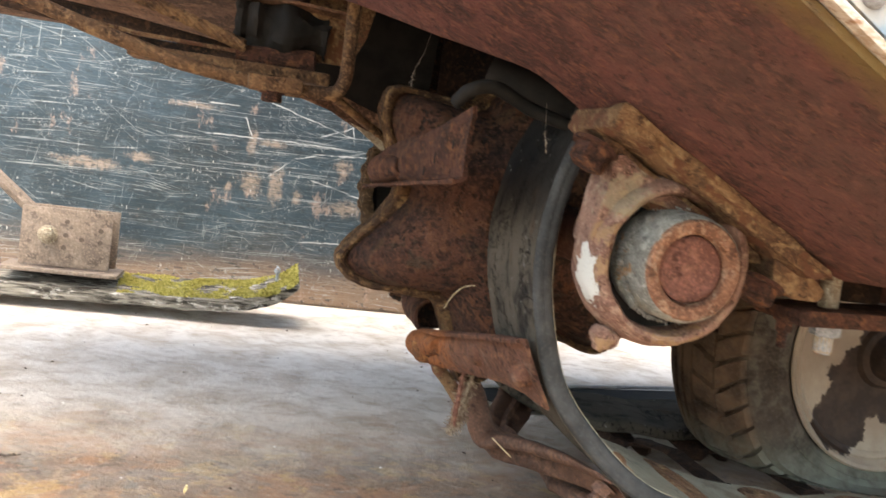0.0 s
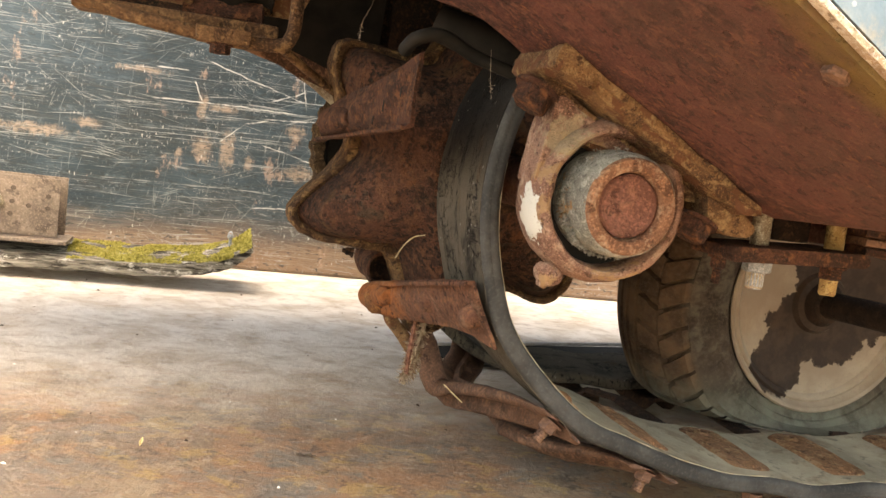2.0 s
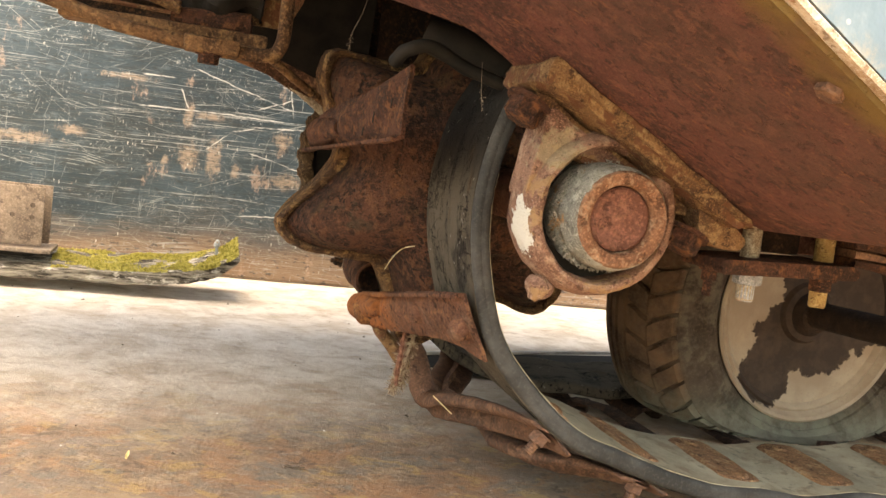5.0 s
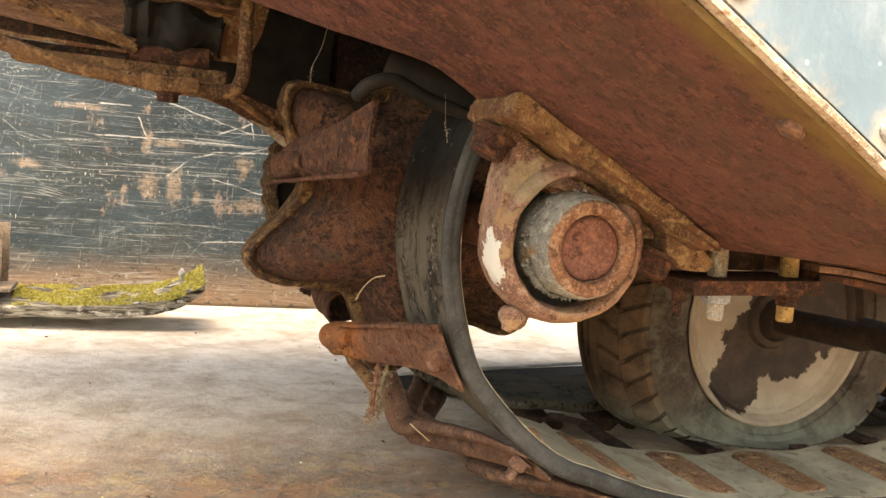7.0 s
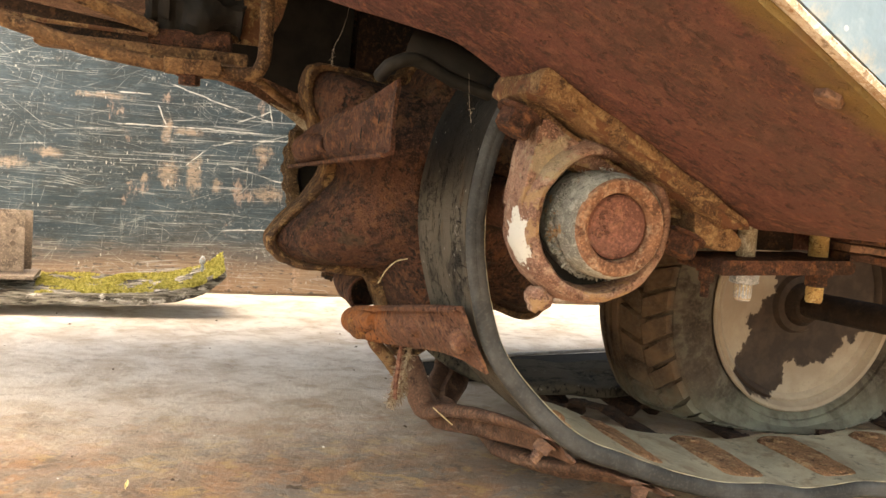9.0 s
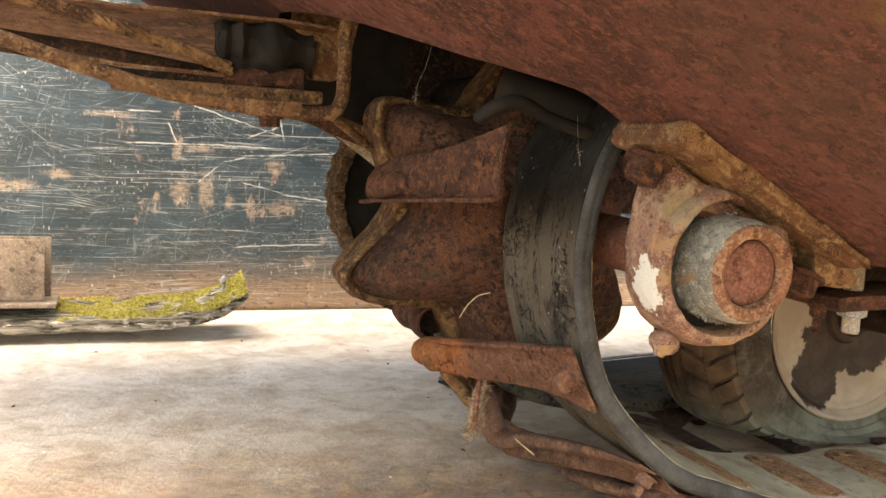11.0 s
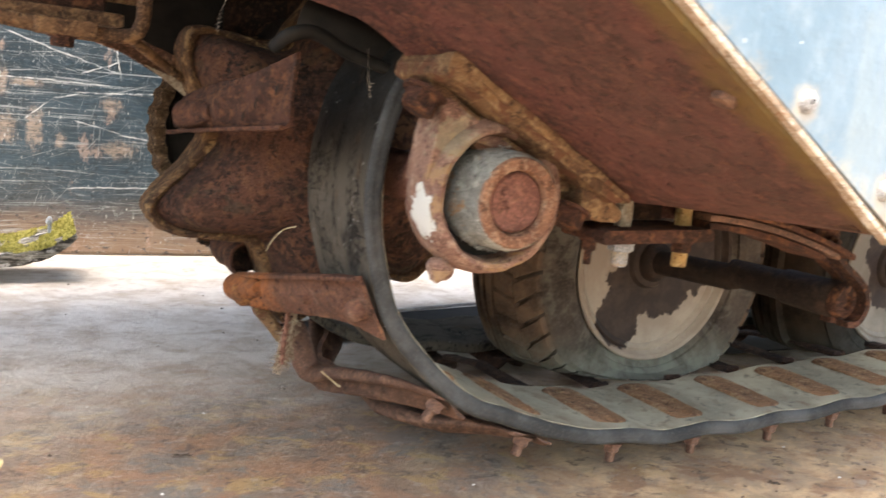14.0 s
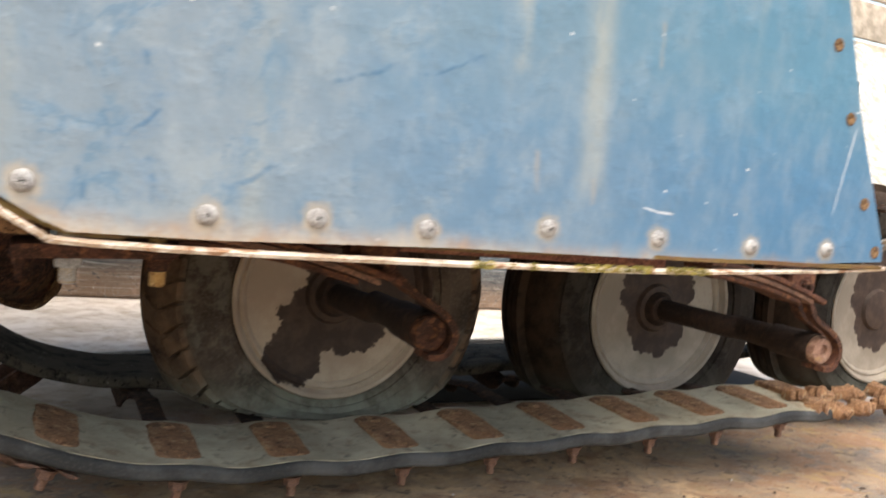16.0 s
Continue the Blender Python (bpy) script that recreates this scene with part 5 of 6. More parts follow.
def suspension(wx, wz, sx, level, end):
    """Spring pack, strap round the stub axle's outer end, and the stub axle itself."""
    ex, ey, ez = end
    leaves = leaf_pack(sx, ex - 0.055, level - 0.005, 0.040)
    spring = part("leaf_spring", leaves[0], RED_RUST, car, "rusted three-leaf spring")
    for b in leaves[1:]:
        part("leaf", rough_up(b, 0.0006, 60), TAN_RUST if b is leaves[1] else RED_RUST, spring)
    # strap
    top = 0.3115 if wx < 0.8 else 0.3165
    path = [(ex - 0.10, top + 0.006), (ex - 0.065, top - 0.004), (ex - 0.035, ez + 0.048), (ex - 0.004, ez + 0.030), (ex + 0.016, ez + 0.015), (ex + 0.0225, ez - 0.003), (ex + 0.012, ez - 0.021), (ex - 0.006, ez - 0.0225)]
    pts = smooth_path([(x, 0, z) for x, z in path], 5)
    for y in (-0.093, -0.072):
        rows = []
        for i, p in enumerate(pts):
            d = (pts[min(i + 1, len(pts) - 1)] - pts[max(i - 1, 0)]).normalized()
            nrm = Vector((-d.z, 0, d.x)) * 0.0034
            rows.append([(p.x + nrm.x, y, p.z + nrm.z), (p.x - nrm.x, y, p.z - nrm.z), (p.x - nrm.x, y + 0.014, p.z - nrm.z), (p.x + nrm.x, y + 0.014, p.z + nrm.z)])
        part("strap", rough_up(loft(rows, 0, None, True), 0.0006, 80), RED_RUST, spring, "rusted spring strap")
    part("clamp", rough_up(box((ex - 0.092, -0.098, top - 0.022), (ex - 0.050, -0.046, top + 0.012), 0.005), 0.001, 80), RED_RUST, spring)
    part("clamp_bolt", bolt_mesh(0.008, 0.007, 0.005), RED_RUST, spring, "", along((ex - 0.070, -0.0985, top - 0.010), (0, -1, 0)))
    axle = part("stub_axle", rough_up(tube([(wx, 0.23, wz), (wx + (ex - wx) * 0.5, 0.08, wz + (ez - wz) * 0.5), (ex, 0.06, ez)], [0.017, 0.0168, 0.0168], 16), 0.0006, 90), AXLE, car, "dark greasy stub axle")
    part("sleeve", rough_up(tube([(ex - 0.001, 0.075, ez), (ex, 0.0, ez), (ex, -0.004, ez), (ex, -0.066, ez), (ex, -0.072, ez)], [0.0168, 0.0175, 0.0205, 0.0210, 0.020], 24), 0.0008, 90), AXLE, axle)
    part("end_cap", lathe([(-0.070, 0.0), (-0.070, 0.0185), (-0.078, 0.0195), (-0.083, 0.017), (-0.084, 0.0085), (-0.079, 0.007), (-0.079, 0.0)], ex, ez, 28), RED_RUST if wx < 0.8 else RING_RUST, axle, "rusted axle end cap")
    part("hub", rough_up(lathe([(0.217, 0.028), (0.208, 0.028), (0.200, 0.022), (0.198, 0.0)], wx, wz, 24), 0.001, 80), AXLE, axle)


suspension(0.471, 0.2185, 0.208, 0.3375, (0.474, -0.078, 0.233))
suspension(1.022, 0.2165, 0.80, 0.3365, (1.050, -0.052, 0.218))


def spring_plate():
    pts = [(0.088, 0.2985), (0.089, 0.3075), (0.207, 0.3125), (0.216, 0.3090), (0.213, 0.3010), (0.091, 0.2965)]
    return prism(rounded(pts, 0.003, 2), -0.124, -0.068, 0.0015)


clampbar = part("spring_clamp", rough_up(spring_plate(), 0.0008, 70), RED_RUST, car, "rusted spring clamp bar with bolts")
for x, nut, stud in ((0.131, ZINC, ZINC), (0.201, RED_RUST, BRASS)):
    seat = along((x, -0.098, 0.2985), (0.02, 0, -1), x * 400)
    s = part("clamp_bolt", rough_up(tube([(x - 0.003, -0.098, 0.352), (x - 0.001, -0.098, 0.304), (x, -0.098, 0.290), (x + 0.0005, -0.098, 0.2755), (x + 0.0005, -0.098, 0.274)], [0.0076, 0.0076, 0.0068, 0.0068, 0.0055], 16), 0.0005, 150), BRASS if x > 0.15 else CREAM, clampbar, "pale dusty stud")
    shape = bolt_mesh(0.0112 if x < 0.15 else 0.0096, 0.0112, 0.0)
    shape.materials.append(nut)
    part("nut", shape, None, s, "galvanised nut" if x < 0.15 else "rusted nut", seat)
    if x < 0.15:
        part("thread", bolt_mesh(0.0068, 0.0245, 0.0, sides=16), ZINC, s, "", seat)
part("short_bolt", bolt_mesh(0.0065, 0.010, 0.012), RED_RUST, clampbar, "", along((0.096, -0.098, 0.2975), (0, 0, -1)))
part("spring_stop", rough_up(box((0.150, -0.085, 0.313), (0.186, -0.06, 0.34), 0.003), 0.001, 70), DARK_RUST, clampbar)


# the frame under the nose
frame_bar = part("front_frame", tube(smooth_path([(-0.76, 0.2, 0.545), (-0.507, 0.2, 0.468), (-0.40, 0.2, 0.440), (-0.37, 0.2, 0.434), (-0.29, 0.2, 0.4265), (-0.237, 0.2, 0.4275), (-0.224, 0.2, 0.437), (-0.221, 0.2, 0.462), (-0.222, 0.2, 0.53)], 6), 0.0068, 12), FRAME_RUST, car, "bent rusted round-bar frame under the nose")
part("clamp_block", rough_up(box((-0.314, 0.186, 0.4205), (-0.262, 0.218, 0.436), 0.004), 0.003, 90), FRAME_RUST, frame_bar)
part("block_nut", bolt_mesh(0.010, 0.010, 0.0), RED_RUST, frame_bar, "", along((-0.290, 0.2, 0.4210), (0, 0, -1)))
part("brace", tube([(-0.232, 0.2, 0.426), (-0.205, 0.235, 0.413), (-0.145, 0.30, 0.385)], 0.0046, 10), FRAME_RUST, frame_bar)
part("gusset", prism([(-0.27, 0.428), (-0.215, 0.434), (-0.150, 0.412), (-0.120, 0.360), (-0.150, 0.372), (-0.185, 0.396), (-0.225, 0.416)], 0.30, 0.306), NOSE_RUST, frame_bar)
part("gusset_tip", rough_up(prism([(-0.203, 0.4065), (-0.160, 0.392), (-0.120, 0.376), (-0.117, 0.358), (-0.150, 0.3705), (-0.185, 0.3945)], 0.296, 0.299), 0.001, 50), CREAM, frame_bar, "pale tan bent plate end")
under = part("nose_floor", loft([[(x, y, 0.505 + 0.012 * math.sin(y * 9) + 0.004 * noise.noise(Vector((x * 12, y * 12, 8)))) for y in [0.24 + 0.12 * k for k in range(6)]] for x in [-0.95 + 0.73 * i / 14 for i in range(15)]], 0.003), NOSE_RUST, car, "rusted underside of the nose floor")
part("rod", tube([(-0.9, 0.30, 0.505), (-0.45, 0.28, 0.474), (-0.27, 0.27, 0.452)], 0.007, 10), DARK_RUST, frame_bar)
part("crossbar", rough_up(tube([(-0.335, 0.25, 0.4545), (-0.33, 0.25, 0.4545), (-0.322, 0.25, 0.4545), (-0.262, 0.25, 0.4585), (-0.252, 0.25, 0.459), (-0.25, 0.25, 0.459)], [0.006, 0.0105, 0.0115, 0.0125, 0.012, 0.004], 16), 0.0012, 70), RED_RUST, frame_bar)
part("angle_edge", tube([(-0.60, 0.222, 0.478), (-0.422, 0.23, 0.4585), (-0.33, 0.236, 0.4575)], 0.0022, 6), OCHRE_RUST, frame_bar, "ochre edge of an angle iron")
part("angle_web", rough_up(refine(prism([(-0.60, 0.477), (-0.422, 0.4565), (-0.33, 0.456), (-0.33, 0.444), (-0.36, 0.4465), (-0.42, 0.4505), (-0.60, 0.470)], 0.236, 0.24), 0.02), 0.001, 40), DARK_RUST, frame_bar)


def cable():
    """A steel rope of six twisted strands."""
    bm = None
    core = smooth_path([(-0.80, 0.235, 0.545), (-0.52, 0.235, 0.512), (-0.42, 0.235, 0.492), (-0.322, 0.24, 0.464)], 12)
    for s in range(5):
        pts = [p + Vector((0, 0.0042 * math.cos(i * 0.9 + s * 1.2566), 0.0042 * math.sin(i * 0.9 + s * 1.2566))) for i, p in enumerate(core)]
        bm = tube(pts, 0.0032, 6, bm)
    return bm


part("cable", cable(), FRAME_RUST, frame_bar, "twisted rusty steel rope")
part("channel", rough_up(box((-0.43, 0.225, 0.437), (-0.235, 0.275, 0.449), 0.003), 0.0012, 50), FRAME_RUST, frame_bar)
part("hose", rough_up(tube(smooth_path([(-0.14, 0.05, 0.428), (-0.135, 0.03, 0.437), (-0.114, 0.03, 0.442), (-0.083, 0.03, 0.430), (-0.043, 0.02, 0.418), (-0.01, 0.01, 0.405)], 5), 0.006, 10), 0.001, 60), BLACK, car, "black bent pipe above the belt")
part("tube_end", rough_up(tube([(-0.10, 0.10, 0.462), (-0.035, 0.06, 0.438), (0.02, 0.04, 0.42)], [0.017, 0.019, 0.019], 16), 0.001, 60), BLACK, car, "black tube above the belt")


def bellows():
    """A slack, torn rubber boot with a few uneven folds."""
    rings = []
    bm = bmesh.new()
    for i in range(33):
        s = i / 32
        r = 0.026 * math.sin(math.pi * (0.10 + 0.82 * s)) ** 0.5 + 0.0040 * math.sin(s * 23 + 3 * math.sin(s * 5))
        rings.append([bm.verts.new((-0.334 + 0.096 * s, 0.262 + r * math.cos(6.2832 * k / 20), 0.492 - 0.006 * s + (r - 0.004 * math.sin(k * 1.9 + s * 9)) * math.sin(6.2832 * k / 20))) for k in range(20)])
    for a, b in zip(rings, rings[1:]):
        for k in range(20):
            bm.faces.new((a[k], a[(k + 1) % 20], b[(k + 1) % 20], b[k]))
    bm.faces.new(rings[0])
    bm.faces.new(rings[-1][::-1])
    return bm


part("bellows", rough_up(rough_up(bellows(), 0.016, 32), 0.005, 90), BLACK, frame_bar, "black torn rubber boot")
part("tab_plate", rough_up(prism(rounded([(-0.262, 0.462), (-0.215, 0.462), (-0.20, 0.492), (-0.19, 0.54), (-0.262, 0.54)], 0.006), 0.262, 0.266), 0.0006, 60), OCHRE_RUST, frame_bar, "ochre rusted tab plate")


# ---------------------------------------------------------------- the track
track = thing("rubber_track", (0.5, MID, 0.05), "grey rubber two-belt track with rusted steel cross bars", "track")
NEAR_PATH = [(1.19, 0.106), (1.155, 0.104), (1.04, 0.098), (0.89, 0.090), (0.66, 0.078), (0.50, 0.069), (0.36, 0.066), (0.285, 0.067), (0.22, 0.073), (0.155, 0.086), (0.096, 0.106), (0.055, 0.121), (0.014, 0.1505), (-0.033, 0.201), (-0.0555, 0.258), (-0.0645, 0.31), (-0.061, 0.36), (-0.047, 0.407), (-0.015, 0.455), (0.04, 0.492), (0.13, 0.51), (0.4, 0.52)]
FAR_PATH = [(1.5, 0.095), (1.04, 0.078), (0.66, 0.056), (0.36, 0.045), (0.25, 0.046), (0.165, 0.055), (0.095, 0.076), (0.035, 0.115), (-0.015, 0.17), (-0.045, 0.25), (-0.052, 0.33), (-0.04, 0.40), (-0.01, 0.46), (0.06, 0.50), (0.4, 0.52)]
CLEATS = [0.133 + 0.1205 * k for k in range(9)]


def belt_frames(path):
    pts = smooth_path([(x, 0, z) for x, z in path], 12)
    for p in pts:
        if p.x > 0.16 and p.z < 0.2:
            p.z += 0.0022 * math.cos((p.x - 0.133) / 0.1205 * 2 * math.pi) * min(1, (p.x - 0.16) / 0.1)
    out = []
    for i, p in enumerate(pts):
        d = (pts[min(i + 1, len(pts) - 1)] - pts[max(i - 1, 0)]).normalized()
        out.append((p, d, Vector((d.z, 0, -d.x)) * -1))
    return out


def belt(path, y0, y1, wave=0.0):
    """Flat belt with a grooved, rounded edge; n points out of the loop."""
    rows = []
    for i, (p, d, n) in enumerate(belt_frames(path)):
        w = wave * noise.noise(Vector((i * 0.35, y0, 4)))
        sec = [(y0 + 0.004, 0.0081), (y0 + 0.0008, 0.0055), (y0, 0.002), (y0 + 0.0004, 0.0010), (y0 + 0.0004, -0.0006), (y0, -0.0018), (y0 + 0.0008, -0.0055), (y0 + 0.004, -0.0081), (y0 + 0.03, -0.0081), ((y0 + y1) / 2, -0.0081), (y1 - 0.004, -0.0081), (y1, -0.005), (y1, 0.005), (y1 - 0.004, 0.0081), ((y0 + y1) / 2, 0.0081), (y0 + 0.03, 0.0081)]
        rows.append([tuple(p + n * (s + (w if y < y0 + 0.01 else 0)) + Vector((0, y + (w if y < y0 + 0.01 else 0), 0))) for y, s in sec])
    return loft(rows, 0, None, True)


near_belt = part("belt", belt(NEAR_PATH, -0.012, 0.135, 0.0004), BELT, track, "weathered blue-grey rubber belt")
part("belt", belt(FAR_PATH, 2 * MID - 0.135, 2 * MID + 0.012), RUBBER, track, "dark weathered rubber belt")


def outer_skin():
    """The worn black outside of the near belt where it rises at the front."""
    rows = []
    for p, d, n in belt_frames(NEAR_PATH):
        if p.x < 0.12:
            rows.append([tuple(p + n * 0.0088 + Vector((0, y, 0))) for y in [-0.0075 + 0.1385 * k / 8 for k in range(9)]])
    return loft(rows, 0.0006)


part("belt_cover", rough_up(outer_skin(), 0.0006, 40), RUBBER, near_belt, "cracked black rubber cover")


def inner_lining(path, y0):
    rows = []
    for p, d, n in belt_frames(path):
        if p.z < 0.35 and (y0 < 0.1 or p.x < 0.30):
            rows.append([tuple(p - n * 0.0084 + Vector((0, y0 + y, 0))) for y in [-0.0068 + 0.1375 * k / 8 for k in range(9)]])
    return loft(rows, 0.0006)


part("belt_lining", rough_up(inner_lining(NEAR_PATH, 0.0), 0.0006, 40), LINING, near_belt, "dusty grey-green inner face")


def frame_at(path, x, rise=None):
    """The pose on a belt at length x (or height, where it rises): local x along the belt, y across, z outward."""
    best = min(belt_frames(path), key=lambda f: abs(f[0].x - x) + (abs(f[0].z - rise) if rise else (10 if f[0].z > 0.3 else 0)))
    p, d, n = best
    m = Matrix((d, Vector((0, 1, 0)), n)).transposed().to_4x4()
    m.translation = p
    return m


def cleat_mesh():
    """Steel strip on the belt's inner face, rounded at its ends, with two round bolt heads."""
    pts = []
    for k in range(9):
        a = math.pi * k / 8
        pts.append((0.0245 * math.cos(a), 0.112 + 0.012 * math.sin(a)))
    for k in range(9):
        a = math.pi + math.pi * k / 8
        pts.append((0.0235 * math.cos(a), 0.018 + 0.012 * math.sin(a)))
    bm = bmesh.new()
    lo = [bm.verts.new((x, y, -0.0078)) for x, y in pts]
    hi = [bm.verts.new((x * 0.86, 0.062 + (y - 0.062) * 0.975, -0.0108)) for x, y in pts]
    for k in range(len(pts)):
        bm.faces.new((lo[k], lo[(k + 1) % len(pts)], hi[(k + 1) % len(pts)], hi[k]))
    bm.faces.new(hi)
    for y in (0.018, 0.104):
        rings = [[bm.verts.new((0.0085 * math.cos(t) * math.cos(6.2832 * k / 12), y + 0.0085 * math.cos(t) * math.sin(6.2832 * k / 12), -0.0106 - 0.0042 * math.sin(t))) for k in range(12)] for t in (0, 0.4, 0.8, 1.2)]
        for a, b in zip(rings, rings[1:]):
            for k in range(12):
                bm.faces.new((a[k], a[(k + 1) % 12], b[(k + 1) % 12], b[k]))
        bm.faces.new(rings[-1])
    bmesh.ops.subdivide_edges(bm, edges=[e for e in bm.edges if e.calc_length() > 0.02], cuts=6)
    return finish(rough_up(rough_up(bm, 0.0012, 60), 0.0022, 22, 3))


CLEAT_RUST = rust("cleat_rust", (0.13, 0.066, 0.036), (0.32, 0.175, 0.092), (0.48, 0.32, 0.18), 40, 0.0014, 0.85, ((0.40, 0.35, 0.25), 45, 0.60))
CLEAT = cleat_mesh()
CLEAT.materials.append(CLEAT_RUST)
NUT = bolt_mesh(0.0088, 0.011, 0.011, tip=0.62)
NUT.materials.append(TAN_RUST)


def far_drop(y):
    """How much lower the far belt runs than the near one."""
    t = min(1.0, max(0.0, (y - 0.30) / 0.11))
    return 0.026 * t * t * (3 - 2 * t)


def grouser_mesh(nose, arch, drop):
    """A pressed cross bar: flat and flared where it is bolted to the belts, flanged toward the middle, dipped at its middle."""
    half = []
    for t, w, h, n in ((0.0, 0.033, 0.0005, 0.0), (0.03, 0.036, 0.0012, 0.0), (0.06, 0.035, 0.002, 0.0), (0.14, 0.032, 0.005, 0.08), (0.28, 0.026, 0.010, 0.3), (0.45, 0.0215, 0.013, 0.65), (0.64, 0.019, 0.014, 0.9), (0.80, 0.0185, 0.014, 1.0), (0.90, 0.0182, 0.012, 0.98), (0.95, 0.0172, 0.008, 0.9), (0.98, 0.0135, 0.004, 0.75), (0.995, 0.009, 0.002, 0.65), (1.0, 0.004, 0.001, 0.6)):
        half.append((t * nose, w, h, n * arch))
    half += [(nose + 0.006, 0.012, 0.003, arch * 0.1), (nose + 0.010, 0.0115, 0.003, -drop * 0.7), (max(nose + 0.014, MID - 0.02), 0.0115, 0.003, -drop)]
    rows = []
    for y, w, h, n in half + [(2 * MID - y, w, h, n) for y, w, h, n in half[::-1]]:
        rows.append([(q * w + s, y, n + far_drop(y) + 0.0091 + f * h) for q, s, f in ((-1, -0.001, 1), (-1, 0, 0.5), (-1, 0.003, 0.03), (-0.5, 0, 0), (0, 0, 0.05), (0.5, 0, 0), (1, -0.003, 0.03), (1, 0, 0.5), (1, 0.001, 1))])
    bm = loft(rows, 0.0034)
    bmesh.ops.subdivide_edges(bm, edges=bm.edges[:], cuts=1, use_grid_fill=True)
    return rough_up(bm, 0.0009, 45)


def tube_bar_mesh(whole):
    """A cross bar pressed into a channel at its bolts that closes to a tube: broken off where it turns forward and up at the
    middle, or whole and straight to the far belt."""
    half = ((0, -0.009, 0.012, 0.027, 0.003), (0, -0.004, 0.0145, 0.030, 0.005), (0.001, 0.02, 0.018, 0.030, 0.0065), (0.003, 0.06, 0.027, 0.0285, 0.010), (0.005, 0.10, 0.038, 0.0265, 0.0125), (0.005, 0.14, 0.049, 0.024, 0.014), (0.003, 0.175, 0.059, 0.0215, 0.015), (0.0, 0.205, 0.068, 0.019, 0.0155), (0.0, 0.225, 0.073, 0.017, 0.016), (0.006, 0.239, 0.073, 0.016, 0.016), (0.018, 0.2455, 0.067, 0.0155, 0.0155), (0.032, 0.248, 0.057, 0.0145, 0.0145), (0.048, 0.2505, 0.0445, 0.013, 0.013), (0.060, 0.2535, 0.0365, 0.010, 0.010))
    path = [(Vector((x, y, n)), w, h) for x, y, n, w, h in half]
    if whole:
        swing = ((0, 0), (0, 0), (0.003, 0), (0.015, 0.004), (0.034, 0.011), (0.046, 0.010), (0.048, 0.006), (0.043, 0))
        path = [(p + Vector((x, 0, n)), w, h) for (p, w, h), (x, n) in zip(path, swing)] + [(Vector((0.034, MID, 0.068)), 0.017, 0.015)]
        path += [(Vector((p.x, 2 * MID - p.y, p.z + far_drop(2 * MID - p.y))), w, h) for p, w, h in path[-2::-1]]
    rows, side = [], Vector((1, 0, 0))
    for i, (p, w, h) in enumerate(path):
        d = (path[min(i + 1, len(path) - 1)][0] - path[max(i - 1, 0)][0]).normalized()
        side = (side - d * side.dot(d)).normalized()
        up = side.cross(d)
        row = []
        for k in range(20):
            t = 2 * math.pi * k / 20
            dip = 2.1 * min(1, max(0, w - 0.0150) / 0.006) * h * math.exp(-(2.2 * math.cos(t)) ** 2)
            q = h * math.sin(t) - (dip if math.sin(t) > 0 else -0.25 * dip)
            row.append(tuple(p + side * (w * math.cos(t)) + up * q))
        rows.append(row)
    bm = loft(rows, 0, None, True)
    bmesh.ops.subdivide_edges(bm, edges=[e for e in bm.edges if e.calc_length() > 0.012], cuts=2, use_grid_fill=True)
    return rough_up(bm, 0.0009, 30)


TUBE_BAR, FLAT_BAR = finish(tube_bar_mesh(False), True, 60), finish(tube_bar_mesh(True), True, 60)
TUBE_BAR.materials.append(TAN_RUST)
FLAT_BAR.materials.append(TAN_RUST)
LOW_GROUSER = finish(grouser_mesh(0.17, 0.010, -0.004), True, 50)
LOW_GROUSER.materials.append(BAR_RUST)


def place_grouser(m, label, mesh):
    g = part("cross_bar", mesh, None, track, label, m)
    for y in (0.008, 0.104) if mesh is LOW_GROUSER else (0.006,):
        up = 0.014 if mesh is not LOW_GROUSER else 0.0122 if y < 0.05 else 0.0225
        part("bolt", NUT, None, g, "", m @ pose(0, y, up, 180, 0, y * 900))
    return g


for k, x in enumerate(CLEATS):
    m = frame_at(NEAR_PATH, x)
    part("cleat", CLEAT, None, track, "rusted steel cleat plate", m)
    place_grouser(m, "dark rusted cross bar" if k > 0 else "rusted cross bar", LOW_GROUSER if k > 0 else FLAT_BAR)
m = frame_at(NEAR_PATH, 0.034, 0.1345)
part("cleat", CLEAT, None, track, "rusted steel cleat plate", m)
place_grouser(m, "bent rusted tubular cross bar", TUBE_BAR)


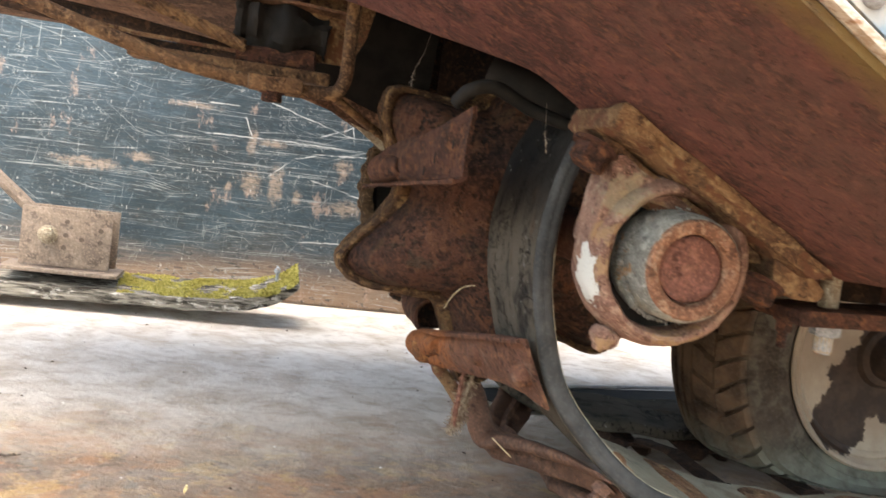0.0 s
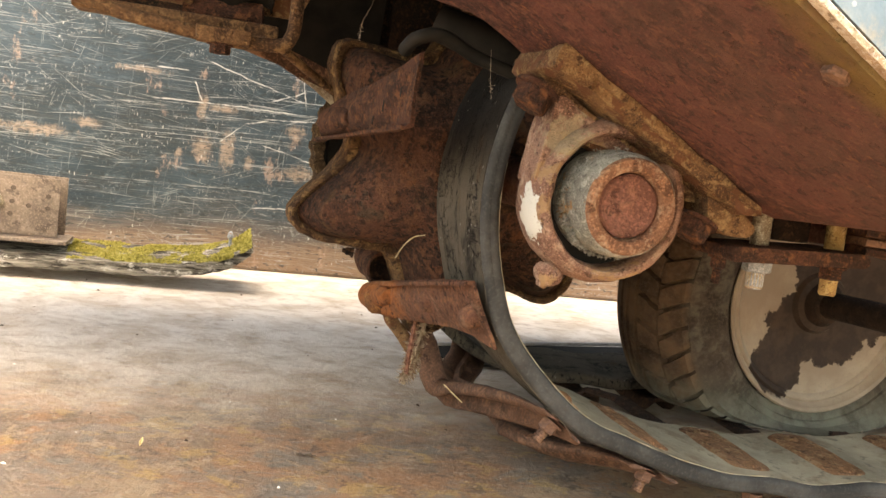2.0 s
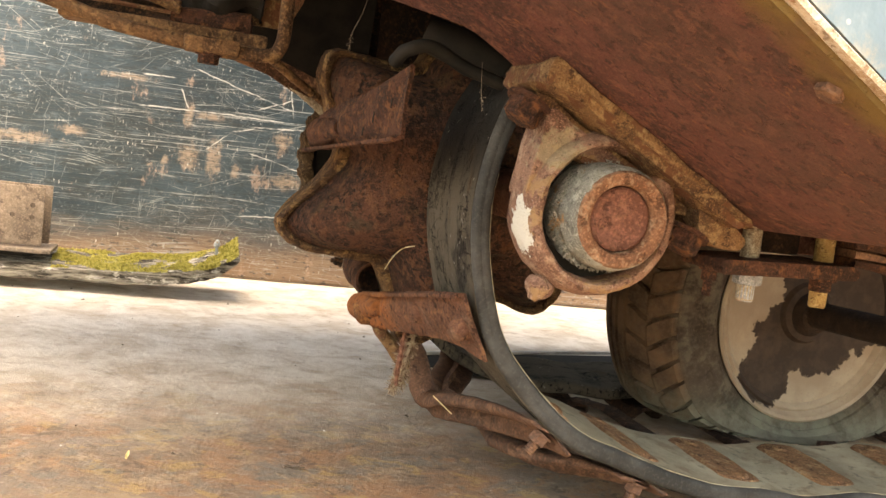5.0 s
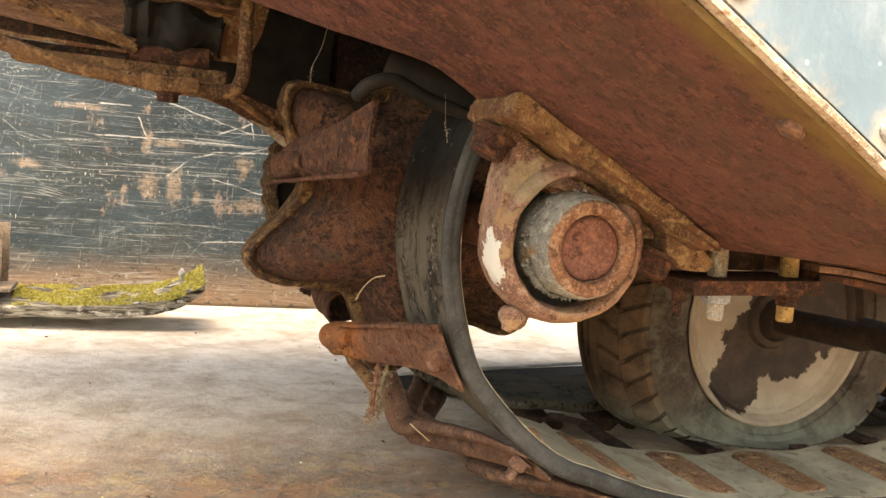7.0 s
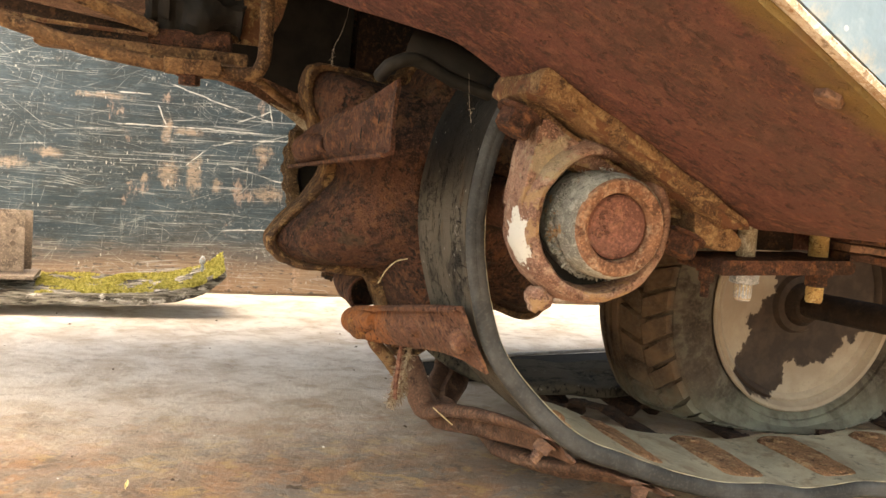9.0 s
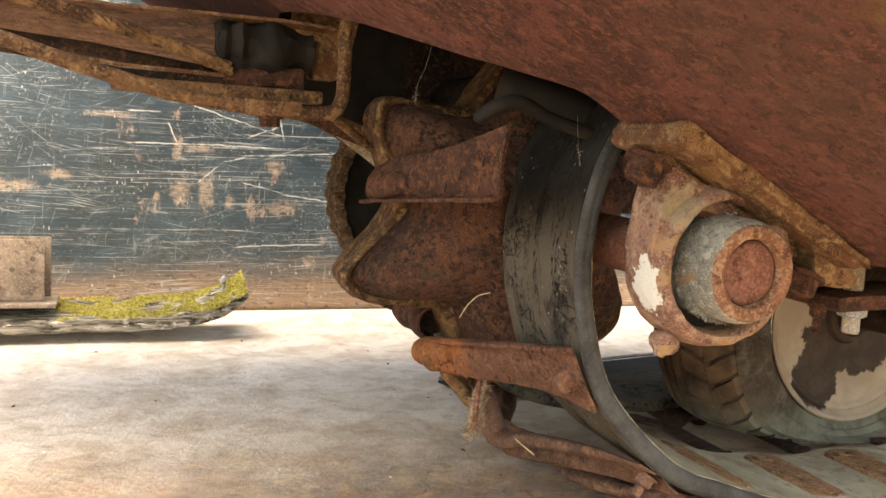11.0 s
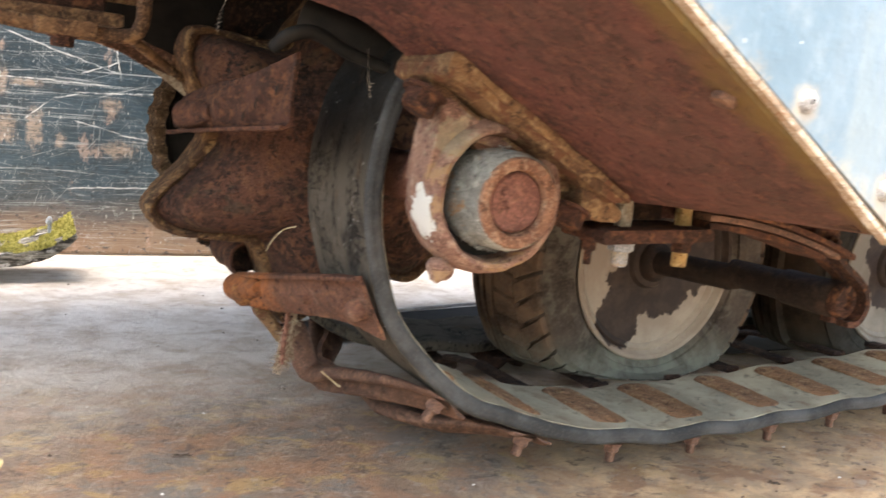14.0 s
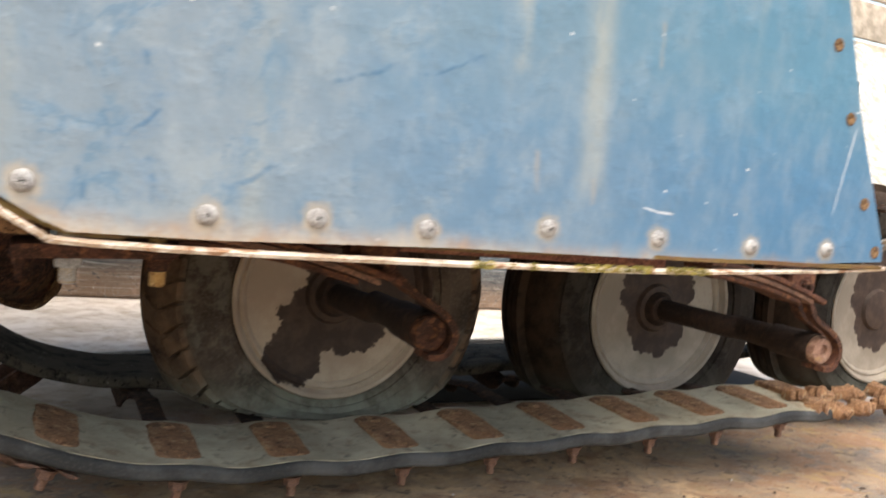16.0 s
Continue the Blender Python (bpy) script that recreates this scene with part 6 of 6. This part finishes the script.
def channel_bar(fold, rim, lip, bulge, nose=1.0):
    """A pressed cross bar: a web between its fold and its free rim, a lip along the fold, a wall at its bolted end and a
    round nose at the other. Returns the mesh, its outward way and a function to find places on the web."""
    F, G = smooth_path(list(fold), 4), smooth_path(list(rim), 4)
    mid = len(F) // 2
    run = (F[-1] - F[0]).normalized()
    out = (G[mid] - F[mid]).cross(run).normalized()
    if out.x > 0:
        out = -out
    n = len(F) - 1
    def web(i, t):
        return F[i].lerp(G[i], t) + out * (bulge * min(1.0, i / n * 1.15) * math.sin(math.pi * t) ** 0.8 + 0.0015 * math.sin(i * 0.9 + 4 * t))
    rows = []
    for i in range(n + 1):
        w = lip * (0.8 + 0.35 * i / n)
        up = (F[i] - G[i]).normalized()
        thick = 0.0034
        front = [(F[i] + out * w - up * 0.001, up), (F[i] + out * w * 0.6, up), (F[i] + out * 0.004 - up * 0.0006, up), (F[i] + out * 0.0008 - up * 0.003, up - out)]
        front += [(web(i, t), -out) for t in (0.12, 0.25, 0.38, 0.5, 0.62, 0.75, 0.88)]
        front += [(G[i] + out * 0.0004, -out), (G[i] - out * 0.003 - up * 0.0012, up * 0.6 - out * 0.4)]
        rows.append([p for p, d in front] + [p + d * thick for p, d in reversed(front)])
    bm = loft(rows, 0.0, None, True)
    bmesh.ops.subdivide_edges(bm, edges=[e for e in bm.edges if e.calc_length() > 0.006], cuts=1, use_grid_fill=True)
    c = F[-1].lerp(G[-1], 0.5) + out * 0.003 - run * (0.028 * (1 - nose) / 0.3)
    wide = (F[-1] - G[-1]).length * 0.54 * nose
    bm = tube([c + run * q for q in (-0.07, -0.045, -0.02, -0.002, 0.006, 0.011, 0.013)], [wide * q for q in (0.5, 0.85, 1.0, 1.03, 0.95, 0.62, 0.25)], 18, bm)
    return rough_up(rough_up(bm, 0.0011, 45), 0.0005, 160, 2), out, web, n


def dome(r, h):
    """A low round boss along +z."""
    bm = bmesh.new()
    rings = [[bm.verts.new((r * q * math.cos(6.2832 * k / 16), r * q * math.sin(6.2832 * k / 16), h * z)) for k in range(16)] for q, z in ((1.15, -0.3), (1.0, 0.15), (0.85, 0.7), (0.55, 0.95), (0.2, 1.0))]
    for a, b in zip(rings, rings[1:]):
        for k in range(16):
            bm.faces.new((a[k], a[(k + 1) % 16], b[(k + 1) % 16], b[k]))
    bm.faces.new(rings[-1])
    return rough_up(bm, 0.0012, 130)


def add_channel(fold, rim, lip, bulge, label, mat, bosses=(), holes=(), nose=1.0):
    bm, out, web, n = channel_bar(fold, rim, lip, bulge, nose)
    bar = part("cross_bar", bm, mat, track, label)
    turn = out.to_track_quat("Z", "Y").to_matrix().to_4x4()
    for s, t, r, h in bosses:
        part("boss", dome(r, h), NOSE_ORANGE if s > 0.7 else mat, bar, "", Matrix.Translation(web(round(s * n), t) + out * 0.0012) @ turn)
    for s, t, w in holes:
        part("slot", box((-w, -0.0011, 0.0), (w, 0.0011, 0.0006)), BLACK, bar, "", Matrix.Translation(web(round(s * n), t) + out * 0.0028) @ turn @ pose(0, 0, 0, 0, 0, 65))
    return bar


LOW_FOLD = ((-0.0725, -0.012, 0.2445), (-0.076, 0.035, 0.236), (-0.0795, 0.087, 0.2255), (-0.0835, 0.14, 0.2145), (-0.087, 0.19, 0.204), (-0.090, 0.24, 0.194), (-0.092, 0.275, 0.187))
LOW_RIM = ((-0.0448, -0.012, 0.1885), (-0.052, 0.028, 0.1905), (-0.058, 0.076, 0.1855), (-0.0655, 0.135, 0.1745), (-0.0775, 0.19, 0.164), (-0.089, 0.240, 0.157), (-0.094, 0.268, 0.159))
add_channel(LOW_FOLD, LOW_RIM, 0.009, 0.009, "rusted pressed cross bar with a rounded nose", BAR_ORANGE, ((0.065, 0.55, 0.0105, 0.013), (0.42, 0.45, 0.010, 0.006), (0.84, 0.5, 0.014, 0.009)))


def bar_scoop():
    """The curled end of the far half of that bar: a sheet rolled into a trough that lies open toward the sprocket."""
    rows = []
    for i in range(9):
        y = 0.284 + 0.116 * i / 8
        r = 0.0205 + 0.0012 * math.sin(i * 1.3)
        rows.append([(-0.0830 + 0.0004 * i + r * (1.0 + 0.1 * math.sin(a)) * math.cos(a), y, 0.1995 - 0.0003 * i + r * 1.05 * math.sin(a)) for a in [radians(95 + 205 * k / 14) for k in range(15)]])
    return rough_up(loft(rows, 0.0034), 0.0012, 60)


scoop = part("bar_end", bar_scoop(), RED_RUST, track, "curled rusted end of a cross bar")
part("bolt", bolt_mesh(0.0055, 0.010, 0.004), DARK_RUST, scoop, "", along((-0.1030, 0.388, 0.203), (-0.95, 0, 0.1)))
part("web", rough_up(refine(prism([(-0.074 + 0.0285 * math.cos(radians(a)), 0.199 + 0.0205 * math.sin(radians(a))) for a in range(0, 360, 20)], 0.325, 0.329), 0.01), 0.0012, 60), DARK_RUST, scoop)
part("stay", rough_up(tube(smooth_path([(-0.079, 0.250, 0.160), (-0.075, 0.249, 0.150), (-0.058, 0.246, 0.131), (-0.040, 0.245, 0.109)], 4), 0.0075, 12), 0.0015, 60), OCHRE_RUST, track, "ochre rusted stay under the nose of the bar")


def hinge_piece(seed):
    """A knuckle of the rusted joint that closes the belt."""
    rng = random.Random(seed)
    bm = box((-0.016, -0.011, -0.008), (0.016, 0.011, 0.008), 0.003)
    bm = tube([(0.0, -0.016, 0.004), (0.0, 0.016, 0.004)], 0.0085, 10, bm)
    return finish(rough_up(bm, 0.003, 130, seed))


HINGES = [hinge_piece(k) for k in range(4)]
for mesh in HINGES:
    mesh.materials.append(CLEAT_RUST)
joint = part("belt_joint", rough_up(box((1.165, -0.004, 0.106), (1.215, 0.128, 0.120), 0.003), 0.002, 60), CLEAT_RUST, track, "rusted hinged joint of the belt")
for k in range(14):
    rng = random.Random(k + 40)
    part("knuckle", HINGES[k % 4], None, joint, "", pose(1.165 + 0.034 * (k % 7) + rng.uniform(-0.006, 0.006), -0.004 + 0.05 * (k // 7) + rng.uniform(-0.01, 0.01), 0.112 + 0.006 * (k // 7) + rng.uniform(-0.005, 0.006), rng.uniform(-25, 25), rng.uniform(-20, 20), rng.uniform(-40, 40)))
# the bar above the sprocket's tooth, its lip turned down
HIGH_FOLD = ((-0.136, 0.008, 0.3645), (-0.141, 0.045, 0.3610), (-0.1465, 0.090, 0.3575), (-0.153, 0.135, 0.3535), (-0.160, 0.180, 0.3495), (-0.167, 0.222, 0.346), (-0.172, 0.262, 0.3415))
HIGH_RIM = ((-0.1385, -0.002, 0.422), (-0.1423, 0.030, 0.4150), (-0.148, 0.068, 0.406), (-0.1545, 0.113, 0.3985), (-0.1615, 0.163, 0.393), (-0.168, 0.210, 0.386), (-0.172, 0.245, 0.377))
add_channel(HIGH_FOLD, HIGH_RIM, 0.011, 0.010, "bent rusted cross bar with a turned-out lip", RED_RUST, (), ((0.12, 0.55, 0.004), (0.24, 0.4, 0.005), (0.32, 0.2, 0.004)), nose=0.7)

# ---------------------------------------------------------------- the ski
ski = thing("wooden_ski", (-0.5, 1.12, 0.03), "mossy weathered grey wooden ski with steel bracket", "ski")
SKI_PATH = [(-2.2, 0.034), (-0.9, 0.036), (-0.6, 0.038), (-0.45, 0.04), (-0.34, 0.045), (-0.28, 0.053), (-0.235, 0.067), (-0.205, 0.083), (-0.19, 0.096)]


def ski_board():
    rows = []
    pts = smooth_path([(x, 0, z) for x, z in SKI_PATH], 8)
    for i, p in enumerate(pts):
        d = (pts[min(i + 1, len(pts) - 1)] - pts[max(i - 1, 0)]).normalized()
        n = Vector((-d.z, 0, d.x))
        left = (pts[-1] - p).length
        w = 0.070 * min(1, 0.62 + 0.38 * (left / 0.10) ** 0.6)
        t = 0.013 * min(1, 0.5 + left / 0.12)
        row = []
        for y, s in ((-1, 0.8), (-0.97, 1), (-0.6, 1.1), (-0.2, 1.05), (0.2, 1.12), (0.6, 1.05), (0.97, 1), (1, 0.8), (1, -0.8), (0.9, -1), (0, -1), (-0.9, -1), (-1, -0.8)):
            q = p + n * (t * s) + Vector((0, 1.12 + y * w, 0.008 * y))
            row.append(tuple(q + Vector((0, 0.003, 0.003)) * noise.noise(q * 60)))
        rows.append(row)
    return loft(rows, 0, None, True)


board = part("board", ski_board(), SKI, ski, "cracked grey wooden runner")


def moss():
    rng = random.Random(5)
    bm = bmesh.new()
    pts = smooth_path([(x, 0, z) for x, z in SKI_PATH], 20)
    verts = []
    for _ in range(20000):
        x = rng.uniform(-0.54, -0.192)
        y = 1.12 + rng.uniform(-0.066, 0.066)
        keep = noise.noise(Vector((x * 18, y * 22, 2))) + 0.35 * noise.noise(Vector((x * 60, y * 60, 5)))
        edge = min((x + 0.54) / 0.06, 1)
        patch = 0.36 * math.exp(-((x + 0.36) / 0.11) ** 2) + (0.3 if x > -0.212 else 0.0) - 0.02
        if keep + patch * edge < -0.06 + (0.16 if y < 1.072 else 0):
            continue
        p = min(pts, key=lambda q: abs(q.x - x))
        z = p.z + 0.012 + 0.114 * (y - 1.12)
        hgt = rng.uniform(0.003, 0.0085) * (0.7 + keep)
        lean = Vector((rng.uniform(-1, 1), rng.uniform(-1, 1), 0)) * 0.004
        r = rng.uniform(0.0006, 0.0013)
        a = rng.uniform(0, 6.28)
        base = [bm.verts.new((x + r * math.cos(a + k * 2.094), y + r * math.sin(a + k * 2.094), z - 0.002)) for k in range(3)]
        mid = [bm.verts.new(Vector((x + 1.2 * r * math.cos(a + k * 2.094), y + 1.2 * r * math.sin(a + k * 2.094), z + hgt * 0.55)) + lean * 0.5) for k in range(3)]
        top = bm.verts.new(Vector((x, y, z + hgt)) + lean)
        for k in range(3):
            bm.faces.new((base[k], base[(k + 1) % 3], mid[(k + 1) % 3], mid[k]))
            bm.faces.new((mid[k], mid[(k + 1) % 3], top))
    return bm


tagged(part("moss", moss(), MOSS, ski, "bright yellow-green moss"), kind="stuff")
brk = part("bracket", box((-0.722, 1.078, 0.078), (-0.558, 1.082, 0.190), 0.0015), BRACKET, ski, "brown steel bracket with bolt holes")
part("cheek", box((-0.722, 1.112, 0.078), (-0.550, 1.116, 0.192), 0.0015), BRACKET, brk)
part("foot", rough_up(box((-0.752, 1.058, 0.066), (-0.538, 1.150, 0.074), 0.002), 0.0006, 30), BRACKET, brk)
part("bracket_bolt", bolt_mesh(0.0145, 0.014, 0.009), CREAM, brk, "", along((-0.673, 1.078, 0.138), (0, -1, 0)))
disc = lathe([(1.0772, 0.0), (1.0772, 0.0046), (1.079, 0.0046)], 0, 0, 16)
DISC = finish(disc)
DISC.materials.append(HOLE)
for x, z in ((-0.641, 0.140), (-0.612, 0.134), (-0.643, 0.116), (-0.640, 0.166), (-0.578, 0.155), (-0.578, 0.132)):
    part("bolt_hole", DISC, None, brk, "", pose(x, 0, z))
strut = part("strut", tube([(-0.69, 1.097, 0.165), (-1.25, 1.097, 0.64)], 0.0125, 8), BRACKET, ski, "brown steel strut bar")
part("strut", tube([(-0.70, 1.125, 0.165), (-1.26, 1.125, 0.65)], 0.008, 8), BRACKET, ski)
part("tip_nut", rough_up(tube([(-0.232, 1.125, 0.08), (-0.233, 1.125, 0.100), (-0.233, 1.125, 0.104), (-0.233, 1.125, 0.110), (-0.232, 1.125, 0.117)], [0.003, 0.0035, 0.0065, 0.006, 0.003], 8), 0.002, 200), ZINC, ski, "whitish corroded nut near the tip")

# ---------------------------------------------------------------- loose things
sheet = thing("rubber_mat", (0.6, 0.6, 0.0), "black flat sheet with a pale edge lying under the track", "sheet")
MAT_EDGE = [(0.085, 0.70), (0.30, 0.752), (0.52, 0.80), (1.0, 0.88), (1.6, 0.96)]
part("top", loft([[(x + 0.05 * (1 - k / 6), (0.60 if x < 0.4 else 0.42) + (y - (0.60 if x < 0.4 else 0.42)) * k / 6, 0.006 + 0.0015 * math.sin(x * 9 + k)) for k in range(7)] for x, y in MAT_EDGE], 0.003), BLACK, sheet)
part("pale_edge", tube([(x, y, 0.010) for x, y in MAT_EDGE], 0.0035, 6), SHEET, sheet, "pale worn edge of the sheet")


def leaf_mesh(length, width):
    rows = []
    for i in range(7):
        t = i / 6
        w = width * math.sin(math.pi * min(1, 0.12 + t * 0.86)) ** 0.8
        rows.append([((t - 0.5) * length, s * w, 0.0025 * abs(s) + 0.004 * t * t) for s in (-1, -0.5, 0, 0.5, 1)])
    return finish(loft(rows, 0.0004))


LEAF_MESH = leaf_mesh(0.0105, 0.002)
LEAF_MESH.materials.append(LEAF)
for x, y, turn in ((-0.33, 0.226, 80), (-0.339, 0.024, 150), (-0.117, 0.049, 140)):
    tagged(part("leaf", LEAF_MESH, None, None, "", pose(x, y, 0.0022, 0, 0, turn)), "small curled pale dry leaf on the floor", "leaf", "leaf litter")


def twig_mesh(seed, length):
    rng = random.Random(seed)
    pts = [(length * (i / 5 - 0.5), rng.uniform(-1, 1) * length * 0.05, 0.0022 + 0.001 * (i % 2)) for i in range(6)]
    bm = tube(pts, [0.0011, 0.0014, 0.0012, 0.0013, 0.001, 0.0007], 6)
    tube([pts[3], (pts[3][0] + length * 0.15, pts[3][1] + length * 0.12, 0.004)], 0.0007, 5, bm)
    return finish(bm)


for i, (x, y, turn, length) in enumerate(((-0.159, 0.209, -10, 0.022), (0.472, -0.035, -50, 0.014), (-0.52, 0.30, 15, 0.025), (0.42, -0.17, 20, 0.02), (0.20, -0.16, -30, 0.018), (0.335, -0.12, -38, 0.075))):
    mesh = twig_mesh(i, length)
    mesh.materials.append(TWIG)
    tagged(part("twig", mesh, None, None, "", pose(x, y, 0, 0, 0, turn)), "thin dark dry twig on the floor", "twig", "leaf litter")


def crumbs(count, seed, lo, hi, size):
    rng = random.Random(seed)
    bm = bmesh.new()
    for _ in range(count):
        x, y, s = rng.uniform(lo[0], hi[0]), rng.uniform(lo[1], hi[1]), rng.uniform(0.4, 1) ** 2 * size
        p = Vector((x, y, s * 0.35))
        a = rng.uniform(0, 6.28)
        k = rng.uniform(0.6, 2.2)
        ring = [bm.verts.new(p + Vector((s * k * math.cos(t) * math.cos(a) - s * math.sin(t) * math.sin(a), s * k * math.cos(t) * math.sin(a) + s * math.sin(t) * math.cos(a), -s * 0.4))) for t in (0, 1.26, 2.5, 3.8, 5.0)]
        top = bm.verts.new(p + Vector((0, 0, s * 0.6)))
        for i in range(5):
            bm.faces.new((ring[i], ring[(i + 1) % 5], top))
    return bm


tagged(part("floor_debris", crumbs(150, 3, (0.1, -0.35), (1.3, 0.0), 0.0034), TWIG), "dark crumbs and grit scattered on the floor", "debris", kind="stuff")
tagged(part("floor_debris", crumbs(70, 4, (-0.9, -0.3), (0.1, 1.2), 0.0028), TWIG), "dark crumbs and grit scattered on the floor", "debris", kind="stuff")
tagged(part("pale_grit", crumbs(60, 6, (-0.6, -0.35), (1.2, 0.5), 0.0020), WHITE), "pale grit scattered on the floor", "debris", kind="stuff")


def straw(points, r=0.0007):
    return tube(smooth_path(points, 4), r, 5)


def cord():
    """Twisted core with loose fibres and a fluffy end."""
    rng = random.Random(8)
    core = [(-0.046 - 0.008 * t + 0.0015 * math.sin(t * 9), 0.211 + 0.002 * math.cos(t * 7), 0.160 - 0.060 * t) for t in [i / 9 for i in range(10)]]
    bm = tube(core, [0.0022 + 0.0016 * (i / 9) for i in range(10)], 7)
    tuft = [(-0.051 - 0.008 * t, 0.215 + 0.003 * math.cos(t * 5), 0.150 - 0.056 * t) for t in [i / 9 for i in range(10)]]
    bm = tube(tuft, [0.0014 + 0.0052 * math.sin(3.1 * i / 9.5) for i in range(10)], 6, bm)
    for k in range(420):
        i = rng.randint(1, 9)
        p = Vector(core[i] if k % 3 == 0 else tuft[max(3, i)])
        pts = [p]
        d = Vector((rng.uniform(-1, 1), rng.uniform(-1, 1), rng.uniform(-1.1, 0.5))).normalized()
        for _ in range(4):
            d = (d + Vector((rng.uniform(-1, 1), rng.uniform(-1, 1), rng.uniform(-1, 0.4))) * 0.5).normalized()
            p = p + d * rng.uniform(0.0014, 0.0036)
            pts.append(p)
        bm = tube(pts, 0.0005, 4, bm)
    return bm


def red_cord():
    """A thinner reddish strand beside it, bristling with short stiff fibres."""
    rng = random.Random(18)
    core = smooth_path([(-0.061, 0.192, 0.166), (-0.0625, 0.192, 0.152), (-0.0635, 0.191, 0.136), (-0.0645, 0.191, 0.120), (-0.0635, 0.192, 0.104)], 5)
    bm = tube(core, [0.0014 + 0.0014 * math.sin(3.0 * i / len(core)) for i in range(len(core))], 6)
    for _ in range(150):
        p = core[rng.randint(0, len(core) - 1)]
        d = Vector((rng.uniform(-1, 1), rng.uniform(-1, 0.6), rng.uniform(-0.2, 0.9))).normalized()
        bm = tube([p, p + d * rng.uniform(0.003, 0.008)], 0.00035, 3, bm)
    return bm


tagged(part("frayed_cord", red_cord(), CORD_RED), "thin reddish bristly cord hanging from a track bar", "cord", kind="stuff")
tagged(part("frayed_cord", cord(), CORD), "frayed brown cord hanging from a track bar", "cord", kind="stuff")
tagged(part("grass_straw", straw([(-0.097, 0.172, 0.232), (-0.092, 0.165, 0.246), (-0.084, 0.158, 0.257), (-0.074, 0.152, 0.261)], 0.0006), STRAW), "dry grass straw stuck on the sprocket", "straw", "dry straws")
tagged(part("grass_straw", straw([(-0.03, 0.162, 0.104), (-0.018, 0.160, 0.094), (-0.008, 0.158, 0.086)]), STRAW), "dry grass straw on a track bar", "straw", "dry straws")


def cobweb(points, seed):
    """A dusty strand with a tuft of fibres at its lower end."""
    rng = random.Random(seed)
    core = smooth_path(points, 5)
    bm = tube(core, 0.00012, 4)
    for _ in range(9):
        p = core[rng.randint(len(core) // 2, len(core) - 1)].copy()
        pts = [p]
        for _ in range(3):
            p = p + Vector((rng.uniform(-1, 1), rng.uniform(-1, 1), rng.uniform(-1.2, 0.6))) * 0.0018
            pts.append(p)
        bm = tube(pts, 0.00016, 4, bm)
    return bm


for seed, points in ((1, ((-0.150, 0.15, 0.502), (-0.156, 0.15, 0.475), (-0.163, 0.15, 0.458), (-0.164, 0.15, 0.443))), (2, ((-0.084, -0.014, 0.432), (-0.082, -0.015, 0.411), (-0.079, -0.015, 0.394)))):
    tagged(part("cobweb", cobweb(points, seed), PLANK), "dusty grey strand of old cobweb", "cobweb", "cobwebs", "stuff")
